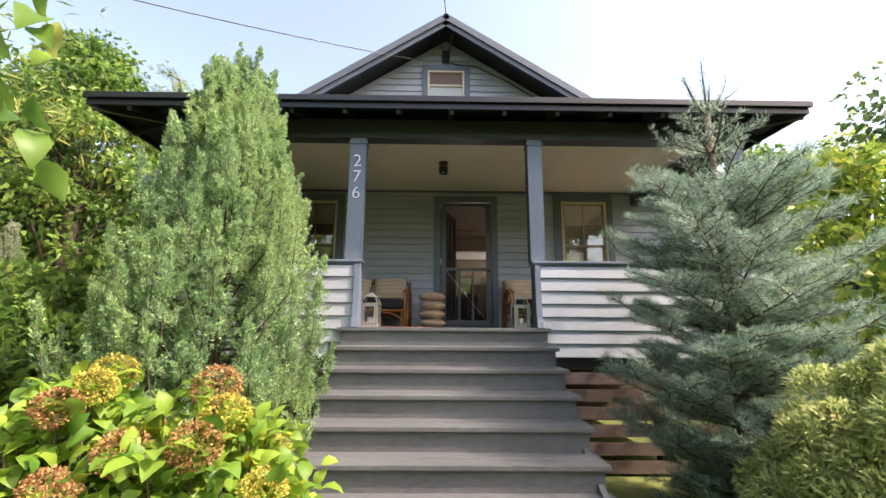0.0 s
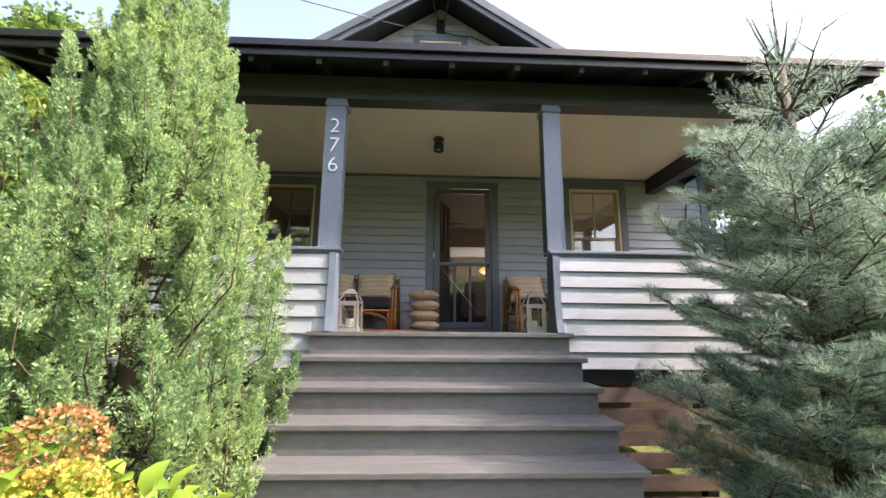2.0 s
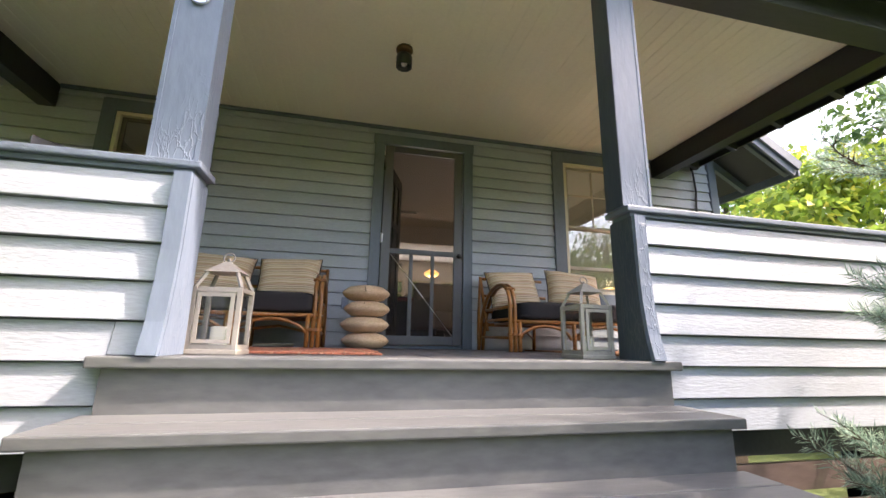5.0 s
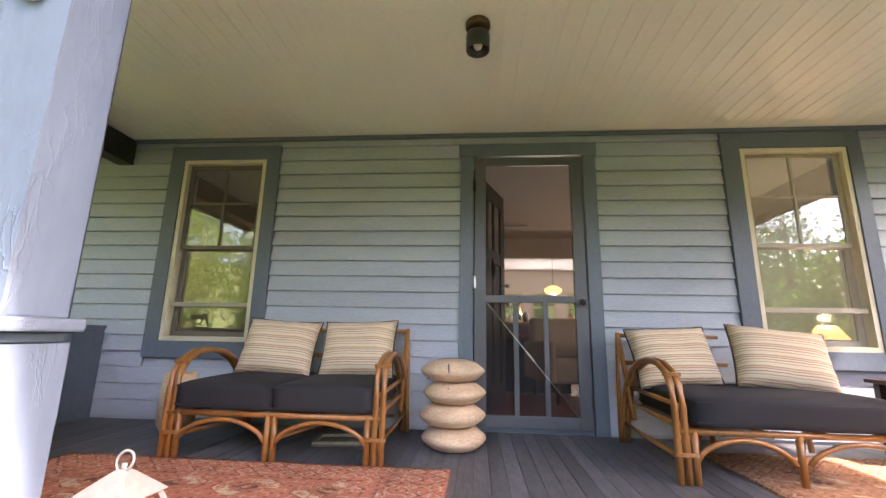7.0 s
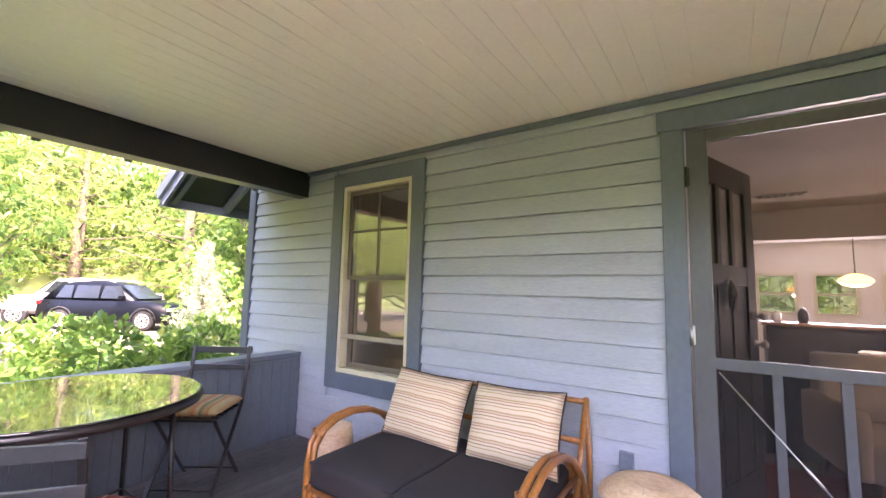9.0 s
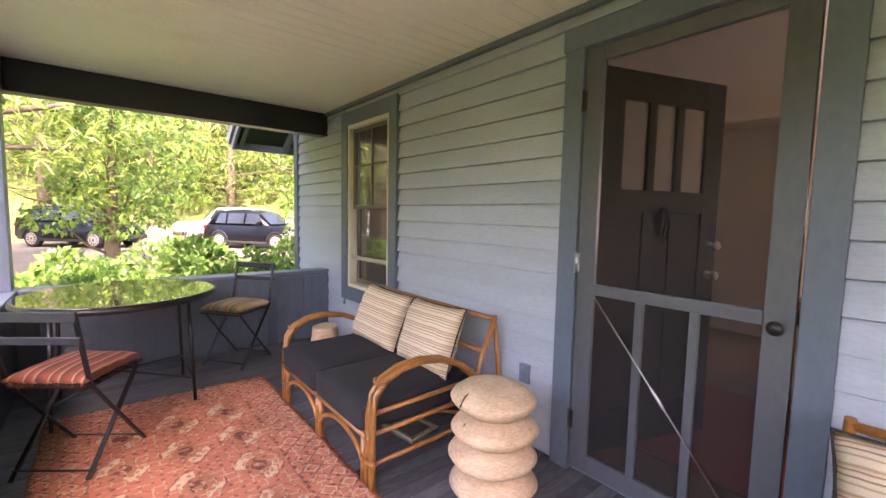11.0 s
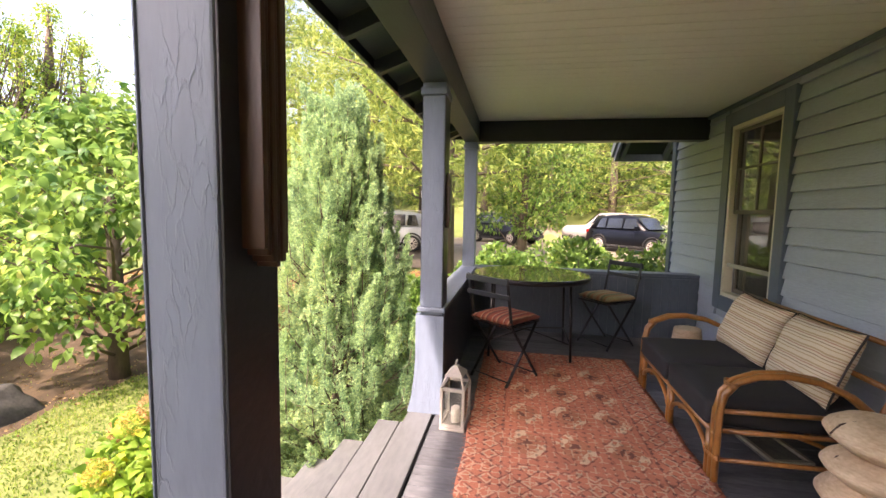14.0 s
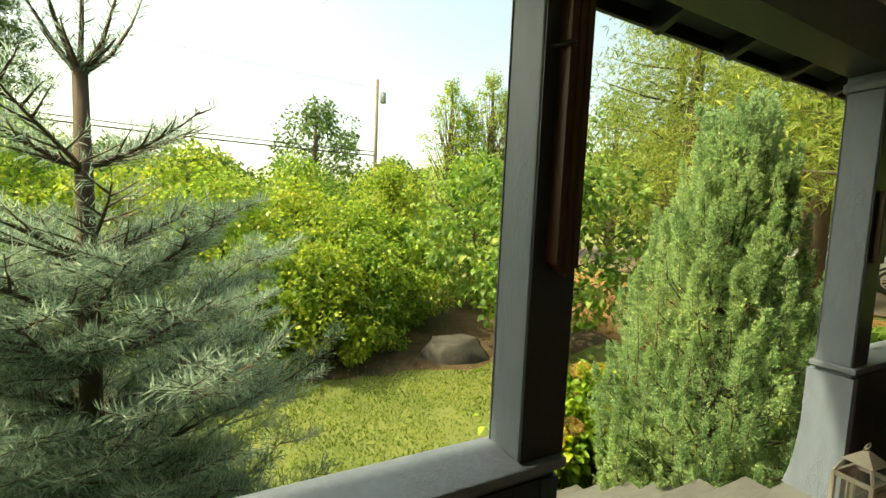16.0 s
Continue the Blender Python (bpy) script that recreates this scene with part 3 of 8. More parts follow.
# ground: one sheet to the horizon, rising gently to the west and behind the house
def ground_z(x, y):
    z = G
    z += 1.05 * min(max((-x - 4.0) / 11.0, 0.0), 1.0)
    z += 0.42 * min(max(-x - 25.0, 0.0), 40.0)
    z += 0.25 * min(max(y - 22.0, 0.0), 60.0)
    z += 0.05 * min(max(-y - 45.0, 0.0), 90.0)
    return z


gx = sorted({*np.arange(-40, 40.1, 1.0).tolist(), -400, -200, -120, -80, -60, 60, 80, 120, 200, 400})
gy = sorted({*np.arange(-40, 40.1, 1.0).tolist(), -400, -200, -120, -80, -60, 60, 80, 120, 200, 400})
gv = [(x, y, ground_z(x, y) + 0.03 * noise.noise((x * 0.35, y * 0.35, 0))) for y in gy for x in gx]
nx = len(gx)
gq = [(j * nx + i, j * nx + i + 1, (j + 1) * nx + i + 1, (j + 1) * nx + i) for j in range(len(gy) - 1) for i in range(nx - 1)]
GRASS = material("lawn", (0.08, 0.12, 0.025), 0.95, 0.3, 0.9, 25, 0.8, second=(0.18, 0.20, 0.06))
ground = tagged(new("ground", raw_mesh("ground", gv, gq, GRASS, True)), "green summer lawn with worn patches", "ground", "", "structure")

# ---- door, windows and the room behind ----
def frame_rows(x0, x1, z0, z1, w, y0, y1):
    return [(x0, x0 + w, y0, y1, z0, z1), (x1 - w, x1, y0, y1, z0, z1), (x0 + w, x1 - w, y0, y1, z1 - w, z1), (x0 + w, x1 - w, y0, y1, z0, z0 + w)]


def window(name, hole, trim, muntin):
    """A sash window with slate casing, cream frame, two sashes and a glass pane in each."""
    x0, x1, z0, z1 = hole
    a, b, lo, hi = trim
    w = tagged(thing(name, "double-hung sash window with cream frame and slate casing", "window"), kind="structure")
    bm = boxes((a, x0, W - 0.028, W + 0.03, lo, hi), (x1, b, W - 0.028, W + 0.03, lo, hi), (x0, x1, W - 0.028, W + 0.03, z1, hi), (x0, x1, W - 0.028, W + 0.03, lo, z0), bevel=0.004)
    part("casing", bm, TRIM, w)
    part("window_frame", boxes(*frame_rows(x0 + 0.001, x1 - 0.001, z0 + 0.001, z1 - 0.001, 0.034, W - 0.018, W + 0.06), bevel=0.003), CREAM, w, "cream painted frame")
    mid = z0 + (z1 - z0) * 0.5
    up = part("upper_sash", boxes(*frame_rows(x0 + 0.037, x1 - 0.037, mid - 0.015, z1 - 0.037, 0.032, W + 0.022, W + 0.05), bevel=0.003), TANSASH if muntin else DARKSASH, w)
    part("lower_sash", boxes(*frame_rows(x0 + 0.037, x1 - 0.037, z0 + 0.037, mid + 0.02, 0.038, W + 0.062, W + 0.09), bevel=0.003), TANSASH if muntin else DARKSASH, w)
    xm, zm = (x0 + x1) / 2, (mid + z1) / 2
    part("muntin", boxes((xm - 0.009, xm + 0.009, W + 0.027, W + 0.046, mid + 0.017, z1 - 0.069), bevel=0.002), TANSASH if muntin else DARKSASH, w)
    part("muntin", boxes((x0 + 0.069, xm - 0.0095, W + 0.027, W + 0.046, zm - 0.009, zm + 0.009), (xm + 0.0095, x1 - 0.069, W + 0.027, W + 0.046, zm - 0.009, zm + 0.009), bevel=0.002), TANSASH if muntin else DARKSASH, w)
    for y, lo2, hi2 in ((W + 0.036, mid + 0.016, z1 - 0.068), (W + 0.075, z0 + 0.074, mid - 0.016)):
        p = part("pane", boxes((x0 + 0.068, x1 - 0.068, y, y + 0.003, lo2, hi2)), GLASS, w)
        p.visible_shadow = False
    # screen rail of the half insect screen
    part("screen_rail", boxes((x0 + 0.04, x1 - 0.04, W + 0.002, W + 0.018, z0 + 0.27, z0 + 0.305), bevel=0.003), TANSASH, w)
    return w


window("window_1", WIN_L, (-2.262, -1.285, 1.815, 3.592), False)
window("window_2", WIN_R, (2.285, 3.30, 1.84, 3.628), True)
w3 = tagged(thing("window_3", "small cream-framed attic window in the gable", "window"), kind="structure")
x0, x1, z0, z1 = ATTIC
part("casing", boxes((x0 - 0.10, x0, W - 0.03, W + 0.03, z0 - 0.08, z1 + 0.10), (x1, x1 + 0.10, W - 0.03, W + 0.03, z0 - 0.08, z1 + 0.10), (x0, x1, W - 0.03, W + 0.03, z1, z1 + 0.10), (x0, x1, W - 0.03, W + 0.03, z0 - 0.08, z0), bevel=0.004), TRIM, w3)
part("window_frame", boxes(*frame_rows(x0 + 0.001, x1 - 0.001, z0 + 0.001, z1 - 0.001, 0.035, W - 0.02, W + 0.05), (x0 + 0.036, x1 - 0.036, W - 0.01, W + 0.04, z0 + 0.235, z0 + 0.27), bevel=0.003), CREAM, w3, "cream painted frame")
part("pane", boxes((x0 + 0.037, x1 - 0.037, W + 0.02, W + 0.024, z0 + 0.271, z1 - 0.037)), material("brown_blind", (0.16, 0.10, 0.075), 0.5, 0.1), w3, "brown drawn blind behind glass")
part("pane", boxes((x0 + 0.037, x1 - 0.037, W + 0.02, W + 0.024, z0 + 0.037, z0 + 0.234)), material("pale_net", (0.42, 0.46, 0.46), 0.3, 0.1), w3, "pale net behind glass")

# door casing
cs = tagged(thing("door_casing", "slate-painted casing round the front door", "trim"), kind="structure")
part("side_board", boxes((0.251, DOOR[0] - 0.001, W - 0.028, W + 0.03, F + 0.001, 3.462), bevel=0.004), TRIM, cs)
part("side_board", boxes((DOOR[1] + 0.001, 1.321, W - 0.028, W + 0.03, F + 0.001, 3.462), bevel=0.004), TRIM, cs)
part("head_board", boxes((0.237, 1.333, W - 0.03, W + 0.03, 3.4625, 3.569), bevel=0.004), TRIM, cs)
part("threshold", boxes((DOOR[0], DOOR[1], W + 0.015, W + 0.16, F + 0.0005, F + 0.03), bevel=0.005), TRIM, cs)

# screen door
METAL = material("brushed_steel", (0.55, 0.55, 0.54), 0.35, 0.1, 10, 120, 0.05, metal=1.0)
BLACKMETAL = material("black_painted_metal", (0.012, 0.012, 0.013), 0.38, 0.3, 12, 90, 0.15)
sd = tagged(thing("door_1", "closed slate-grey wooden screen door with dark mesh", "door"), kind="structure")
a, b = DOOR[0] + 0.008, DOOR[1] - 0.010
zb, zt, zm = F + 0.035, DOOR[3] - 0.014, 2.305
Y0, Y1 = W - 0.02, W + 0.012
SDOOR = material("screen_door_paint", (0.085, 0.09, 0.10), 0.4, 0.16, 4, 50, 0.2, stretch=(1, 1, 0.4))
part("stile", boxes((a, a + 0.09, Y0, Y1, zb, zt), bevel=0.004), SDOOR, sd)
part("stile", boxes((b - 0.09, b, Y0, Y1, zb, zt), bevel=0.004), SDOOR, sd)
for z0, z1 in ((zt - 0.065, zt), (zm - 0.025, zm + 0.028), (zb, zb + 0.085)):
    part("rail", boxes((a + 0.0905, b - 0.0905, Y0 + 0.001, Y1 - 0.001, z0, z1), bevel=0.004), SDOOR, sd)
for k in (1, 2):
    x = a + 0.09 + (b - a - 0.18) * k / 3
    part("mullion", boxes((x - 0.018, x + 0.018, Y0 + 0.002, Y1 - 0.002, zb + 0.0855, zm - 0.0255), bevel=0.003), SDOOR, sd)
for z0, z1 in ((zm + 0.028, zt - 0.065), (zb + 0.085, zm - 0.025)):
    m = part("screen", boxes((a + 0.085, b - 0.085, W - 0.0005, W + 0.0005, z0, z1)), SCREEN, sd, "dark insect mesh")
    m.visible_shadow = False
bm = bmesh.new()
tube(bm, [(a + 0.10, W - 0.021, zm - 0.035), (b - 0.10, W - 0.021, zb + 0.09)], 0.0035, 8)
rod = part("brace_rod", bm, METAL, sd, "thin steel diagonal brace")
bm = bmesh.new()
p, q = Vector((a + 0.10, W - 0.021, zm - 0.035)), Vector((b - 0.10, W - 0.021, zb + 0.09))
tube(bm, [p.lerp(q, 0.44), p.lerp(q, 0.46), p.lerp(q, 0.52), p.lerp(q, 0.54)], [0.004, 0.007, 0.007, 0.004], 8)
part("turnbuckle", bm, METAL, rod)
bm = bmesh.new()
lathe(bm, [(0.010, 0.0), (0.010, 0.02), (0.022, 0.028), (0.027, 0.042), (0.022, 0.056), (0.006, 0.062)], 20)
bmesh.ops.transform(bm, matrix=pose(b - 0.045, Y0 - 0.0, zm - 0.02, 90, 0, 0), verts=bm.verts[:])
part("knob", bm, BLACKMETAL, sd, "round black knob")
for z in (F + 0.28, F + 1.08, F + 1.86):
    bm = boxes((a - 0.012, a + 0.012, Y0 - 0.008, Y0 - 0.0005, z - 0.045, z + 0.045), bevel=0.002)
    tube(bm, [(a - 0.004, Y0 - 0.011, z - 0.05), (a - 0.004, Y0 - 0.011, z + 0.05)], 0.0075, 10)
    part("hinge", bm, METAL if z < F + 1.5 and z > F + 1 else BLACKMETAL, sd)

# inner door, standing open into the room
DOORPAINT = material("inner_door_paint", (0.014, 0.0135, 0.013), 0.35, 0.2, 4, 50, 0.15)
idr = tagged(thing("door_2", "open dark front door with three glass lights", "door", "", pose(0.375, W + 0.145, F + 0.035, 0, 0, 70)), kind="structure")
L, H = 0.84, 2.03
lights = [0.16 + k * 0.19 for k in range(3)]
rows = [(0, 0.13, 0, 0.044, 0, H), (L - 0.13, L, 0, 0.044, 0, H), (0.13, L - 0.13, 0.001, 0.043, H - 0.15, H), (0.13, L - 0.13, 0.001, 0.043, 1.30, 1.42), (0.13, L - 0.13, 0.001, 0.043, 0, 0.22), (0.13, L - 0.13, 0.012, 0.032, 0.22, 1.30)]
for k in range(2):
    x = 0.13 + (k + 1) * (L - 0.26) / 3
    rows.append((x - 0.025, x + 0.025, 0.001, 0.043, 1.42, H - 0.15))
    rows.append((x - 0.035, x + 0.035, 0.004, 0.040, 0.22, 1.30))
part("slab", boxes(*rows, bevel=0.003), DOORPAINT, idr)
for k in range(3):
    x0 = 0.13 + k * (L - 0.26) / 3 + (0.026 if k else 0.001)
    x1 = 0.13 + (k + 1) * (L - 0.26) / 3 - (0.026 if k < 2 else 0.001)
    p = part("pane", boxes((x0, x1, 0.02, 0.024, 1.421, H - 0.151)), FROST, idr)
for z in (0.95, 1.12):
    for s, y in ((1, 0.0), (-1, 0.044)):
        bm = bmesh.new()
        lathe(bm, [(0.024, 0.0), (0.024, 0.006), (0.010, 0.012), (0.010, 0.03), (0.024, 0.04), (0.026, 0.055), (0.016, 0.066)], 20)
        bmesh.ops.transform(bm, matrix=pose(L - 0.06, y, z, 90 * s, 0, 0), verts=bm.verts[:])
        part("door_knob", bm, METAL, idr, "chrome knob")
bm = bmesh.new()
for dx, ln, an in ((0, 0.2, 0), (-0.03, 0.16, 8), (0.03, 0.17, -8)):
    tube(bm, [(L / 2 + dx * 0.2, -0.012, 1.33), (L / 2 + dx, -0.02, 1.33 - ln / 2), (L / 2 + dx * 0.8, -0.012, 1.33 - ln)], [0.006, 0.016, 0.004], 7)
part("charm", bm, BLACKMETAL, idr, "dark hanging charm")

# the room behind, and the kitchen beyond it
IF = F + 0.03
IC = 3.645
setting("floor_room", boxes((HX0 + 0.14, HX1 - 0.14, W + 0.161, 14.9, IF - 0.06, IF)), INFLOOR, "brown boarded floor of the room", "floor")
setting("ceiling_room", boxes((HX0 + 0.14, HX1 - 0.14, W + 0.161, 14.9, IC, IC + 0.06)), PLASTER, "cream painted ceiling of the room", "ceiling")
far = [(0.95, 1.55, 2.35, 3.10), (1.75, 2.35, 2.35, 3.10), (2.6, 3.2, 2.35, 3.10)]
setting("wall_far", boxes(*holed_wall(HX0 + 0.141, HX1 - 0.141, IF, IC, 14.9, 15.0, far)), PLASTER, "cream wall at the back of the kitchen", "wall")
setting("wall_partition", boxes(*holed_wall(HX0 + 0.141, HX1 - 0.141, IF, IC - 0.001, 11.3, 11.42, [(0.75, 4.1, IF, 3.30)])), PLASTER, "cream partition with a wide opening to the kitchen", "wall")
setting("wall_room_west", boxes((HX0 + 0.141, HX0 + 0.16, W + 0.162, 14.899, IF, IC - 0.001)), PLASTER, "cream side wall of the room", "wall")
setting("wall_room_east", boxes((HX1 - 0.16, HX1 - 0.141, W + 0.162, 14.899, IF, IC - 0.001)), PLASTER, "cream side wall of the room", "wall")
setting("wall_room_front", boxes(*holed_wall(HX0 + 0.161, HX1 - 0.161, IF, IC - 0.001, W + 0.1605, W + 0.175, [DOOR, WIN_L, WIN_R])), PLASTER, "cream inner face of the front wall", "wall")
for k, (x0, x1, z0, z1) in enumerate(far):
    w = tagged(thing("window_%d" % (k + 4), "small kitchen window with a dark frame", "window"), kind="structure")
    part("window_frame", boxes(*frame_rows(x0, x1, z0, z1, 0.05, 14.885, 14.96), (x0 + 0.05, x1 - 0.05, 14.89, 14.95, (z0 + z1) / 2 - 0.02, (z0 + z1) / 2 + 0.02)), CREAM, w)
    p = part("pane", boxes((x0 + 0.05, x1 - 0.05, 14.93, 14.933, z0 + 0.05, z1 - 0.05)), GLASS, w)
    p.visible_shadow = False
v = thing("ceiling_vent", "grey metal vent grille in the room's ceiling", "vent")
part("frame", boxes(*[(0.78, 1.18, 10.36, 10.47, IC - 0.012, IC - 0.001)], bevel=0.002), METAL, v)
for k in range(6):
    part("slat", boxes((0.80 + k * 0.061, 0.84 + k * 0.061, 10.375, 10.455, IC - 0.018, IC - 0.0125)), BLACKMETAL, v)

DARKCAB = material("dark_cabinet_paint", (0.02, 0.021, 0.024), 0.45, 0.2, 4, 50, 0.1)
OAK = material("warm_oak", (0.15, 0.085, 0.045), 0.4, 0.25, 5, 70, 0.15, stretch=(0.2, 1, 1))
isl = thing("kitchen_island", "dark painted kitchen island in the back room", "cabinet")
part("body", boxes((0.95, 3.4, 12.9, 13.5, IF + 0.001, IF + 0.87), bevel=0.006), DARKCAB, isl)
for k in range(4):
    part("panel", boxes((1.0 + k * 0.6, 1.55 + k * 0.6, 12.885, 12.8995, IF + 0.10, IF + 0.82), bevel=0.004), DARKCAB, isl)
solid("worktop", boxes((0.90, 3.45, 12.82, 13.55, IF + 0.8705, IF + 0.91), bevel=0.006), OAK, "oak worktop on the kitchen island", "worktop")
for k, (x, c, hgt) in enumerate(((1.1, (0.5, 0.5, 0.48), 0.16), (1.4, (0.03, 0.03, 0.03), 0.22), (2.3, (0.3, 0.12, 0.05), 0.2), (2.9, (0.6, 0.58, 0.5), 0.14))):
    bm = bmesh.new()
    lathe(bm, [(0.05, 0), (0.065, hgt * 0.3), (0.06, hgt * 0.7), (0.03, hgt * 0.9), (0.035, hgt)], 16)
    solid("jar", bm, material("jar_glaze_%d" % k, c, 0.3, 0.1), "small glazed jar on the worktop", "jar", "jars on the worktop", pose(x, 13.15, IF + 0.911))
WHITE = material("white_paint", (0.72, 0.70, 0.66), 0.45, 0.06, 5, 60, 0.1)
stl = thing("bar_stool", "white wooden bar stool before the island", "stool", "", pose(2.0, 12.55, IF))
bm = bmesh.new()
lathe(bm, [(0.15, 0.58), (0.165, 0.59), (0.165, 0.61), (0.15, 0.62)], 24)
part("seat", bm, WHITE, stl)
for sx in (-1, 1):
    for sy in (-1, 1):
        bm = bmesh.new()
        tube(bm, [(sx * 0.17, sy * 0.17, 0.0), (sx * 0.10, sy * 0.10, 0.58)], 0.016, 8)
        part("leg", bm, WHITE, stl)
for sx in (-1, 1):
    bm = bmesh.new()
    tube(bm, [(sx * 0.14, -0.14, 0.24), (sx * 0.14, 0.14, 0.24)], 0.011, 8)
    part("stretcher", bm, WHITE, stl)
pd = thing("pendant_lamp", "lit amber glass pendant lamp over the island", "lamp", "", pose(1.80, 12.2, 2.86))
bm = bmesh.new()
lathe(bm, [(0.03, 0.09), (0.06, 0.085), (0.15, 0.03), (0.165, 0.0), (0.12, -0.05), (0.05, -0.07)], 24)
part("shade", bm, glow("amber_glass", (1.0, 0.50, 0.15), 0.9), pd)
bm = bmesh.new()
tube(bm, [(0, 0, 0.09), (0, 0, IC - 2.861)], 0.006, 8)
part("cord", bm, BLACKMETAL, pd)
# lamp on a low table inside the right window
tb = thing("side_table", "dark low table behind the window", "table", "", pose(3.5, 8.45, IF))
part("tabletop", boxes((-0.3, 0.3, -0.25, 0.25, 0.5, 0.53), bevel=0.005), OAK, tb)
for sx in (-1, 1):
    for sy in (-1, 1):
        part("leg", boxes((sx * 0.26 - 0.02, sx * 0.26 + 0.02, sy * 0.21 - 0.02, sy * 0.21 + 0.02, 0, 0.4995)), OAK, tb)
tl = thing("table_lamp", "lit table lamp with an amber cone shade", "lamp", "", pose(3.5, 8.42, IF + 0.5305))
bm = bmesh.new()
lathe(bm, [(0.06, 0), (0.07, 0.02), (0.03, 0.06), (0.02, 0.14)], 20)
part("base", bm, BLACKMETAL, tl)
bm = bmesh.new()
lathe(bm, [(0.15, 0.14), (0.145, 0.15), (0.07, 0.26), (0.06, 0.262)], 24)
part("shade", bm, glow("lamp_shade", (1.0, 0.58, 0.28), 0.28), tl)
# dining things that show through the screen
dt = thing("low_cabinet", "dark wooden cabinet with a red runner inside", "cabinet")
part("body", boxes((0.72, 1.5, 9.6, 10.1, IF + 0.001, IF + 0.62), bevel=0.005), DARKCAB, dt)
part("runner", boxes((0.75, 1.47, 9.59, 10.11, IF + 0.6205, IF + 0.64)), material("red_runner", (0.25, 0.05, 0.04), 0.9, 0.4, 20, 90, 0.3), dt, "red woven runner")
solid("room_rug", boxes((0.4, 2.2, 8.0, 9.3, IF + 0.001, IF + 0.012), bevel=0.004), material("room_rug_wool", (0.26, 0.07, 0.05), 0.95, 0.4, 14, 90, 0.4), "red patterned rug on the room floor", "rug")
bk = thing("book_stack", "two red-covered books lying on the dark cabinet", "books")
part("book", boxes((0.78, 1.16, 9.63, 9.90, IF + 0.6405, IF + 0.668), bevel=0.003), material("red_book_cover", (0.36, 0.05, 0.05), 0.5, 0.2, 8, 60, 0.1), bk)
part("book", boxes((0.80, 1.12, 9.64, 9.88, IF + 0.6685, IF + 0.694), bevel=0.003), material("dark_book_cover", (0.10, 0.03, 0.03), 0.5, 0.2, 8, 60, 0.1), bk, "dark red cover")
LINEN = material("cream_linen", (0.62, 0.55, 0.45), 0.9, 0.12, 6, 90, 0.3)
ac = thing("armchair", "cream upholstered armchair on dark wooden legs", "chair", "", pose(1.42, 9.05, IF, 0, 0, 12))
for k, (x0, x1, y0, y1, z0, z1, nm) in enumerate(((-0.36, 0.36, -0.36, 0.34, 0.20, 0.42, "seat"), (-0.36, 0.36, 0.24, 0.42, 0.40, 0.86, "backrest"), (-0.44, -0.33, -0.36, 0.36, 0.20, 0.60, "armrest"), (0.33, 0.44, -0.36, 0.36, 0.20, 0.60, "armrest"))):
    part(nm, boxes((x0, x1, y0, y1, z0, z1), bevel=0.045), LINEN, ac, smooth=True)
for sx in (-1, 1):
    for sy in (-1, 1):
        bm = bmesh.new()
        tube(bm, [(sx * 0.33, sy * 0.32, 0.001), (sx * 0.31, sy * 0.29, 0.205)], [0.016, 0.024], 8)
        part("leg", bm, BROWNWOOD, ac)
room_light = new("room_lamp", bpy.data.lights.new("room_lamp", "POINT"))
room_light.data.energy, room_light.data.shadow_soft_size, room_light.data.color = 2, 0.05, (1.0, 0.72, 0.45)
room_light.location = (3.5, 8.42, IF + 0.86)
kitchen_light = new("kitchen_lamp", bpy.data.lights.new("kitchen_lamp", "POINT"))
kitchen_light.data.energy, kitchen_light.data.shadow_soft_size, kitchen_light.data.color = 8, 0.05, (1.0, 0.86, 0.68)
kitchen_light.location = (1.80, 12.2, 2.73)
# daylight that the sky sends in through the kitchen windows
day = new("kitchen_window_light", bpy.data.lights.new("kitchen_window_light", "AREA"))
day.data.shape, day.data.size, day.data.size_y, day.data.energy, day.data.color = "RECTANGLE", 2.25, 0.7, 18, (0.95, 0.98, 1.0)
day.matrix_world = look((2.07, 14.86, 2.72), (2.07, 8.0, 2.2))

# ---- porch fittings ----
NUM = material("brushed_numbers", (0.75, 0.74, 0.72), 0.3, 0.05, 10, 100, 0.0, metal=0.8)
for ch, z in (("2", 3.098), ("7", 2.914), ("6", 2.730)):
    cu = bpy.data.curves.new("house_number", "FONT")
    cu.body, cu.size, cu.extrude, cu.align_x, cu.offset = ch, 0.20, 0.006, "CENTER", -0.0035
    cu.materials.append(NUM)
    tmp = bpy.data.objects.new("tmp", cu)
    me = bpy.data.meshes.new_from_object(tmp)
    bpy.data.objects.remove(tmp)
    n_ob = new("house_number", me)
    n_ob.matrix_basis = pose(OPEN0 - 0.085, PY - 0.006, z, 90, 0, 0)
    tagged(n_ob, "metal house number %s on the porch post" % ch, "number", "house numbers")

BRASS = material("aged_bronze", (0.10, 0.065, 0.03), 0.4, 0.3, 10, 80, 0.1, metal=0.7)
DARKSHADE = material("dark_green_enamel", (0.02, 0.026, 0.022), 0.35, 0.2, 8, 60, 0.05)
cl = thing("ceiling_light", "bronze ceiling spotlight with a dark cylinder shade", "lamp", "", pose(0.385, 6.34, CEIL_Z - 0.001))
bm = bmesh.new()
lathe(bm, [(0.062, -0.0), (0.066, -0.006), (0.066, -0.026), (0.055, -0.034), (0.02, -0.036)], 28)
part("canopy", bm, BRASS, cl)
bm = bmesh.new()
tube(bm, [(0, 0, -0.034), (0, 0, -0.062)], 0.012, 12)
part("stem", bm, BRASS, cl)
bm = bmesh.new()
lathe(bm, [(0.02, -0.060), (0.056, -0.066), (0.062, -0.078), (0.062, -0.165), (0.057, -0.168), (0.055, -0.12), (0.02, -0.09)], 28)
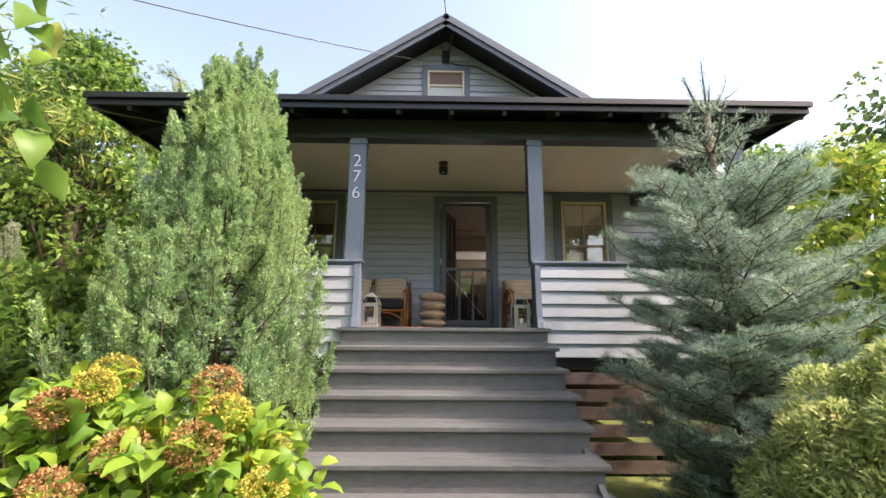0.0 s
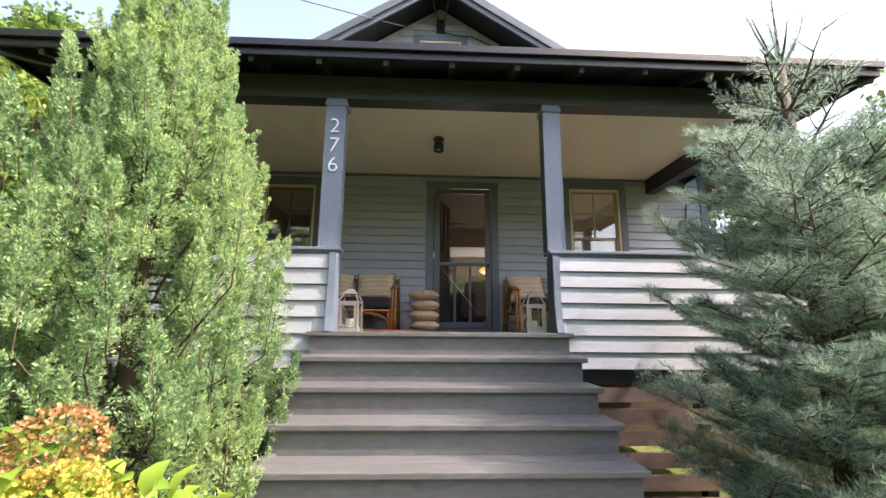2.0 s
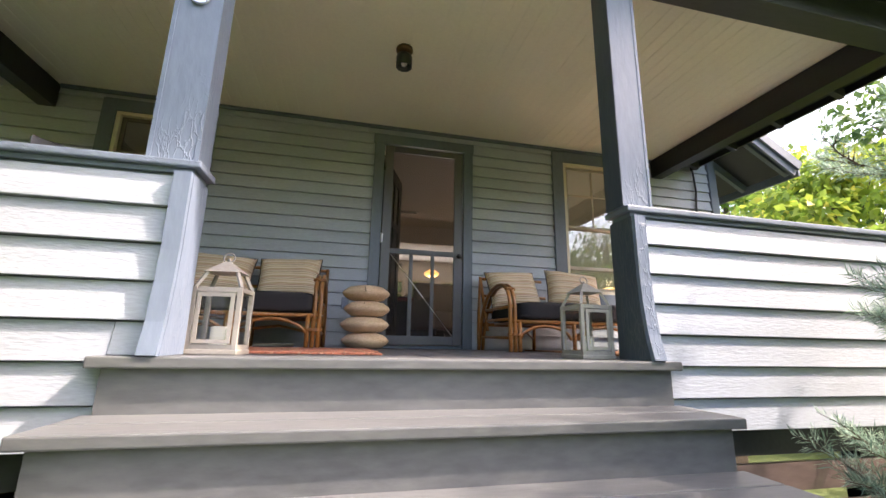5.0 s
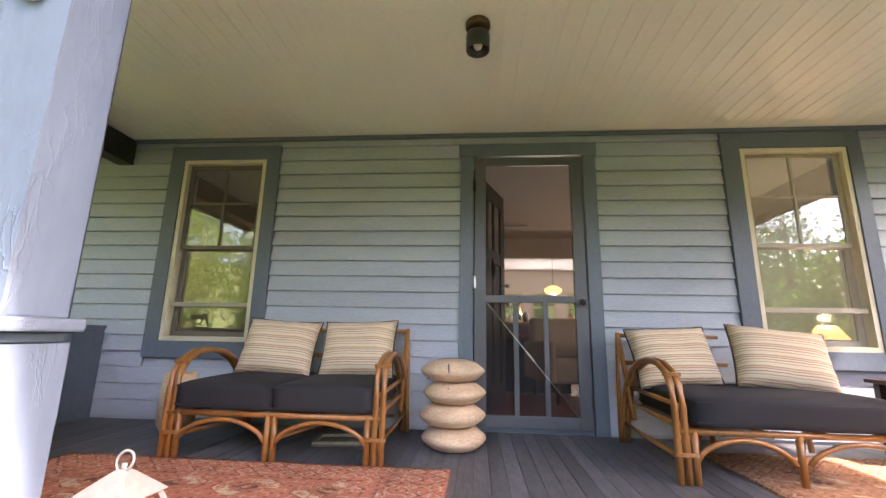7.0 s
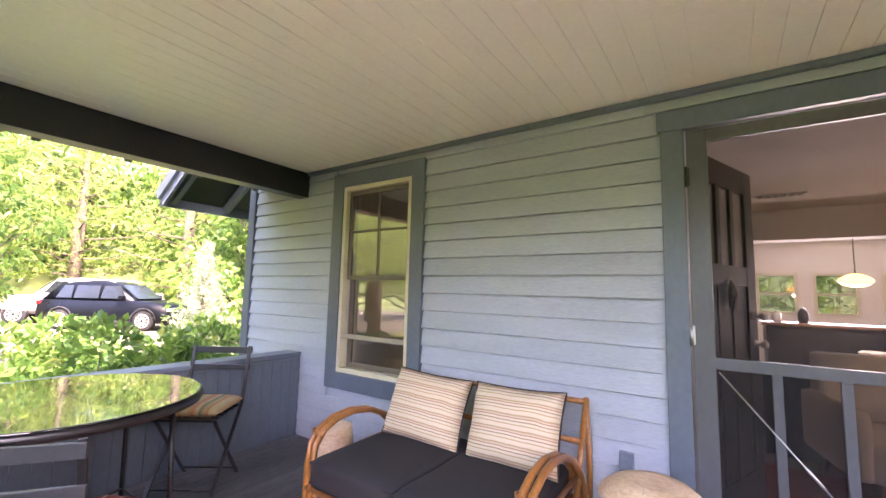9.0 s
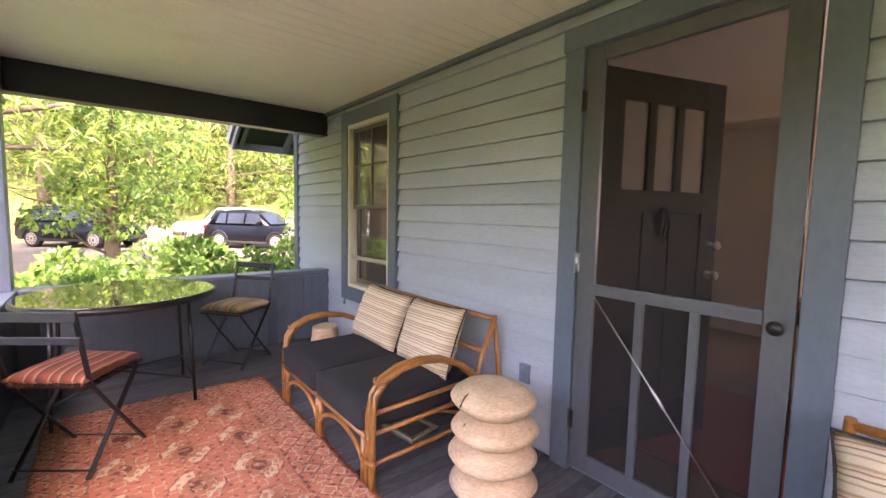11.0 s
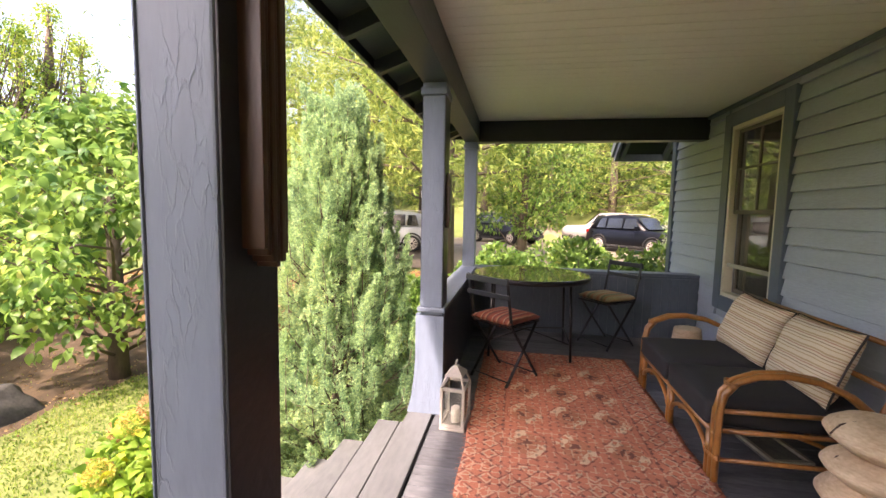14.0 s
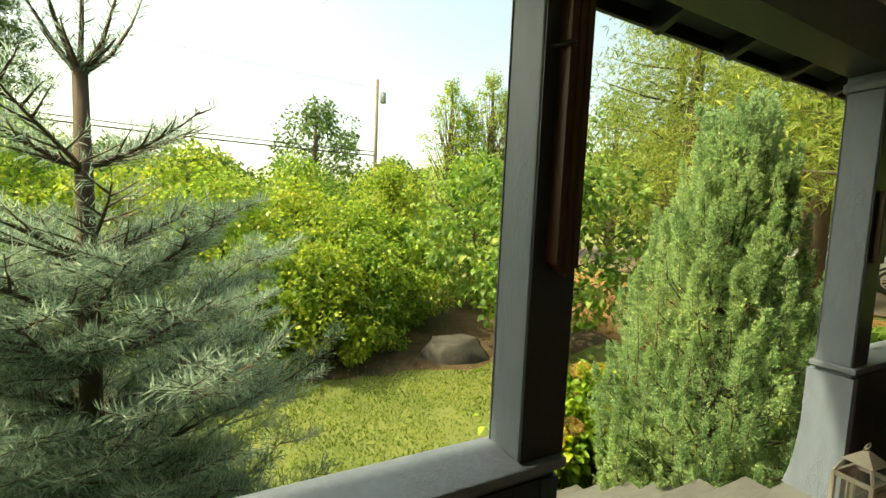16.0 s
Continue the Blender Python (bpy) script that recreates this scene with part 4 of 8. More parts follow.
part("shade", bm, DARKSHADE, cl)
bm = bmesh.new()
lathe(bm, [(0.012, -0.10), (0.022, -0.115), (0.026, -0.135), (0.018, -0.152), (0.004, -0.157)], 16)
part("bulb", bm, material("pale_bulb", (0.75, 0.72, 0.65), 0.25, 0.02), cl)

# stepped brown wooden strips on the posts
gt = thing("wooden_strip_bundle", "dark brown stepped wooden strips hanging on the post", "fitting")
for k, drop in enumerate((0.0, 0.012, 0.024, 0.034, 0.026, 0.012)):
    x1 = OPEN1 + 0.080 - k * 0.0128
    part("strip", boxes((x1 - 0.0120, x1, PY + 0.1405, PY + 0.182 - 0.003 * (k % 2), 2.59 - drop, 3.43), bevel=0.002), BROWNWOOD, gt)
bm = bmesh.new()
tube(bm, [(OPEN1 + 0.103, PY + 0.140, 3.12), (OPEN1 + 0.088, PY + 0.165, 3.12), (OPEN1 + 0.086, PY + 0.186, 3.12), (OPEN1 + 0.068, PY + 0.188, 3.12)], 0.006, 8)
part("hook", bm, BLACKMETAL, gt)
gk = thing("wooden_keeper", "small dark brown wooden keeper on the post", "fitting")
part("block", boxes((OPEN0 - 0.12, OPEN0 - 0.04, PY + 0.147, PY + 0.172, 2.56, 2.90), bevel=0.003), BROWNWOOD, gk)
part("plate", boxes((OPEN0 - 0.115, OPEN0 - 0.045, PY + 0.1725, PY + 0.1755, 2.60, 2.86)), BLACKMETAL, gk)

# wires and bracket at the gable peak
WIRE = material("black_cable", (0.02, 0.02, 0.022), 0.6, 0.1)
GREYWIRE = material("grey_cable", (0.16, 0.16, 0.165), 0.5, 0.1)


def sag(p, q, drop, n=14):
    p, q = Vector(p), Vector(q)
    return [p.lerp(q, i / n) - Vector((0, 0, drop * 4 * (i / n) * (1 - i / n))) for i in range(n + 1)]


sv = thing("service_cable", "grey overhead service cable tied to the gable", "cable")
bm = bmesh.new()
tube(bm, sag((-0.12, W - 0.30, 5.98), (-24, -5.2, 8.0), 1.6, 40), 0.009, 6)
part("strand", bm, GREYWIRE, sv)
bm = bmesh.new()
tube(bm, sag((0.42, W - OVER - 0.03, 6.62), (-1.5, -14, 12.0), 0.6, 24), 0.008, 6)
part("strand", bm, GREYWIRE, sv)
bm = bmesh.new()
for dx, s in ((0.03, 1), (-0.04, -1), (0.0, 1.6)):
    tube(bm, [(0.42, W - OVER - 0.03, 6.62), (0.42 + dx + 0.10 * s, W - OVER - 0.02, 6.46), (0.42 + dx + 0.06 * s, W - 0.35, 6.28), (0.46 + dx, W - 0.10, 6.18), (0.44 + dx, W - 0.035, 6.10)], 0.008, 6)
tube(bm, [(0.46, W - 0.035, 6.12), (0.7, W - 0.03, 6.07), (0.95, W - 0.03, 6.06), (1.5, W - 0.03, 5.78), (2.1, W - 0.03, 5.40)], 0.011, 6)
part("drip_loop", bm, WIRE, sv)
br = thing("cable_bracket", "dark metal bracket with insulators under the peak", "bracket")
part("plate", boxes((0.36, 0.50, W - 0.03, W - 0.001, 6.12, 6.36), bevel=0.004), BLACKMETAL, br)
for x in (0.38, 0.48):
    bm = bmesh.new()
    lathe(bm, [(0.02, 0), (0.028, 0.02), (0.018, 0.035), (0.028, 0.05), (0.014, 0.07)], 12, (x, W - 0.06, 6.2))
    part("insulator", bm, BLACKMETAL, br)
cb = thing("conduit", "dark cable running down the house wall", "cable")
bm = bmesh.new()
tube(bm, [(4.22, W - 0.03, 3.62), (4.24, W - 0.03, 3.3), (4.19, W - 0.03, 2.9), (4.21, W - 0.03, 2.4)], 0.012, 8)
part("run", bm, WIRE, cb)
ol = thing("wall_outlet", "grey weatherproof outlet low on the wall", "outlet")
part("cover", boxes((0.02, 0.09, W - 0.022, W - 0.002, F + 0.36, F + 0.47), bevel=0.004), CAP, ol)

# ---- porch furniture ----
RATTAN = material("varnished_rattan", (0.33, 0.135, 0.035), 0.32, 0.35, 6, 70, 0.2, stretch=(1, 1, 0.4), coat=0.2)
CUSHION = material("black_canvas", (0.018, 0.018, 0.021), 0.85, 0.25, 10, 400, 0.25)


def striped(name, stops, count, axis=1, soft=0.9):
    """Woven cloth with stripes across one local axis."""
    m = bpy.data.materials.new(name)
    m.use_nodes = True
    n, l = m.node_tree.nodes, m.node_tree.links
    b = n["Principled BSDF"]
    co, sep = n.new("ShaderNodeTexCoord"), n.new("ShaderNodeSeparateXYZ")
    l.new(co.outputs["Object"], sep.inputs[0])
    wob = n.new("ShaderNodeTexNoise")
    wob.inputs["Scale"].default_value = 9
    l.new(co.outputs["Object"], wob.inputs["Vector"])
    add = n.new("ShaderNodeMath")
    add.operation = "MULTIPLY_ADD"
    add.inputs[1].default_value = 0.012
    l.new(wob.outputs["Fac"], add.inputs[0])
    l.new(sep.outputs[axis], add.inputs[2])
    mul = n.new("ShaderNodeMath")
    mul.operation = "MULTIPLY"
    mul.inputs[1].default_value = count
    l.new(add.outputs[0], mul.inputs[0])
    fr = n.new("ShaderNodeMath")
    fr.operation = "FRACT"
    l.new(mul.outputs[0], fr.inputs[0])
    ramp = n.new("ShaderNodeValToRGB")
    ramp.color_ramp.interpolation = "LINEAR"
    els = ramp.color_ramp.elements
    els[0].position, els[0].color = 0.0, (*stops[0][1], 1)
    els[1].position, els[1].color = 0.999, (*stops[-1][1], 1)
    for pos, c in stops[1:-1]:
        e = els.new(pos)
        e.color = (*c, 1)
    l.new(fr.outputs[0], ramp.inputs["Fac"])
    fine = n.new("ShaderNodeTexNoise")
    fine.inputs["Scale"].default_value = 260
    l.new(co.outputs["Object"], fine.inputs["Vector"])
    mix = n.new("ShaderNodeMix")
    mix.data_type, mix.blend_type = "RGBA", "MULTIPLY"
    mix.inputs["Factor"].default_value = 0.55
    l.new(ramp.outputs["Color"], mix.inputs[6])
    g = n.new("ShaderNodeMapRange")
    g.inputs["To Min"].default_value, g.inputs["To Max"].default_value = 0.65, 1.25
    l.new(fine.outputs["Fac"], g.inputs["Value"])
    l.new(g.outputs["Result"], mix.inputs[7])
    l.new(mix.outputs[2], b.inputs["Base Color"])
    b.inputs["Roughness"].default_value = soft
    bump = n.new("ShaderNodeBump")
    bump.inputs["Strength"].default_value, bump.inputs["Distance"].default_value = 0.35, 0.004
    l.new(fine.outputs["Fac"], bump.inputs["Height"])
    l.new(bump.outputs["Normal"], b.inputs["Normal"])
    return m


CR, TN, BR, RD = (0.68, 0.56, 0.40), (0.40, 0.25, 0.12), (0.20, 0.10, 0.05), (0.36, 0.13, 0.08)
PILLOW = striped("striped_pillow_cloth", [(0, CR), (0.10, CR), (0.16, TN), (0.22, CR), (0.34, CR), (0.40, BR), (0.45, CR), (0.55, CR), (0.62, RD), (0.68, CR), (0.80, TN), (0.88, CR), (0.999, CR)], 14.5)
KILIM_A = striped("rust_seat_cloth", [(0, (0.30, 0.075, 0.04)), (0.12, (0.30, 0.075, 0.04)), (0.18, (0.5, 0.33, 0.2)), (0.24, (0.16, 0.04, 0.03)), (0.5, (0.33, 0.09, 0.05)), (0.58, (0.45, 0.25, 0.14)), (0.66, (0.12, 0.04, 0.03)), (0.999, (0.30, 0.075, 0.04))], 9, 0)
KILIM_B = striped("sand_seat_cloth", [(0, (0.42, 0.34, 0.2)), (0.15, (0.42, 0.34, 0.2)), (0.22, (0.45, 0.15, 0.07)), (0.3, (0.35, 0.3, 0.16)), (0.5, (0.16, 0.15, 0.09)), (0.58, (0.45, 0.36, 0.22)), (0.75, (0.42, 0.17, 0.08)), (0.999, (0.42, 0.34, 0.2))], 6, 0)


def soft_box(w, d, h, r=0.05, n=10, puff=0.012, seed=0):
    """An upholstered block with rounded edges and a slight swell; base at z 0."""
    rnd = random.Random(seed)
    ph = [rnd.uniform(0, 6.3) for _ in range(3)]
    bm = bmesh.new()
    bmesh.ops.create_cube(bm, size=2.0)
    bmesh.ops.subdivide_edges(bm, edges=bm.edges[:], cuts=n, use_grid_fill=True)
    for v in bm.verts:
        x, y, z = v.co
        half = Vector((w / 2, d / 2, h / 2))
        p = Vector((x * half.x, y * half.y, z * half.z))
        core = Vector([max(min(p[i], half[i] - r), -(half[i] - r)) for i in range(3)])
        off = p - core
        if off.length > 1e-6:
            p = core + off.normalized() * r if (abs(off.x) > 1e-6) + (abs(off.y) > 1e-6) + (abs(off.z) > 1e-6) > 1 else p
        swell = puff * max(0, (1 - (x * x))) * max(0, (1 - (y * y)))
        p.z += math.copysign(swell, z) if abs(z) > 0.5 else 0
        p.z += 0.003 * math.sin(9 * p.x + ph[0]) * math.cos(7 * p.y + ph[1])
        v.co = p + Vector((0, 0, h / 2))
    return bm


def pillow_bm(w, h, t, n=22, seed=0):
    """A square stuffed pillow lying in the xy plane, with pinched corners and a few folds."""
    rnd = random.Random(seed)
    ph = [rnd.uniform(0, 6.3) for _ in range(4)]
    bm = bmesh.new()
    top, bot = [], []
    for j in range(n + 1):
        for i in range(n + 1):
            u, v = 2 * i / n - 1, 2 * j / n - 1
            pinch = 1 - 0.07 * (1 - abs(v) ** 2) * abs(u) ** 3 * 0 - 0.06 * (1 - (abs(u) * abs(v)) ** 2)
            x = w / 2 * u * (1 - 0.055 * (1 - v * v))
            y = h / 2 * v * (1 - 0.055 * (1 - u * u))
            z = t / 2 * (max(0, (1 - u ** 4)) * max(0, (1 - v ** 4))) ** 0.55
            z *= 1 + 0.05 * math.sin(5 * u + ph[0]) * math.sin(4 * v + ph[1])
            fold = 0.006 * math.sin(14 * u + ph[2]) * max(0, abs(v) - 0.6) + 0.006 * math.sin(13 * v + ph[3]) * max(0, abs(u) - 0.6)
            top.append(bm.verts.new((x, y, z + fold)))
            edge = i in (0, n) or j in (0, n)
            bot.append(top[-1] if edge else bm.verts.new((x, y, -z * 0.8 + fold)))
    for j in range(n):
        for i in range(n):
            a = j * (n + 1) + i
            for s, rev in ((top, False), (bot, True)):
                q = [s[a], s[a + 1], s[a + n + 2], s[a + n + 1]]
                f = bm.faces.new(list(reversed(q)) if rev else q)
                f.smooth = True
    return bm


PIPING = material("dark_piping", (0.03, 0.022, 0.02), 0.8, 0.1)


def pillow(at, w=0.50, h=0.42, t=0.15, seed=0):
    p = thing("throw_pillow", "cream striped throw pillow with dark piping", "pillow", "striped pillows", at)
    part("cover", pillow_bm(w, h, t, seed=seed), PILLOW, p)
    bm = bmesh.new()
    pts = []
    m = 12
    for k in range(4 * m):
        s, f = divmod(k, m)
        u = -1 + 2 * f / m
        u, v = ((u, -1), (1, u), (-u, 1), (-1, -u))[s]
        pts.append((w / 2 * u * (1 - 0.055 * (1 - v * v)) * 1.006, h / 2 * v * (1 - 0.055 * (1 - u * u)) * 1.006, 0.0))
    tube(bm, [*pts, pts[0]], 0.005, 6, cap=False)
    part("piping", bm, PIPING, p, "dark piped seam")
    return p


def band(bm, centre, rx, ry, z, h=0.02):
    for k in range(3):
        pts = [(centre[0] + rx * math.cos(a), centre[1] + ry * math.sin(a), z + k * h / 3) for a in (2 * math.pi * i / 12 for i in range(13))]
        tube(bm, pts, 0.0042, 5, cap=False)


def settee(at, width, seats, arms, label, seed):
    """A bent-rattan settee: front legs along y=0, back at y=0.87; x from 0 to width."""
    s = thing("rattan_settee", label, "settee", "rattan settees", at)
    depth = 0.84
    for x, sgn in ((0.0, 1), (width, -1)):
        has = (x == 0.0 and "left" in arms) or (x > 0 and "right" in arms)
        if has:
            for k in range(2):
                xx = x + sgn * (0.018 + 0.04 * k)
                bm = bmesh.new()
                path = [(xx, 0.0, 0.0), (xx, 0.0, 0.18), (xx, 0.002, 0.36), (xx, 0.02, 0.45), (xx, 0.07, 0.515), (xx, 0.16, 0.553), (xx, 0.28, 0.565), (xx, 0.42, 0.545), (xx, 0.55, 0.49), (xx, 0.66, 0.40), (xx, 0.74, 0.27), (xx, 0.80, 0.12), (xx, 0.83, 0.0)]
                tube(bm, path, 0.0165, 12)
                part("arm_hoop", bm, RATTAN, s)
            bm = bmesh.new()
            tube(bm, [(x + sgn * 0.098, 0.0, 0.0), (x + sgn * 0.098, 0.0, 0.245)], 0.0165, 12)
            part("leg", bm, RATTAN, s)
            for cy, cx, rx_, bz in ((0.0, 0.058, 0.062, 0.13), (0.05, 0.038, 0.045, 0.50)):
                bm = bmesh.new()
                band(bm, (x + sgn * cx, cy), rx_, 0.021, bz)
                part("binding", bm, RATTAN, s, "rattan cane binding")
            for z, y1 in ((0.11, 0.80), (0.26, 0.75), (0.36, 0.66)):
                bm = bmesh.new()
                tube(bm, [(x + sgn * 0.038, 0.0, z), (x + sgn * 0.038, y1, z + 0.012)], 0.012, 10)
                part("side_rail", bm, RATTAN, s)
        else:
            for y in (0.03, depth - 0.12):
                bm = bmesh.new()
                tube(bm, [(x + sgn * 0.02, y, 0.0), (x + sgn * 0.045, y, 0.245)], 0.017, 12)
                part("leg", bm, RATTAN, s)
        # slanted back post with its rear brace
        bm = bmesh.new()
        tube(bm, [(x + sgn * 0.03, 0.60, 0.18), (x + sgn * 0.03, 0.70, 0.44), (x + sgn * 0.03, 0.82, 0.71)], 0.016, 12)
        tube(bm, [(x + sgn * 0.03, 0.815, 0.72), (x + sgn * 0.03, 0.865, 0.36), (x + sgn * 0.03, 0.875, 0.0)], 0.015, 12)
        if has or len(arms) == 2:
            part("back_post", bm, RATTAN, s)
        else:
            bm.free()
    xa, xb = 0.03, width - 0.03
    for z, y in ((0.24, 0.0), (0.24, 0.74)):
        bm = bmesh.new()
        tube(bm, [(xa, y, z), (xb, y, z)], 0.0155, 12)
        part("seat_rail", bm, RATTAN, s)
    for z, y in ((0.70, 0.815), (0.52, 0.735), (0.36, 0.67)):
        bm = bmesh.new()
        tube(bm, [(xa, y, z), (xb if len(arms) == 2 else width * 0.60, y, z)], 0.0145, 12)
        part("back_rail", bm, RATTAN, s)
    # arched aprons and centre legs
    mids = [width / 2]
    for c in mids:
        for dx in ((-0.022, 0.022) if len(arms) == 2 else (0.0,)):
            bm = bmesh.new()
            tube(bm, [(c + dx, 0.0, 0.0), (c + dx * 0.8, 0.0, 0.24)], 0.0165, 12)
            part("leg", bm, RATTAN, s)
        bm = bmesh.new()
        tube(bm, [(c, 0.78, 0.0), (c, 0.76, 0.24)], 0.016, 12)
        part("leg", bm, RATTAN, s)
    ends = [0.10, width / 2 - 0.03, width / 2 + 0.03, width - (0.10 if "right" in arms else 0.04)]
    for p, q in ((ends[0], ends[1]), (ends[2], ends[3])):
        bm = bmesh.new()
        pts = []
        for k in range(17):
            u = k / 16
            pts.append((p + (q - p) * u, -0.004, 0.105 + 0.105 * math.sin(math.pi * u) ** 0.6))
        tube(bm, pts, 0.0125, 10)
        part("apron_arch", bm, RATTAN, s)
        bm = bmesh.new()
        tube(bm, [(p, 0.04, 0.12), ((p + q) / 2, 0.38, 0.17), (q, 0.74, 0.12)], 0.011, 8)
        part("cross_brace", bm, RATTAN, s)
    for k in range(4):
        bm = bmesh.new()
        x = 0.15 + (width - 0.3) * k / 3
        tube(bm, [(x, 0.0, 0.244), (x, 0.74, 0.244)], 0.010, 8)
        part("seat_slat", bm, RATTAN, s)
    for k in range(seats):
        w = (width - (0.14 if len(arms) == 2 else 0.10)) / seats
        x = (0.07 if seats > 1 else 0.10) + w * (k + 0.5)
        c = solid("seat_cushion", soft_box(w - 0.006, 0.76, 0.148, 0.032, seed=seed + k), CUSHION, "charcoal black canvas seat cushion on the settee", "cushion", "settee cushions", at @ pose(x, 0.345, 0.257), smooth=True)
        bm = bmesh.new()
        hw, hd = (w - 0.006) / 2 - 0.006, 0.38 - 0.006
        for z in (0.030, 0.125):
            pts = [(-hw, -hd, z), (hw, -hd, z), (hw, hd, z), (-hw, hd, z), (-hw, -hd, z)]
            tube(bm, pts, 0.0045, 6, cap=False)
        part("piping", bm, CUSHION, c)
    return s


settee(pose(-1.345, 6.70, F), 1.25, 2, ("left", "right"), "bent rattan settee with two black seat cushions", 3)
settee(pose(1.345, 6.66, F), 1.16, 1, ("left",), "one-armed bent rattan settee with a black cushion", 9)
for x, z, rx, ry, rz, sd_ in ((-0.985, 1.925, 68, 3, 3, 1), (-0.425, 1.925, 69, -2, -3, 2)):
    pillow(pose(x, 7.27, z, rx, ry, rz), 0.52, 0.40, 0.195, sd_)
pillow(pose(1.63, 7.24, 1.92, 67, -3, 4), 0.52, 0.39, 0.195, 3)
pillow(pose(2.20, 7.12, 1.92, 66, 6, -6), 0.54, 0.40, 0.20, 4)

# stacked wooden stool
PALEWOOD = material("pale_turned_wood", (0.42, 0.26, 0.14), 0.6, 0.25, 6, 45, 0.5, stretch=(1, 1, 3.5), second=(0.74, 0.56, 0.38), amount=0.46)
so = thing("carved_stool", "pale carved wooden stool of four stacked discs", "stool", "", pose(0.240, 7.14, F))
for k in range(4):
    bm = bmesh.new()
    r = 0.205 - 0.006 * (k > 1)
    h = 0.132
    prof = [(0.085, 0.0), (r * 0.72, 0.012), (r * 0.93, h * 0.34), (r, h * 0.5), (r * 0.94, h * 0.64), (r * 0.72, h - 0.014), (0.085, h - 0.0005)]
    lathe(bm, prof, 40, (0.006 * (-1) ** k, 0, k * h), 0.022, k)
    d = part("disc", bm, PALEWOOD, so)
    if k > 1:
        bm = bmesh.new()
        zz = k * h
        tube(bm, [(-0.02, -r * 0.55, zz + h - 0.010), (-0.025, -r * 0.80, zz + h * 0.80), (-0.02, -r * 0.985, zz + h * 0.5)], 0.004, 5)
        part("crack", bm, BROWNWOOD, d, "dark drying crack")


# lanterns
def lantern(at, paint, label):
    ln = thing("lantern", label, "lantern", "candle lanterns", at)
    a, h = 0.078, 0.25
    part("base", boxes((-a - 0.012, a + 0.012, -a - 0.012, a + 0.012, 0, 0.018), bevel=0.003), paint, ln)
    for sx in (-1, 1):
        for sy in (-1, 1):
            part("corner_post", boxes((sx * a - 0.009, sx * a + 0.009, sy * a - 0.009, sy * a + 0.009, 0.0185, h), bevel=0.002), paint, ln)
    for z0, z1 in ((0.0185, 0.036), (h - 0.018, h)):
        for s in (-1, 1):
            part("rail", boxes((-a + 0.0095, a - 0.0095, s * a - 0.007, s * a + 0.007, z0, z1)), paint, ln)
            part("rail", boxes((s * a - 0.007, s * a + 0.007, -a + 0.0095, a - 0.0095, z0, z1)), paint, ln)
    for s in (-1, 1):
        for rows in ((-a + 0.01, a - 0.01, s * a - 0.001, s * a + 0.001, 0.036, h - 0.018), (s * a - 0.001, s * a + 0.001, -a + 0.01, a - 0.01, 0.036, h - 0.018)):
            p = part("pane", boxes(rows), CLEAR, ln)
            p.visible_shadow = False
    d = part("door_frame", boxes(*frame_rows(-a + 0.014, a - 0.014, 0.04, h - 0.022, 0.014, -a - 0.013, -a - 0.0075)), paint, ln)
    top = 0.052
    for sx in (-1, 1):
        for sy in (-1, 1):
            bm = bmesh.new()
            beam(bm, (sx * a, sy * a, h), (sx * top, sy * top, h + 0.062), 0.011, 0.011)
            part("roof_rib", bm, paint, ln)
    bm = bmesh.new()
    zz = h + 0.062
    v = [bm.verts.new((sx * (top + 0.014), sy * (top + 0.014), zz)) for sx, sy in ((-1, -1), (1, -1), (1, 1), (-1, 1))]
    u = [bm.verts.new((sx * 0.010, sy * 0.010, zz + 0.048)) for sx, sy in ((-1, -1), (1, -1), (1, 1), (-1, 1))]
    bm.faces.new(v)
    bm.faces.new(u)
    for i in range(4):
        bm.faces.new((v[i], v[(i + 1) % 4], u[(i + 1) % 4], u[i]))
    part("roof", bm, paint, ln)
    bm = bmesh.new()
    tube(bm, [(0, 0, zz + 0.046), (0, 0, zz + 0.06)], 0.006, 8)
    ring = [(0.020 * math.cos(q), 0.006 * math.sin(q), zz + 0.064 + 0.020 * math.sin(q)) for q in (2 * math.pi * i / 18 for i in range(19))]
    tube(bm, ring, 0.0032, 6, cap=False)
    part("ring", bm, paint, ln)
    bm = bmesh.new()
    lathe(bm, [(0.03, 0.019), (0.031, 0.022), (0.031, 0.10), (0.026, 0.104), (0.004, 0.10)], 20)
    part("candle", bm, material("candle_wax", (0.78, 0.74, 0.64), 0.4, 0.03), ln)
    return ln


CHALK = material("chipped_white_lantern_paint", (0.32, 0.30, 0.265), 0.6, 0.15, 12, 80, 0.3)
PALEMETAL = material("dull_pale_metal", (0.40, 0.38, 0.33), 0.45, 0.2, 12, 80, 0.2, metal=0.2)
lantern(pose(-0.413, 5.365, F + 0.001, 0, 0, -6) @ Matrix.Diagonal((1.1, 0.86, 1.04, 1.0)), CHALK, "white wooden candle lantern on the porch floor")
lantern(pose(1.225, 5.345, F + 0.001, 0, 0, 4), PALEMETAL, "pale metal candle lantern on the porch floor")


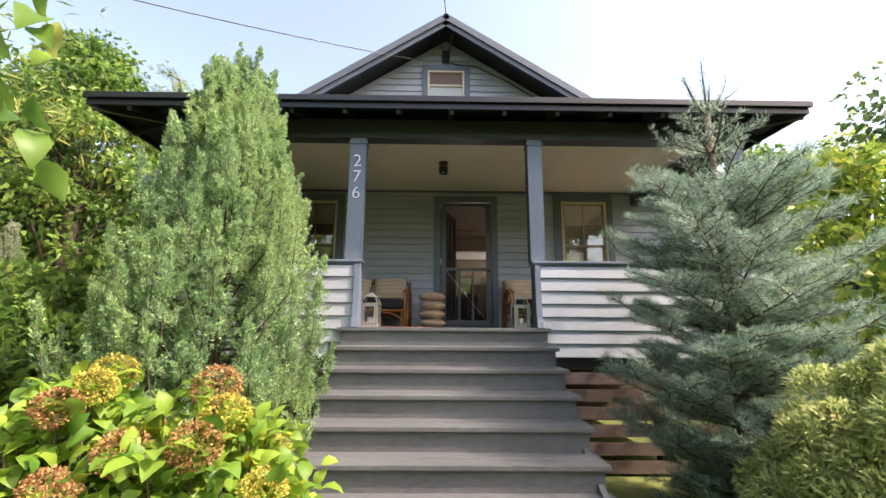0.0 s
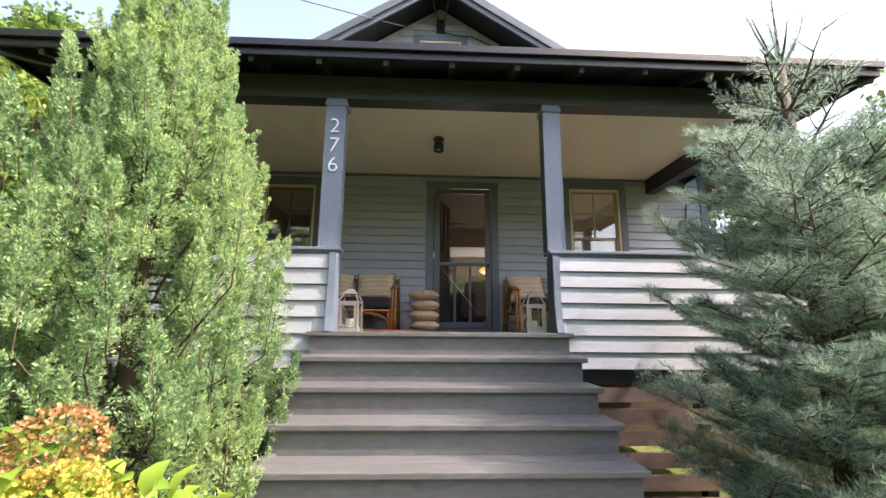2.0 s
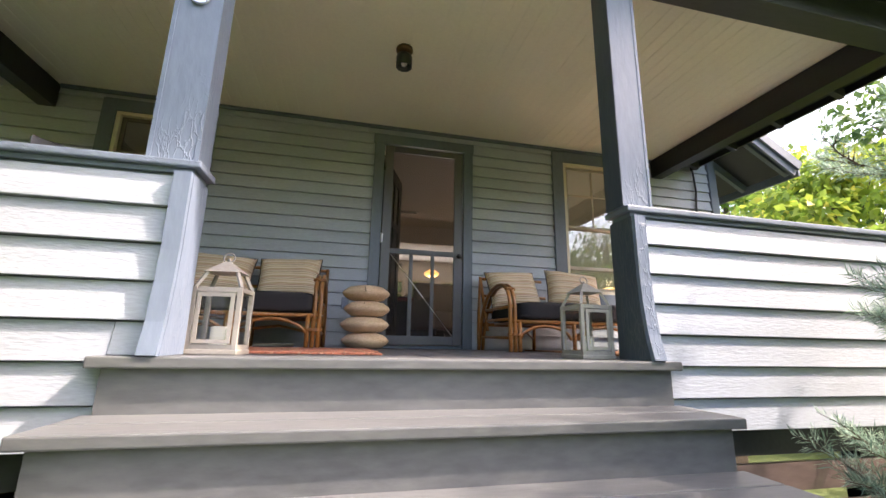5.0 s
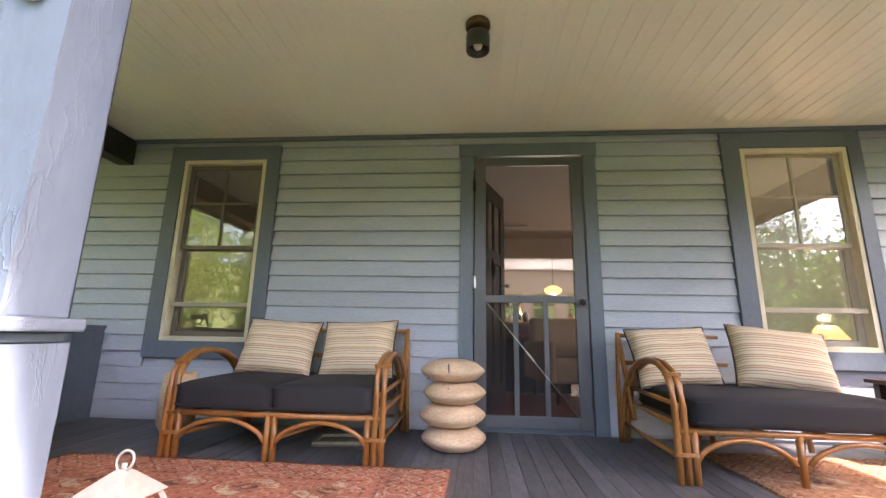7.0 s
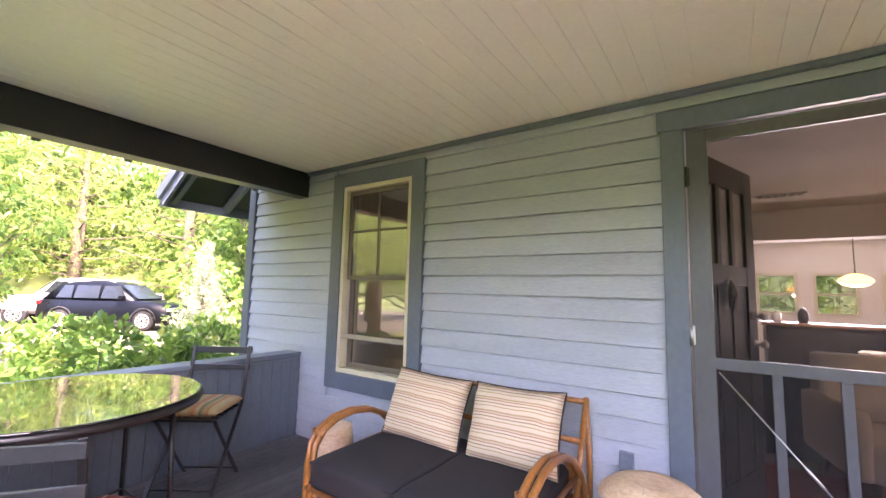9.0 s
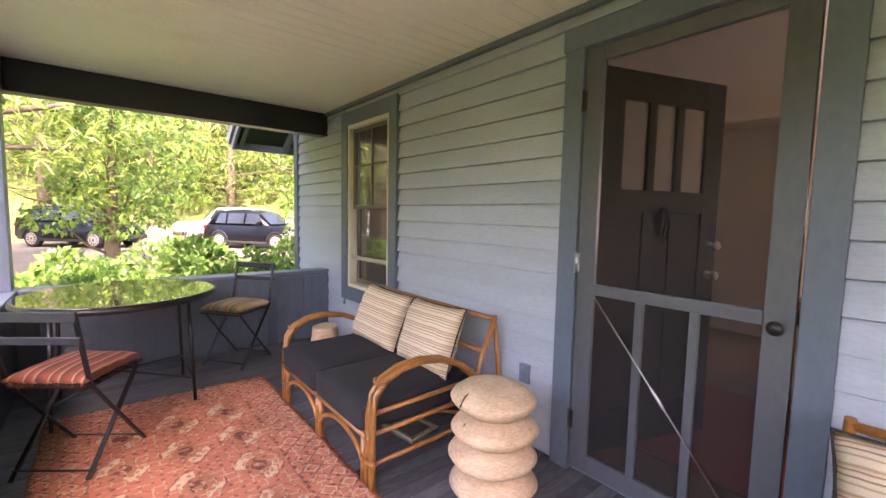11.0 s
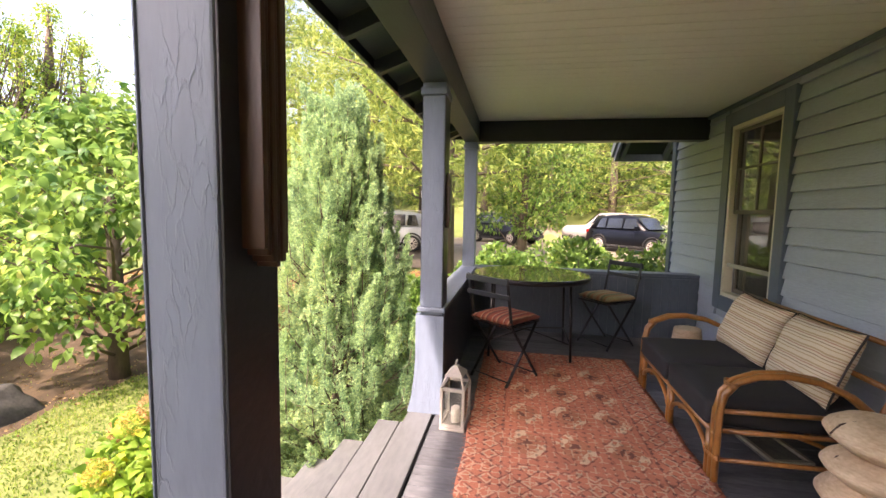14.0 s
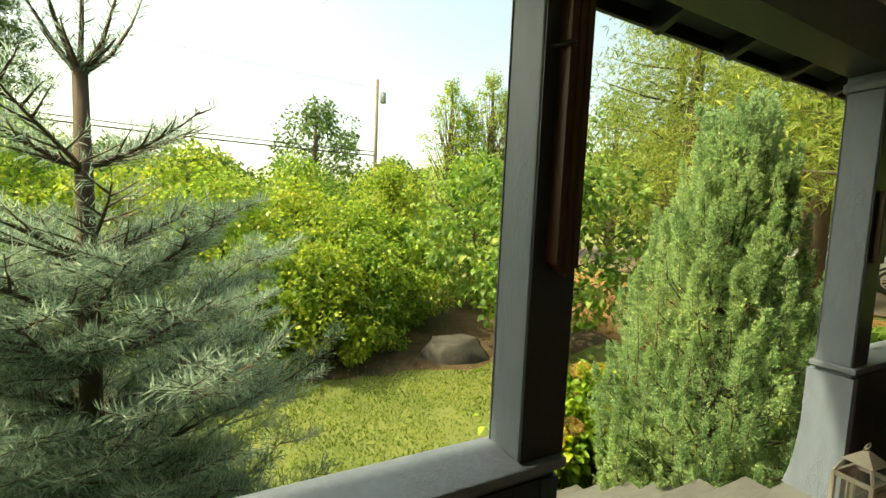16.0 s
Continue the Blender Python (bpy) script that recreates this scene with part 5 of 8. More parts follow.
# rugs
def rug_material(name, base, scale):
    """Faded red knotted wool: octagon rows inside a latticed border."""
    m = bpy.data.materials.new(name)
    m.use_nodes = True
    n, l = m.node_tree.nodes, m.node_tree.links
    b = n["Principled BSDF"]
    co = n.new("ShaderNodeTexCoord")

    def math_node(op, a, c=None, d=None):
        k = n.new("ShaderNodeMath")
        k.operation = op
        for i, v in enumerate((a, c, d)):
            if v is None:
                continue
            if isinstance(v, (int, float)):
                k.inputs[i].default_value = v
            else:
                l.new(v, k.inputs[i])
        return k.outputs[0]

    sep = n.new("ShaderNodeSeparateXYZ")
    wob = n.new("ShaderNodeTexNoise")
    wob.inputs["Scale"].default_value, wob.inputs["Detail"].default_value = 30, 3
    l.new(co.outputs["Object"], wob.inputs["Vector"])
    vm = n.new("ShaderNodeVectorMath")
    vm.operation = "MULTIPLY_ADD"
    vm.inputs[1].default_value = (0.02, 0.02, 0)
    l.new(wob.outputs["Color"], vm.inputs[0])
    l.new(co.outputs["Object"], vm.inputs[2])
    l.new(vm.outputs[0], sep.inputs[0])
    X, Yc = sep.outputs[0], sep.outputs[1]

    def cell(v, size, shift=0.0):
        return math_node("ABSOLUTE", math_node("SUBTRACT", math_node("FRACT", math_node("ADD", math_node("DIVIDE", v, size), shift)), 0.5))

    def octo_of(a, c):
        return math_node("MAXIMUM", math_node("MAXIMUM", a, c), math_node("MULTIPLY", math_node("ADD", a, c), 0.72))

    gx, gy = cell(X, 0.36), cell(Yc, 0.27, 0.5)
    quarter = math_node("GREATER_THAN", math_node("MULTIPLY", math_node("SUBTRACT", math_node("FRACT", math_node("DIVIDE", X, 0.36)), 0.5), math_node("SUBTRACT", math_node("FRACT", math_node("ADD", math_node("DIVIDE", Yc, 0.27), 0.5)), 0.5)), 0.0)
    edge = math_node("MULTIPLY", math_node("GREATER_THAN", octo_of(gx, gy), 0.40), math_node("LESS_THAN", octo_of(gx, gy), 0.425))
    octo = octo_of(gx, gy)
    ring = math_node("MULTIPLY", math_node("GREATER_THAN", octo, 0.22), math_node("LESS_THAN", octo, 0.39))
    core = math_node("LESS_THAN", octo, 0.13)
    body = math_node("LESS_THAN", octo, 0.30)
    kx, ky = cell(X, 0.048), cell(Yc, 0.048)
    cross = math_node("LESS_THAN", math_node("MINIMUM", kx, ky), 0.10)
    dia = math_node("LESS_THAN", math_node("ADD", kx, ky), 0.28)
    ex, ey = math_node("ABSOLUTE", X), math_node("ABSOLUTE", Yc)
    border = math_node("MAXIMUM", math_node("GREATER_THAN", ex, 0.78), math_node("GREATER_THAN", ey, 0.405))
    line = math_node("MAXIMUM", math_node("MULTIPLY", math_node("GREATER_THAN", ex, 0.77), math_node("LESS_THAN", ex, 0.785)), math_node("MULTIPLY", math_node("GREATER_THAN", ey, 0.395), math_node("LESS_THAN", ey, 0.41)))
    cols = [base, (0.30, 0.15, 0.08), (0.62, 0.49, 0.33), (0.09, 0.045, 0.045), (0.34, 0.22, 0.13)]

    def over(under, colour, fac):
        k = n.new("ShaderNodeMix")
        k.data_type = "RGBA"
        l.new(fac, k.inputs["Factor"])
        l.new(under, k.inputs[6])
        k.inputs[7].default_value = (*colour, 1)
        return k.outputs[2]

    patch = n.new("ShaderNodeTexNoise")
    patch.inputs["Scale"].default_value, patch.inputs["Detail"].default_value = 26, 4
    l.new(co.outputs["Object"], patch.inputs["Vector"])
    gate = math_node("GREATER_THAN", patch.outputs["Fac"], 0.47)
    rgb = n.new("ShaderNodeRGB")
    rgb.outputs[0].default_value = (*base, 1)
    c = rgb.outputs[0]
    notb = math_node("SUBTRACT", 1.0, border)
    c = over(c, cols[1], math_node("MULTIPLY", body, math_node("MULTIPLY", notb, 0.4)))
    c = over(c, cols[2], math_node("MULTIPLY", math_node("MULTIPLY", ring, math_node("MULTIPLY", gate, quarter)), math_node("MULTIPLY", notb, 0.8)))
    c = over(c, cols[3], math_node("MULTIPLY", math_node("MULTIPLY", core, gate), math_node("MULTIPLY", notb, 0.7)))
    c = over(c, cols[3], math_node("MULTIPLY", math_node("MULTIPLY", dia, gate), math_node("MULTIPLY_ADD", border, 0.15, 0.52)))
    c = over(c, cols[2], math_node("MULTIPLY", math_node("MULTIPLY", cross, math_node("SUBTRACT", 1.0, gate)), math_node("MULTIPLY_ADD", border, 0.10, 0.42)))
    c = over(c, cols[3], math_node("MULTIPLY", math_node("MULTIPLY", edge, gate), math_node("MULTIPLY", notb, 0.45)))
    lx, ly = cell(X, 0.105), cell(Yc, 0.105)
    star = math_node("ADD", lx, ly)
    c = over(c, cols[2], math_node("MULTIPLY", math_node("MULTIPLY", border, math_node("MULTIPLY", gate, 0.5)), math_node("MULTIPLY", math_node("GREATER_THAN", star, 0.28), math_node("LESS_THAN", star, 0.42))))
    c = over(c, cols[3], math_node("MULTIPLY", math_node("MULTIPLY", border, math_node("MULTIPLY_ADD", gate, 0.35, 0.15)), math_node("MULTIPLY", math_node("GREATER_THAN", star, 0.45), math_node("LESS_THAN", star, 0.55))))
    c = over(c, cols[3], math_node("MULTIPLY", math_node("MULTIPLY", line, gate), 0.35))
    fade = n.new("ShaderNodeTexNoise")
    fade.inputs["Scale"].default_value, fade.inputs["Detail"].default_value = 3.5, 5
    l.new(co.outputs["Object"], fade.inputs["Vector"])
    fine = n.new("ShaderNodeTexNoise")
    fine.inputs["Scale"].default_value = 220
    l.new(co.outputs["Object"], fine.inputs["Vector"])
    f = math_node("MULTIPLY", math_node("MULTIPLY_ADD", fade.outputs["Fac"], 0.9, 0.55), math_node("MULTIPLY_ADD", fine.outputs["Fac"], 0.8, 0.6))
    k = n.new("ShaderNodeMix")
    k.data_type, k.blend_type = "RGBA", "MULTIPLY"
    k.inputs["Factor"].default_value = 1.0
    l.new(c, k.inputs[6])
    l.new(f, k.inputs[7])
    l.new(k.outputs[2], b.inputs["Base Color"])
    b.inputs["Roughness"].default_value = 0.95
    b.inputs["Specular IOR Level"].default_value = 0.1
    bp = n.new("ShaderNodeBump")
    bp.inputs["Strength"].default_value, bp.inputs["Distance"].default_value = 0.6, 0.006
    l.new(fine.outputs["Fac"], bp.inputs["Height"])
    l.new(bp.outputs["Normal"], b.inputs["Normal"])
    return m


def rug(x0, x1, y0, y1, mat, label, seed):
    """A worn rug with wavy edges, a slight ripple and short fringe tufts."""
    rnd = random.Random(seed)
    cx, cy = (x0 + x1) / 2, (y0 + y1) / 2
    r = thing("rug", label, "rug", "", pose(cx, cy, F + 0.0015))
    nx_, ny_ = 60, 40
    bm = bmesh.new()
    hi, lo = [], []
    for j in range(ny_ + 1):
        for i in range(nx_ + 1):
            u, v = i / nx_ - 0.5, j / ny_ - 0.5
            x = u * (x1 - x0) + 0.012 * noise.noise((v * 6, seed, 0)) * (abs(u) > 0.45)
            y = v * (y1 - y0) + 0.012 * noise.noise((u * 8, seed, 5)) * (abs(v) > 0.45)
            z = 0.008 + 0.005 * max(0, noise.noise((x * 2.2, y * 2.2, seed)))
            hi.append(bm.verts.new((x, y, z)))
            lo.append(bm.verts.new((x, y, 0)))
    k = nx_ + 1
    for j in range(ny_):
        for i in range(nx_):
            a = j * k + i
            bm.faces.new((hi[a], hi[a + 1], hi[a + k + 1], hi[a + k])).smooth = True
    rim = [i for i in range(k)] + [j * k + nx_ for j in range(1, ny_ + 1)] + [ny_ * k + i for i in range(nx_ - 1, -1, -1)] + [j * k for j in range(ny_ - 1, 0, -1)]
    for a, b2 in zip(rim, rim[1:] + rim[:1]):
        bm.faces.new((hi[a], hi[b2], lo[b2], lo[a]))
    for v in lo:
        if not v.link_faces:
            bm.verts.remove(v)
    part("field", bm, mat, r)
    bm = bmesh.new()
    for side in (0, 1, 2, 3):
        count = 150 if side < 2 else 110
        for q in range(count):
            u = rnd.uniform(-0.5, 0.5)
            ln = rnd.uniform(0.008, 0.03)
            if side < 2:
                a = Vector((u * (x1 - x0), (-0.5 if side else 0.5) * (y1 - y0), 0.006))
                d = Vector((rnd.uniform(-0.6, 0.6), -1 if side else 1, 0))
            else:
                a = Vector(((-0.5 if side == 2 else 0.5) * (x1 - x0), u * (y1 - y0), 0.006))
                d = Vector((-1 if side == 2 else 1, rnd.uniform(-0.6, 0.6), 0))
            e = a + d.normalized() * ln
            e.z = 0.002
            w = Vector((-d.y, d.x, 0)).normalized() * 0.002
            vs = [bm.verts.new(a + w), bm.verts.new(a - w), bm.verts.new(e)]
            bm.faces.new(vs)
    tagged(part("fringe", bm, mat, r), "frayed red wool fringe", kind="stuff")
    return r


RUG = rug_material("faded_red_wool", (0.50, 0.185, 0.115), 1.0)
RUG2 = rug_material("sun_bleached_wool", (0.42, 0.21, 0.12), 1.0)
rug(-1.84, 0.25, 5.45, 6.70, RUG, "faded red patterned wool rug on the deck", 3)
rug(1.74, 3.50, 5.75, 7.25, RUG2, "sun-bleached red rug on the deck boards", 6)

# round black table with a glossy glass top
TABLEGLASS = material("black_glass", (0.008, 0.009, 0.009), 0.03, 0.1, 3, 40, 0.0, spec=1.0, coat=1.0)
TABLEGLASS.node_tree.nodes["Principled BSDF"].inputs["Coat Roughness"].default_value = 0.02
tt = thing("bistro_table", "round black metal table with a mirror-dark glass top", "table", "", pose(-1.95, 5.85, F))
bm = bmesh.new()
lathe(bm, [(0.525, 0.742), (0.532, 0.745), (0.532, 0.750), (0.525, 0.752)], 64)
part("glass_top", bm, TABLEGLASS, tt, "glossy dark glass")
bm = bmesh.new()
lathe(bm, [(0.50, 0.705), (0.536, 0.708), (0.542, 0.722), (0.542, 0.738), (0.535, 0.7415), (0.50, 0.7415)], 64)
part("rim", bm, BLACKMETAL, tt)
for sx in (-1, 1):
    for sy in (-1, 1):
        bm = bmesh.new()
        tube(bm, [(sx * 0.29, sy * 0.36, 0.0), (sx * 0.26, sy * 0.34, 0.706)], 0.012, 10)
        part("leg", bm, BLACKMETAL, tt)
for sy in (-1, 1):
    bm = bmesh.new()
    tube(bm, [(-0.285, sy * 0.357, 0.16), (0.285, sy * 0.357, 0.16)], 0.007, 8)
    part("stretcher", bm, BLACKMETAL, tt)
bm = bmesh.new()
tube(bm, [(0.285, -0.357, 0.16), (0.0, 0.0, 0.22), (-0.285, 0.357, 0.16)], 0.007, 8)
tube(bm, [(0.28, 0.357, 0.16), (0.0, 0.0, 0.20), (-0.28, -0.357, 0.16)], 0.007, 8)
part("cross_brace", bm, BLACKMETAL, tt)


# folding bistro chairs
def bistro_chair(at, cloth, label):
    """Folding slatted chair; it faces +y, seat centre over the origin."""
    c = thing("bistro_chair", label, "chair", "folding chairs", at)
    w = 0.19
    for sx in (-w, w):
        bm = bmesh.new()
        beam(bm, (sx, 0.19, 0.0), (sx, -0.17, 0.47), 0.010, 0.024, up=(1, 0, 0), bevel=0.002)
        beam(bm, (sx, -0.17, 0.47), (sx, -0.24, 0.84), 0.010, 0.024, up=(1, 0, 0), bevel=0.002)
        part("back_leg", bm, BLACKMETAL, c)
        bm = bmesh.new()
        beam(bm, (sx * 0.92, -0.20, 0.0), (sx * 0.92, 0.17, 0.445), 0.010, 0.024, up=(1, 0, 0), bevel=0.002)
        part("front_leg", bm, BLACKMETAL, c)
    for z, y, h in ((0.81, -0.232, 0.045), (0.695, -0.212, 0.035)):
        part("back_slat", boxes((-w - 0.015, w + 0.015, y - 0.022, y - 0.008, z - h / 2, z + h / 2), bevel=0.003), TRIM if z > 0.9 else material("chair_slat_paint_%d" % len(bpy.data.materials), (0.03, 0.033, 0.038), 0.4, 0.2), c)
    for k in range(6):
        y = -0.17 + k * 0.066
        part("seat_slat", boxes((-w + 0.008, w - 0.008, y, y + 0.05, 0.448, 0.46), bevel=0.002), BLACKMETAL, c)
    for y, z in ((0.16, 0.04), (-0.17, 0.04)):
        bm = bmesh.new()
        tube(bm, [(-w, y, z), (w, y, z)], 0.005, 8)
        part("stretcher", bm, BLACKMETAL, c)
    cu = solid("seat_pad", pillow_bm(0.40, 0.40, 0.085, seed=5), cloth, "striped woven seat pad with a frayed edge", "cushion", "chair pads", at @ pose(0, 0.0, 0.492))
    rnd = random.Random(8)
    bm = bmesh.new()
    for k in range(60):
        x = rnd.uniform(-0.19, 0.19)
        for y, s in ((0.185, 1), (-0.185, -1)):
            a = Vector((x, y, 0.0))
            e = a + Vector((rnd.uniform(-0.01, 0.01), s * rnd.uniform(0.006, 0.018), -rnd.uniform(0.015, 0.05)))
            bm.faces.new([bm.verts.new(a + Vector((0.002, 0, 0))), bm.verts.new(a - Vector((0.002, 0, 0))), bm.verts.new(e)])
    tagged(part("fringe", bm, cloth, cu), "frayed thread fringe", kind="stuff")
    return c


def facing(dx, dy):
    return math.degrees(math.atan2(-dx, dy))


bistro_chair(pose(-1.255, 5.64, F, 0, 0, facing(-0.80, 0.60)), KILIM_A, "black folding chair with a rust striped pad")
bistro_chair(pose(-2.33, 6.635, F, 0, 0, facing(0.60, -0.80)), KILIM_B, "grey-black folding chair with a sand striped pad")

# things under and beside the settees
STONE = material("speckled_stone", (0.10, 0.095, 0.08), 0.6, 0.5, 20, 120, 0.4)
dish = thing("stone_dish", "shallow grey stone dish on the deck", "dish", "", pose(-0.48, 7.16, F + 0.001, 0, 0, 8))
bm = boxes((-0.15, 0.15, -0.11, 0.11, 0, 0.012), bevel=0.005)
part("base", bm, STONE, dish)
part("rim", boxes(*[(-0.15, 0.15, -0.11, -0.085, 0.0125, 0.03), (-0.15, 0.15, 0.085, 0.11, 0.0125, 0.03), (-0.15, -0.125, -0.0845, 0.0845, 0.0125, 0.03), (0.125, 0.15, -0.0845, 0.0845, 0.0125, 0.03)], bevel=0.005), material("pale_rim_stone", (0.26, 0.25, 0.18), 0.6, 0.3, 15, 100, 0.3), dish)
bm = bmesh.new()
lathe(bm, [(0.055, 0.0), (0.12, 0.10), (0.115, 0.28), (0.10, 0.405)], 9, (0, 0, 0), 0.10, 5)
solid("tree_stump", bm, PALEWOOD, "rough pale cut log beside the settee", "stump", "", pose(-1.56, 7.10, F + 0.001))

# small table with a basket tray and plant by the right window
pt_ = thing("plant_table", "dark small table with a draped stand", "table", "", pose(3.13, 7.20, F))
part("tabletop", boxes((-0.24, 0.24, -0.22, 0.22, 0.43, 0.455), bevel=0.006), BROWNWOOD, pt_)
for sx in (-1, 1):
    for sy in (-1, 1):
        part("leg", boxes((sx * 0.19 - 0.02, sx * 0.19 + 0.02, sy * 0.17 - 0.02, sy * 0.17 + 0.02, 0, 0.4295)), BLACKMETAL, pt_)
part("shelf", boxes((-0.18, 0.18, -0.16, 0.16, 0.12, 0.14)), BLACKMETAL, pt_)
WICKER = material("pink_brown_wicker", (0.36, 0.19, 0.11), 0.7, 0.35, 14, 90, 0.6)
tray = thing("basket_tray", "shallow woven wicker tray on the small table", "basket", "", pose(3.13, 7.17, F + 0.4555))
bm = bmesh.new()
lathe(bm, [(0.18, 0.0), (0.20, 0.004), (0.20, 0.010), (0.18, 0.012)], 32)
part("bottom", bm, WICKER, tray)
bm = bmesh.new()
for z, r in ((0.018, 0.203), (0.034, 0.209), (0.05, 0.214), (0.062, 0.216)):
    tube(bm, [(r * math.cos(a), r * math.sin(a), z) for a in (2 * math.pi * i / 40 for i in range(41))], 0.006, 6, cap=False)
part("weave", bm, WICKER, tray)
bm = bmesh.new()
for k in range(28):
    a = 2 * math.pi * k / 28
    tube(bm, [(0.20 * math.cos(a), 0.20 * math.sin(a), 0.008), (0.216 * math.cos(a), 0.216 * math.sin(a), 0.064)], 0.004, 5)
part("stakes", bm, WICKER, tray)
pot = thing("potted_plant", "broad-leaved plant in a white ceramic mug pot", "plant", "", pose(3.15, 7.17, F + 0.468))
bm = bmesh.new()
lathe(bm, [(0.075, 0), (0.085, 0.005), (0.088, 0.09), (0.080, 0.092), (0.078, 0.075), (0.02, 0.074)], 28)
part("pot", bm, material("white_ceramic", (0.7, 0.66, 0.58), 0.3, 0.04), pot)
bm = bmesh.new()
tube(bm, [(0.086, 0, 0.075), (0.125, 0, 0.07), (0.125, 0, 0.03), (0.086, 0, 0.022)], 0.007, 8)
part("handle", bm, material("white_ceramic_handle", (0.7, 0.66, 0.58), 0.3, 0.04), pot)
PLANTLEAF = leaf_material("rubber_plant_leaf", (0.015, 0.05, 0.012), (0.06, 0.14, 0.03), 0.15, 0.3)
for k, (az, tilt, ln) in enumerate(((200, 30, 0.17), (150, 55, 0.14), (20, 45, 0.17), (60, 70, 0.15), (300, 35, 0.16), (330, 60, 0.13), (100, 35, 0.14))):
    bm = bmesh.new()
    rows_ = []
    for j in range(7):
        u = j / 6
        wd_ = 0.032 * math.sin(math.pi * min(u * 0.94 + 0.05, 1)) ** 0.7
        z = ln * u * math.sin(radians(tilt)) - 0.05 * u * u
        rr = 0.02 + ln * u * math.cos(radians(tilt))
        rows_.append([bm.verts.new((rr, -wd_, z + 0.006)), bm.verts.new((rr, 0, z)), bm.verts.new((rr, wd_, z + 0.006))])
    for p, q in zip(rows_, rows_[1:]):
        for i in range(2):
            bm.faces.new((p[i], p[i + 1], q[i + 1], q[i])).smooth = True
    bmesh.ops.transform(bm, matrix=pose(0, 0, 0.085, 0, 0, az), verts=bm.verts[:])
    part("leaf", bm, PLANTLEAF, pot)

# ---- garden ----
rng = np.random.default_rng(7)


def unit(v):
    return v / np.maximum(np.linalg.norm(v, axis=-1, keepdims=True), 1e-9)


def leaf_mesh(name, base, way, size, ratio, mat, lift=0.15, droop=0.0):
    """Many single leaves, each a folded four-cornered blade of its own."""
    n = len(base)
    size = np.broadcast_to(size, n)[:, None]
    way = unit(way)
    side = unit(np.cross(way, unit(rng.normal(size=(n, 3)) + np.array([0, 0, 0.6]))))
    up = np.cross(side, way)
    tip = base + way * size - np.array([0, 0, 1]) * size * droop
    mid = base + way * size * 0.45 + up * size * lift
    half = side * size * ratio * 0.5
    v = np.stack([base, mid + half, tip, mid - half], 1).reshape(-1, 3)
    q = np.arange(4 * n).reshape(-1, 4)
    return raw_mesh(name, v, q, mat)


def oval_leaves(name, b, w, size, mat, wide=0.66, droop=0.10):
    """Pointed oval leaves, folded along the midrib and drooping at the tip."""
    w = unit(w)
    side = unit(np.cross(w, np.array([0, 0, 1.0]) + 0.4 * rng.normal(size=w.shape)))
    up = np.cross(side, w)
    s = np.broadcast_to(size, len(b))[:, None]
    rows = []
    for u, wd, dz in ((0, 0.03, 0), (0.22, 0.78, 0.10), (0.5, 1.0, 0.13), (0.8, 0.55, 0.05), (1.0, 0.03, -droop)):
        c = b + w * s * u + up * s * dz
        rows += [c + side * s * wd * wide * 0.5 + up * s * 0.10 * wd, c, c - side * s * wd * wide * 0.5 + up * s * 0.10 * wd]
    v = np.stack(rows, 1).reshape(-1, 3)
    q = [(j * 3 + i, j * 3 + i + 1, j * 3 + i + 4, j * 3 + i + 3) for j in range(4) for i in range(2)]
    q = (np.array(q)[None] + 15 * np.arange(len(b))[:, None, None]).reshape(-1, 4)
    return raw_mesh(name, v, q, mat, True)


def in_ball(n, r=(1, 1, 1), shell=0.5):
    d = unit(rng.normal(size=(n, 3)))
    rad = shell + (1 - shell) * rng.random(n) ** 0.6
    return d * rad[:, None] * np.array(r), d


BARK = material("grey_brown_bark", (0.10, 0.075, 0.055), 0.9, 0.35, 6, 40, 0.9, stretch=(1, 1, 0.25))
L_JUN = leaf_material("juniper_sprays", (0.12, 0.26, 0.15), (0.50, 0.68, 0.32), 0.45, 0.55, (0.60, 0.70, 0.30))
L_FIR = leaf_material("blue_fir_needles", (0.09, 0.19, 0.145), (0.47, 0.63, 0.51), 0.45, 0.4)
L_HYD = leaf_material("hydrangea_leaf", (0.09, 0.22, 0.03), (0.34, 0.49, 0.07), 0.42, 0.45, (0.56, 0.54, 0.05))
L_BROAD = leaf_material("broad_leaf", (0.05, 0.13, 0.03), (0.25, 0.40, 0.085), 0.46, 0.4, (0.40, 0.43, 0.10))
L_YEL = leaf_material("yellowing_leaf", (0.10, 0.21, 0.035), (0.42, 0.53, 0.08), 0.5, 0.45, (0.58, 0.55, 0.09))
L_BUSH = leaf_material("bush_leaf", (0.075, 0.20, 0.035), (0.42, 0.58, 0.10), 0.5, 0.4, (0.56, 0.54, 0.10))
L_DEEP = leaf_material("deep_wood_leaf", (0.035, 0.085, 0.025), (0.16, 0.26, 0.06), 0.4, 0.5)
L_PINE = leaf_material("white_pine_needles", (0.07, 0.14, 0.03), (0.36, 0.45, 0.10), 0.45, 0.5, (0.48, 0.48, 0.12))
L_CYP = leaf_material("dwarf_cypress_spray", (0.26, 0.35, 0.12), (0.64, 0.70, 0.32), 0.5, 0.6, (0.62, 0.38, 0.16))
L_PETAL_Y = leaf_material("cream_petals", (0.32, 0.26, 0.05), (0.62, 0.55, 0.12), 0.3, 0.6)
L_PETAL_P = leaf_material("tan_pink_petals", (0.30, 0.14, 0.06), (0.60, 0.38, 0.18), 0.3, 0.6)


def under(name, me, parent, label="", kind=""):
    ob = new(name, me)
    ob.parent = parent
    return tagged(ob, label, "", "", kind)


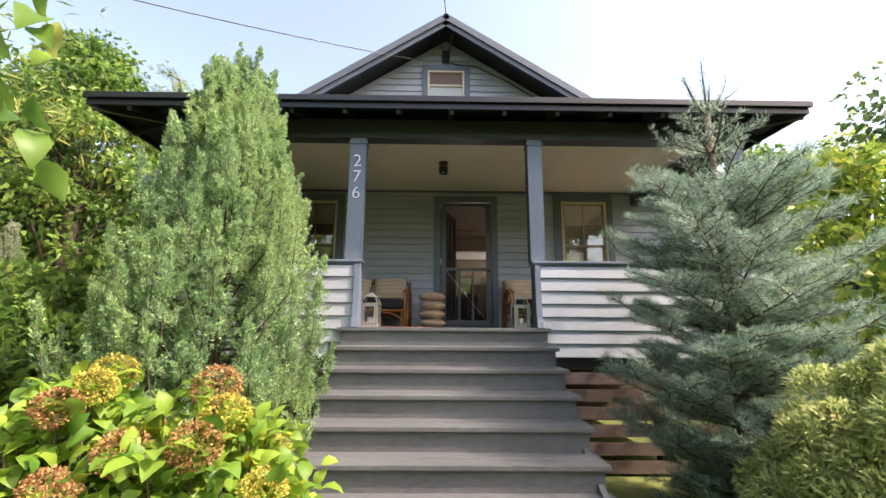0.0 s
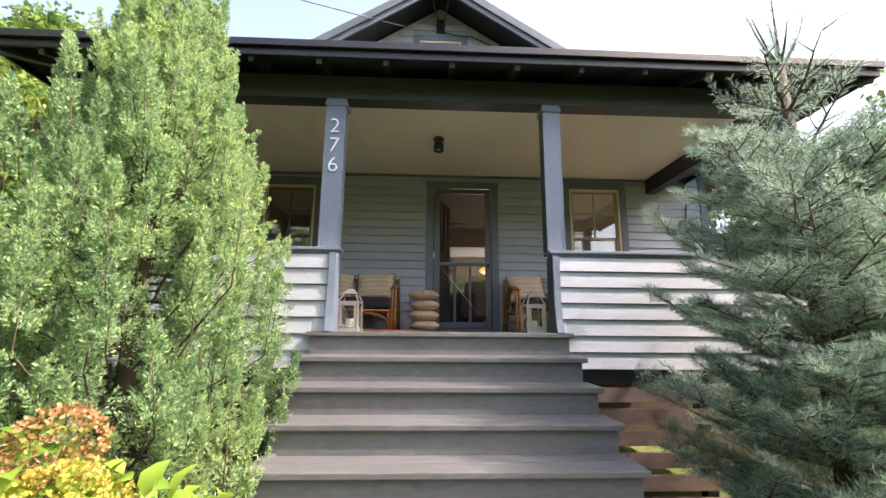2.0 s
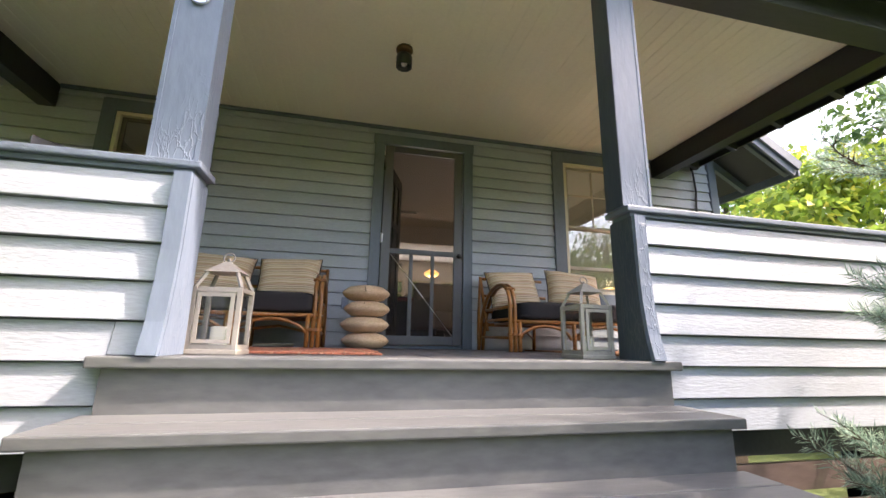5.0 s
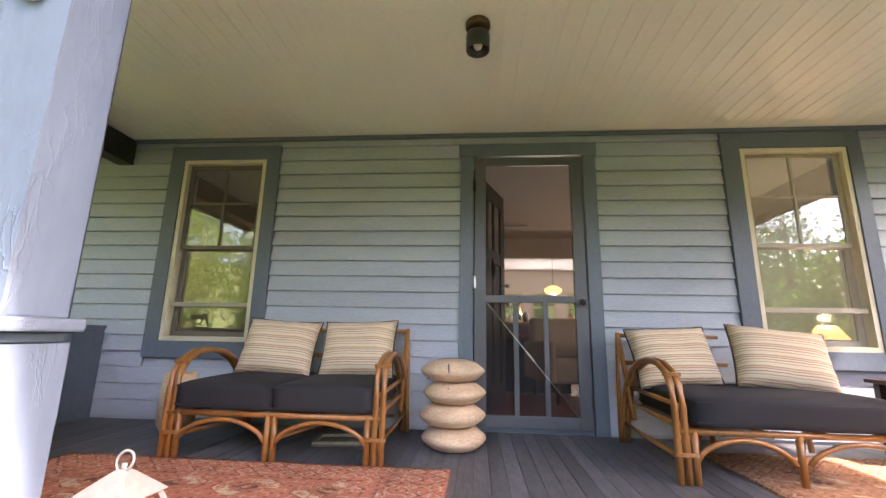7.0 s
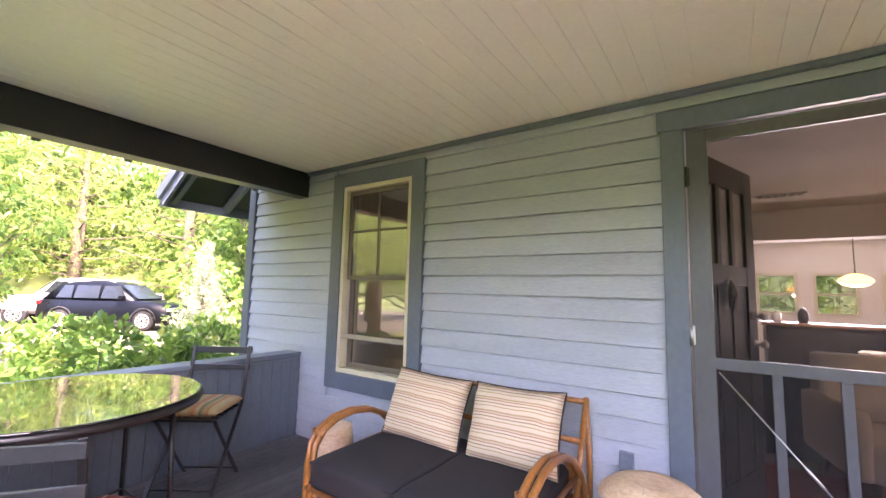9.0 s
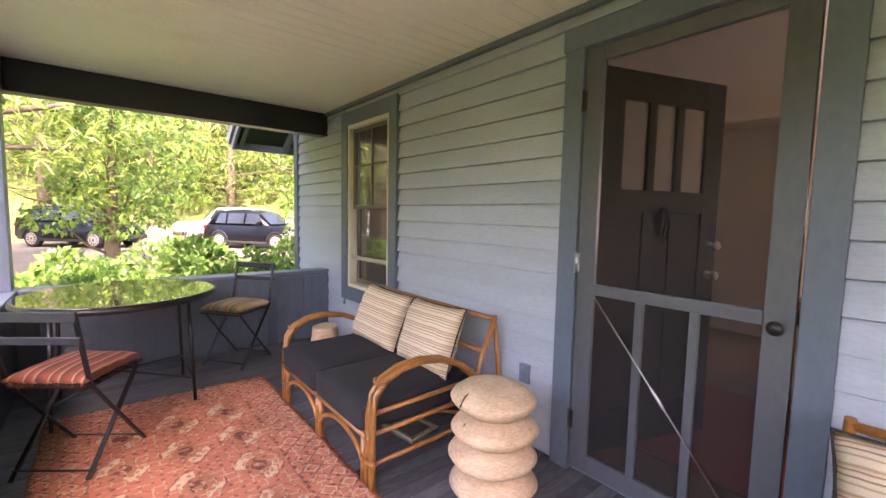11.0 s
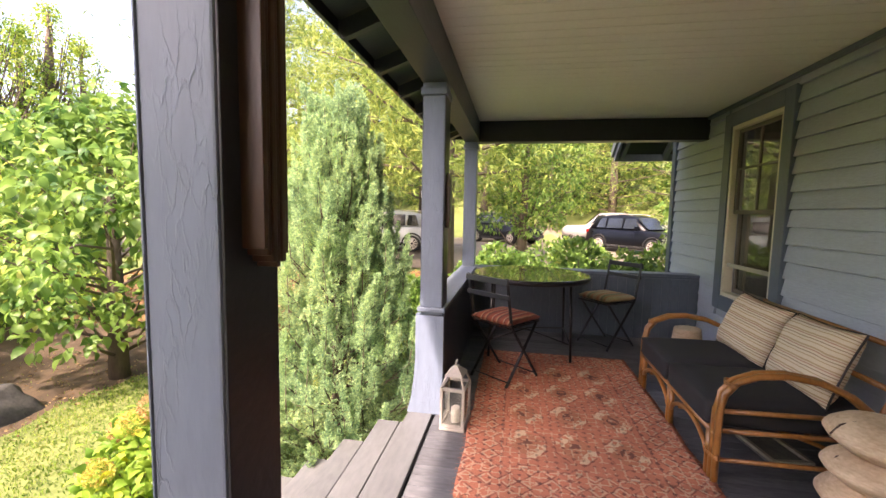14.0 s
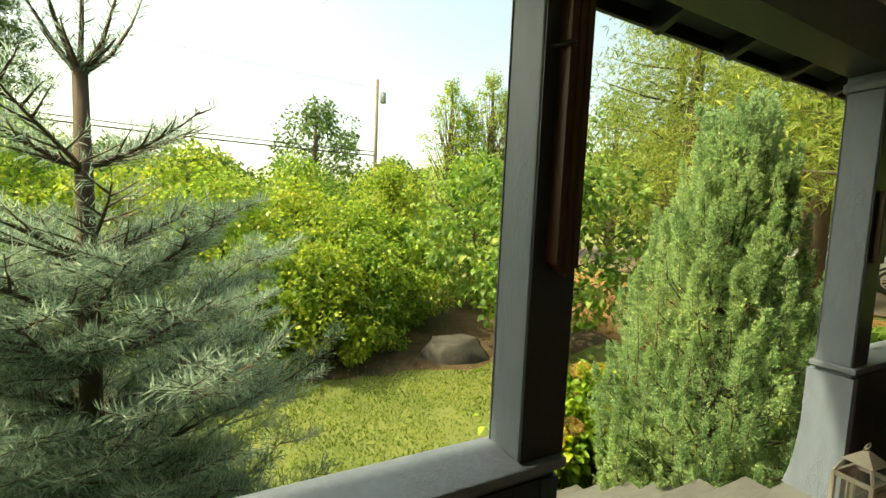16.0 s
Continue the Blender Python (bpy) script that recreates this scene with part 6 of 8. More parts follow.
# juniper by the steps: flame-shaped plumes
def juniper(x, y, h, r):
    j = thing("juniper", "tall dense blue-green juniper beside the front steps", "shrub", "", pose(x, y, G - 0.02))
    bm = bmesh.new()
    tube(bm, [(0, 0, 0), (0.02, 0, h * 0.4), (0, 0.02, h * 0.85)], [0.06, 0.045, 0.012], 8)
    part("trunk", bm, BARK, j)
    bm = bmesh.new()
    bases, ways, sizes = [], [], []

    def reach(u):
        """Half width of the crown at a share u of its height."""
        return r * (0.78 + 0.30 * math.sin(min(u * 2.2 + 0.5, 2.6))) * max(1 - max(u - 0.22, 0) / 0.82, 0.04) ** 1.02

    # leaders: upright spires of many sprigs, between which the shade shows
    leaders = 190
    for k in range(leaders):
        u = 0.02 + 0.84 * (k + rng.random()) / leaders
        inner = k % 3 == 0
        a = k * 2.399963 + rng.uniform(-0.35, 0.35)
        out = np.array([math.cos(a), math.sin(a), 0])
        ln = rng.uniform(0.45, 0.95) * (1 - 0.30 * u)
        rr = reach(u) * (rng.uniform(0.30, 0.55) if inner else rng.uniform(0.72, 1.0))
        root = out * rr * 0.55 + np.array([0, 0, max(h * u - ln * 0.30, 0.02)])
        bend = out * rr + np.array([0, 0, h * u + ln * 0.12])
        tip = out * (rr * 1.0 + 0.04) + np.array([0, 0, min(h * u + ln * 0.95, h * rng.uniform(0.95, 1.01))]) + rng.normal(size=3) * np.array([0.035, 0.035, 0])
        tube(bm, [tuple(root * np.array([0.2, 0.2, 1])), tuple(root), tuple(bend), tuple(tip)], [0.012, 0.009, 0.005, 0.0015], 4)
        m = 42
        s = rng.random(m) ** 0.85
        s[:3] = (0.985, 0.95, 0.90)
        ctr = np.where((s < 0.4)[:, None], root + (bend - root) * (s / 0.4)[:, None], bend + (tip - bend) * ((s - 0.4) / 0.6)[:, None])
        side = unit(rng.normal(size=(m, 3)) * np.array([1, 1, 0.35]))
        fat = 0.17 * (1.0 - s) ** 1.05 + 0.006
        way = unit(side * (1.10 - s)[:, None] * 1.0 + out * 0.15 + np.array([0, 0, 0.78]))
        bases.append(ctr + side * fat[:, None] * rng.uniform(0.1, 0.7, m)[:, None])
        ways.append(way)
        sizes.append(rng.uniform(0.08, 0.16, m) * (1.15 - 0.55 * s))
    # slender pointed shoots that stand proud of the crown
    for k in range(95):
        u = 0.08 + 0.82 * (k + rng.random()) / 95
        a = k * 2.399963 + 1.1 + rng.uniform(-0.3, 0.3)
        out = np.array([math.cos(a), math.sin(a), 0])
        ln = rng.uniform(0.22, 0.42)
        foot = out * reach(u) * rng.uniform(0.90, 1.06) + np.array([0, 0, min(h * u + 0.12, h * 0.9)])
        tip = foot + out * 0.05 + np.array([0, 0, ln])
        tube(bm, [tuple(foot * np.array([0.6, 0.6, 1]) - np.array([0, 0, 0.15])), tuple(foot), tuple(tip)], [0.005, 0.004, 0.001], 4)
        m = 15
        s = np.linspace(0, 0.97, m)
        side = unit(rng.normal(size=(m, 3)) * np.array([1, 1, 0.2]))
        bases.append(foot + (tip - foot) * s[:, None])
        ways.append(unit(side * 0.8 + np.array([0, 0, 0.9])))
        sizes.append((0.085 * (1 - s) + 0.022) * rng.uniform(0.8, 1.2, m))
    b, w, z = np.concatenate(bases), unit(np.concatenate(ways)), np.concatenate(sizes)
    tagged(part("twig", bm, BARK, j), kind="stuff")
    # scale leaves packed round each sprig, which ends in a point
    m = 60
    idx = np.repeat(np.arange(len(b)), m)
    s = np.tile((np.arange(m) + 0.5) / m, len(b))
    rad = unit(rng.normal(size=(len(idx), 3)))
    rad = unit(rad - w[idx] * (rad * w[idx]).sum(1, keepdims=True))
    thick = z[idx] * (0.27 * (1 - s) ** 0.8 + 0.012) * rng.uniform(0.3, 1.0, len(idx))
    bb = b[idx] + w[idx] * (z[idx] * s)[:, None] + rad * thick[:, None]
    ww = unit(w[idx] * 0.9 + rad * (0.95 - 0.55 * s)[:, None] + 0.25 * rng.normal(size=rad.shape))
    zz = rng.uniform(0.014, 0.029, len(idx)) * (1.15 - 0.4 * s)
    tagged(under("foliage", leaf_mesh("foliage", bb, ww, zz, 0.36, L_JUN, 0.10), j), kind="stuff")
    return j


juniper(-1.45, 4.13, 3.84, 0.88)


# blue fir at the other side of the steps
def fir(x, y):
    t = thing("blue_fir", "young blue-green fir tree with long soft needles", "tree", "", pose(x, y, G - 0.02))
    top = 3.28
    bm = bmesh.new()
    tube(bm, [(0, 0, 0), (0.0, 0.01, 1.2), (-0.01, 0, 2.2), (0, 0, top)], [0.06, 0.05, 0.036, 0.024], 9)
    part("trunk", bm, BARK, t)
    bm = bmesh.new()
    twigs = []
    rnd = random.Random(4)

    def grow(p, d, ln, droop, rad, level, dense=False):
        pts = [Vector(p)]
        d = Vector(d).normalized()
        n = 6 if level else 3
        for i in range(n):
            d = (d + Vector((0, 0, droop / n)) + Vector((rnd.uniform(-1, 1), rnd.uniform(-1, 1), rnd.uniform(-1, 1))) * 0.10).normalized()
            pts.append(pts[-1] + d * ln / n)
        tube(bm, pts, [rad * (1 - 0.8 * i / n) for i in range(n + 1)], 4 if level == 2 else 3, level == 2)
        for a, b in list(zip(pts, pts[1:]))[2 if level else 0:]:
            twigs.append((a, b))
            if dense:
                twigs.append((a, b))
        if level:
            for i in range(1, n + 1):
                for s in (-1, 1):
                    if rnd.random() < 0.85:
                        ax = (pts[i] - pts[i - 1]).normalized()
                        sd = ax.cross(Vector((0, 0, 1))).normalized() * s
                        grow(pts[i - 1].lerp(pts[i], rnd.random()), ax * 0.75 + sd * 0.8 + Vector((0, 0, rnd.uniform(-0.15, 0.2))), ln * (0.52 - 0.045 * i) * rnd.uniform(0.75, 1.2), droop * 0.5, rad * 0.45, level - 1)

    zs = [0.06, 0.26, 0.48, 0.72, 0.96, 1.20, 1.44, 1.68, 1.92, 2.14, 2.34, 2.54, 2.90, 3.26]
    rs = [0.66, 0.74, 0.82, 0.87, 0.89, 0.89, 0.88, 0.85, 0.81, 0.76, 0.69, 0.60, 0.50, 0.24]
    ns = [12, 12, 11, 10, 9, 9, 9, 9, 9, 9, 8, 7, 6, 4]
    for k, (z, r, n) in enumerate(zip(zs, rs, ns)):
        for i in range(n):
            a = 2 * math.pi * (i + 0.37 * k) / n + rnd.uniform(-0.25, 0.25)
            rise = 0.14 * min(z, 1.0) + 0.32 * (z / 3.3) + (0.10 if k > 12 else 0)
            lv = 2 if k < 11 else 1
            grow((0, 0, z + rnd.uniform(-0.05, 0.05) * (k < 12)), (math.cos(a), math.sin(a), rise), r * rnd.uniform(0.72, 1.16), 0.30 if k < 13 else 0.7, 0.013, lv if k < 13 else 0)
    for dx, dy, hh in ((-0.10, 0.03, 0.46), (0.0, -0.03, 0.56), (0.06, 0.07, 0.48), (0.17, -0.02, 0.44), (-0.19, -0.05, 0.42)):
        grow((0, 0, top - 0.04), (dx * 3.2, dy * 3.2, 0.5), hh, 0.9, 0.012, 0, True)
    tagged(part("branch", bm, BARK, t), kind="stuff")
    a = np.array([tuple(p) for p, q in twigs])
    c = np.array([tuple(q) for p, q in twigs])
    ln = np.linalg.norm(c - a, axis=1)
    per = np.maximum((ln / 0.0046).astype(int), 5)
    idx = np.repeat(np.arange(len(a)), per)
    u = rng.random(len(idx))[:, None]
    b = a[idx] * (1 - u) + c[idx] * u
    ax = unit(c - a)[idx]
    rad = unit(rng.normal(size=b.shape) + np.array([0, 0, 0.35]))
    rad = unit(rad - ax * (rad * ax).sum(1, keepdims=True))
    w = unit(rad + ax * 0.75 + np.array([0, 0, 0.15]))
    tagged(under("needles", leaf_mesh("needles", b, w, rng.uniform(0.038, 0.066, len(b)), 0.060, L_FIR, 0.03), t), kind="stuff")


fir(2.64, 4.05)


# hydrangea with drying flower heads
def hydrangea(x, y, r, h, heads, seed):
    rnd = random.Random(seed)
    t = thing("hydrangea", "yellowing hydrangea bush with drying tan flower heads", "shrub", "", pose(x, y, G - 0.02))
    bm = bmesh.new()
    tips = []
    for k in range(40):
        a, q = k * 2.4, math.sqrt((k + 0.5) / 40)
        px, py = r * q * math.cos(a), r * q * math.sin(a)
        z = h * (1 - 0.45 * q * q) * rnd.uniform(0.85, 1.05)
        tube(bm, [(px * 0.25, py * 0.25, 0), (px * 0.7, py * 0.7, z * 0.6), (px, py, z)], [0.009, 0.006, 0.004], 5)
        tips.append((px, py, z))
    tagged(part("stems", bm, BARK, t), kind="stuff")
    tp = np.array(tips)
    m = int(1900 * r / 0.6)
    idx = rng.integers(0, len(tp), m)
    low = rng.random(m) ** 2.2
    b = tp[idx] * np.stack([1 - 0.4 * low, 1 - 0.4 * low, 1 - 0.65 * low], 1) + rng.normal(size=(m, 3)) * np.array([0.07, 0.07, 0.03])
    w = unit(b * np.array([1, 1, 0]) + rng.normal(size=b.shape) * 0.5) * 0.8 + np.array([0, 0, 0.22])
    tagged(under("leaves", oval_leaves("leaves", b, w, rng.uniform(0.07, 0.125, m), L_HYD, 0.70), t), kind="stuff")
    for k in range(heads):
        px, py, z = tips[(k * 7 + 3) % len(tips)]
        rr = rnd.uniform(0.085, 0.115)
        p, d = in_ball(1100, (rr, rr, rr * 0.92), 0.72)
        wv = unit(d + 0.6 * rng.normal(size=d.shape))
        me = leaf_mesh("flower_head", p + np.array([px * 1.04, py * 1.04, z + rr * 0.30]), wv, rng.uniform(0.009, 0.016, 1100), 0.95, L_PETAL_Y if k % 3 == 0 else L_PETAL_P, 0.15)
        under("flower_head", me, t, "dry cream flower head" if k % 3 == 0 else "dry tan-pink flower head")


hydrangea(-0.80, 2.87, 0.50, 1.08, 12, 2)
hydrangea(-1.46, 2.94, 0.46, 1.16, 7, 5)


def tuft_bush(name, label, x, y, z, r, h, n, size, ratio, mat, lumps, seed):
    """A lumpy low bush of upright sprays."""
    g = np.random.default_rng(seed)
    t = thing(name, label, "shrub", "", pose(x, y, z))
    bm = bmesh.new()
    bb, ww = [], []
    for k in range(lumps):
        a, q = k * 2.399, math.sqrt((k + 0.5) / lumps)
        c = np.array([r * q * 0.85 * math.cos(a), r * q * 0.85 * math.sin(a), h * (0.30 + 0.58 * (1 - q * q) * g.uniform(0.75, 1.1))])
        lr = r * g.uniform(0.24, 0.40) * (0.55 if lumps > 50 else 1)
        tube(bm, [(0, 0, 0), tuple(c * np.array([0.6, 0.6, 0.6])), tuple(c)], [0.02, 0.012, 0.006], 5)
        d = unit(g.normal(size=(n // lumps, 3)) + np.array([0, 0, 0.35]))
        p = c + d * lr * (0.55 + 0.45 * g.random((len(d), 1)) ** 0.5)
        bb.append(p)
        ww.append(unit(d * 0.8 + 0.55 * g.normal(size=d.shape) + np.array([0, 0, 0.35])))
    part("stems", bm, BARK, t)
    b = np.concatenate(bb)
    b[:, 2] = np.maximum(b[:, 2], 0.01)
    under("foliage", leaf_mesh("foliage", b, np.concatenate(ww), g.uniform(0.7, 1.3, len(b)) * size, ratio, mat, 0.15, 0.15), t)
    return t


tuft_bush("dwarf_cypress", "low tan-green dwarf cypress beside the path", 2.66, 2.95, G - 0.02, 0.76, 1.36, 52000, 0.046, 0.30, L_CYP, 70, 4)


def broad_tree(x, y, z, h, r, n, size, mat, label, seed, low=0.25, lumps=34, ratio=0.62, droop=0.25, name="tree", oval=False):
    """A leafy tree: tapered trunk, limbs to each clump, and thousands of single leaves."""
    g = np.random.default_rng(seed)
    rnd = random.Random(seed)
    t = thing(name, label, "tree", "", pose(x, y, z))
    bm = bmesh.new()
    rt = 0.028 * h
    lean = rnd.uniform(-0.04, 0.04) * h
    spine = [Vector((0, 0, -0.1)), Vector((lean * 0.4, 0, h * 0.3)), Vector((lean, lean * 0.5, h * 0.62)), Vector((lean * 0.7, lean, h * 0.93))]
    tube(bm, spine, [rt * 1.25, rt, rt * 0.6, rt * 0.12], 9)
    bb, ww = [], []
    for k in range(lumps):
        u = (k + rnd.random()) / lumps
        zc = h * (low + (0.97 - low) * u)
        env = math.sin(math.pi * min(max((u * 0.86 + 0.13), 0), 1)) ** 0.7
        a = k * 2.399 + rnd.uniform(-0.4, 0.4)
        q = rnd.uniform(0.35, 1.0) if u < 0.92 else rnd.uniform(0.0, 0.3)
        c = np.array([r * env * q * math.cos(a), r * env * q * math.sin(a), zc])
        lr = r * rnd.uniform(0.20, 0.38) * (0.8 if lumps > 100 else 1)
        s = min(max((zc / h) - 0.12, 0.05), 0.85)
        root = spine[0].lerp(spine[3], s * 0.9)
        tube(bm, [root, (root + Vector(c)) / 2 + Vector((0, 0, -0.03 * h)), Vector(c)], [rt * 0.32 * (1.1 - s), rt * 0.18 * (1.1 - s), rt * 0.05], 5)
        m = int(n / lumps * rnd.uniform(0.6, 1.4))
        d = unit(g.normal(size=(m, 3)))
        bb.append(c + d * lr * np.array([1, 1, 0.62]) * (0.35 + 0.65 * g.random((m, 1)) ** 0.5))
        ww.append(unit(d + 0.8 * g.normal(size=d.shape) + np.array([0, 0, -0.2])))
    part("trunk", bm, BARK, t)
    b = np.concatenate(bb)
    ww = np.concatenate(ww)
    if oval:
        me = oval_leaves("crown", b, ww + np.array([0, 0, -0.5]), g.uniform(0.65, 1.2, len(b)) * size, mat, ratio)
    else:
        me = leaf_mesh("crown", b, ww, g.uniform(0.65, 1.3, len(b)) * size, ratio, mat, 0.12, droop)
    tagged(under("crown", me, t), kind="stuff")
    return t


def pine(x, y, z, h, r, n, seed, label, low=0.3, needle=1.0, mat=None):
    """A white pine: bare lower trunk, level limbs and soft needle fans."""
    g = np.random.default_rng(seed)
    rnd = random.Random(seed)
    t = thing("pine_tree", label, "tree", "", pose(x, y, z))
    bm = bmesh.new()
    rt = 0.26 if h > 9 else 0.10
    tube(bm, [(0, 0, -0.2), (0.03, 0, h * 0.35), (0, 0.05, h * 0.7), (0.02, 0, h)], [rt * 1.15, rt * 0.95, rt * 0.55, 0.03], 11)
    bb, ww = [], []
    limbs = 60 if h < 4 else 42
    for k in range(limbs):
        u = (k + rnd.random()) / limbs
        zz = h * (low + (1 - low) * u)
        ln = r * (1 - u * (0.93 if h < 4 else 0.75)) * rnd.uniform(0.6, 1.1)
        a = k * 2.399 + rnd.uniform(-0.3, 0.3)
        o = Vector((math.cos(a), math.sin(a), 0.12))
        p0, p1, p2 = Vector((0, 0, zz)), Vector((0, 0, zz)) + o * ln * 0.55, Vector((0, 0, zz)) + o * ln + Vector((0, 0, 0.05 * ln))
        tube(bm, [p0, p1, p2], [rt * 0.22, rt * 0.13, 0.012], 6)
        m = n // limbs
        s = g.random(m) ** 0.7 * 0.85 + 0.2
        c = np.array(p0) + (np.array(p2) - np.array(p0)) * s[:, None]
        spread = ln * (0.30 if h > 4 else 0.16)
        off = g.normal(size=(m, 3)) * np.array([spread, spread, 0.10 * ln + 0.05])
        cl = c + off
        bb.append(cl)
        ww.append(unit(np.array(o) * 0.5 + g.normal(size=(m, 3)) * 0.7 + np.array([0, 0, 0.35])))
    part("trunk", bm, BARK, t)
    b, w = np.concatenate(bb), np.concatenate(ww)
    b5, w5 = [], []
    for i in range(4):
        b5.append(b)
        w5.append(unit(w + 0.55 * g.normal(size=w.shape)))
    b5 = np.concatenate(b5)
    under("crown", leaf_mesh("crown", b5, np.concatenate(w5), g.uniform(0.10, 0.20, len(b5)) * needle, 0.115, mat or L_PINE, 0.05, 0.1), t)
    return t


def gz(x, y):
    return ground_z(x, y) - 0.03


def stand(kind, rows):
    for k, row in enumerate(rows):
        kind(*row, k)


pine(8.3, -10.6, gz(8.3, -10.6), 9.4, 2.4, 8000, 14, "dark pine beyond the garden", 0.10, 1.2, L_DEEP)
# small leafy tree before the house, whose long branch reaches over the path
t1 = broad_tree(-3.4, -0.45, gz(-3.4, -0.45), 4.3, 2.2, 5600, 0.165, L_BROAD, "small leafy tree with drooping oval leaves", 11, 0.24, 46, 0.62, 0.45, oval=True)
bm = bmesh.new()
tube(bm, [(0.1, 0.1, 1.6), (0.9, 1.0, 2.2), (1.9, 1.7, 2.35), (2.55, 2.15, 2.25)], [0.03, 0.02, 0.012, 0.005], 6)
lb = part("limb", bm, BARK, t1)
m = 74
q = rng.random(m)
b = np.array([2.32, 2.05, 2.30]) + q[:, None] * np.array([0.36, 0.12, -0.30]) + rng.normal(size=(m, 3)) * np.array([0.09, 0.07, 0.16])
L_NEAR = leaf_material("large_oval_leaf", (0.08, 0.19, 0.035), (0.25, 0.40, 0.075), 0.5, 0.4, (0.42, 0.46, 0.12))
tagged(under("leaf", oval_leaves("leaf", b, rng.normal(size=(m, 3)) * 0.40 + np.array([0.25, 0.1, -0.8]), rng.uniform(0.08, 0.125, m), L_NEAR, 0.60), lb, "large drooping oval leaves"), kind="stuff")

# bushes and trees across the lawn
rows = [(1.75, -1.35, 2.3, 1.05, L_BUSH, 0.085), (0.75, -1.45, 2.1, 1.15, L_YEL, 0.09), (-0.3, -2.2, 2.3, 1.2, L_BUSH, 0.09), (3.0, -1.7, 2.4, 1.2, L_YEL, 0.09), (-1.5, -3.4, 2.6, 1.3, L_BUSH, 0.10), (-0.6, -3.8, 3.0, 1.5, L_BUSH, 0.10), (0.9, -3.6, 3.3, 1.7, L_YEL, 0.10), (2.3, -3.4, 3.4, 1.7, L_BUSH, 0.10), (4.2, -3.0, 3.2, 1.8, L_YEL, 0.11), (-1.9, -5.2, 4.0, 2.0, L_YEL, 0.12), (0.6, -6.2, 4.2, 2.2, L_BUSH, 0.12), (3.2, -6.6, 4.3, 2.3, L_YEL, 0.13), (-4.8, -5.4, 4.6, 2.4, L_BUSH, 0.14), (6.4, -5.0, 4.4, 2.4, L_BUSH, 0.13), (6.6, -1.0, 3.4, 1.8, L_DEEP, 0.12)]
for k, (x, y, h, r, mt, sz) in enumerate(rows):
    broad_tree(x, y, gz(x, y), h, r, 7500, sz, mt, "yellow-green bush at the edge of the lawn" if mt is L_YEL else "dense leafy green bush at the edge of the lawn", 30 + k, 0.06, 40, 0.6, 0.2, "bush")
rows = [(-9.2, -11.5, 9.6, 1.6, L_YEL, 0.13, 0.15), (-10.3, -11.8, 8.7, 1.4, L_BUSH, 0.13, 0.15), (-11.5, -12, 9.9, 1.7, L_YEL, 0.13, 0.15), (-7.5, -12.5, 9.3, 1.6, L_YEL, 0.13, 0.15), (-8.3, -12.2, 8.1, 1.4, L_BUSH, 0.13, 0.15), (-12.8, -12.2, 9.0, 1.6, L_YEL, 0.13, 0.15), (-14.5, -8.5, 8.0, 3.2, L_BROAD, 0.2, 0.2), (-1.5, -15, 4.6, 3.2, L_BROAD, 0.22, 0.1), (4.0, -16, 4.8, 3.5, L_YEL, 0.22, 0.1), (9.5, -14, 5.0, 3.6, L_BROAD, 0.22, 0.1), (-5.5, -37, 13.2, 5.0, L_DEEP, 0.45, 0.1), (4, -46, 8, 6.0, L_DEEP, 0.6, 0.05), (13, -48, 8.5, 7, L_DEEP, 0.6, 0.05), (23, -46, 9, 7, L_BROAD, 0.6, 0.05), (-16, -44, 8, 6, L_DEEP, 0.6, 0.05), (34, -40, 10, 8, L_DEEP, 0.6, 0.05), (-6, -17, 5.4, 3.2, L_YEL, 0.22, 0.1), (13, -7, 7.5, 3.6, L_DEEP, 0.2, 0.15), (19, -18, 9, 6, L_DEEP, 0.35, 0.1)]
for k, (x, y, h, r, mt, sz, lo) in enumerate(rows):
    broad_tree(x, y, gz(x, y), h, r, 6500, sz * 0.8, mt, "tall slim tree beyond the garden" if r < 2.3 else "leafy summer tree beyond the garden", 60 + k, lo, 110 if r < 2.3 else 60, 0.6, 0.2)

# woods to the west and north-west, on the rising ground
rows = []
gl = np.random.default_rng(21)
for x, y in ((-11.5, 18), (-15, 15.5), (-18, 17.5), (-23, 15.5), (-27, 12), (-28, 8.0), (-27.5, 3.5), (-29, -1), (-26, -6), (-22, -11), (-33, 14), (-34, 8), (-34, 2), (-33, -5), (-21, 21), (-28, 19), (-7.5, 17), (-40, 5), (-40, 14), (-30, -12)):
    rows.append((x, y, gl.uniform(7.5, 11), gl.uniform(2.6, 3.8), (L_BROAD, L_YEL, L_DEEP, L_BROAD)[int(gl.integers(0, 4))], 0.24))
for k, (x, y, h, r, mt, sz) in enumerate(rows):
    if k % 3 == 2:
        broad_tree(x, y, gz(x, y), h, r, 7500, 0.21, mt, "leafy woodland tree on the rising ground", 100 + k, 0.08, 60, 0.6, 0.2)
    else:
        pine(x, y, gz(x, y), h + 1.5, r * 1.05, 3300, 100 + k, "tall feathery pine on the rising ground", 0.06, 1.35)
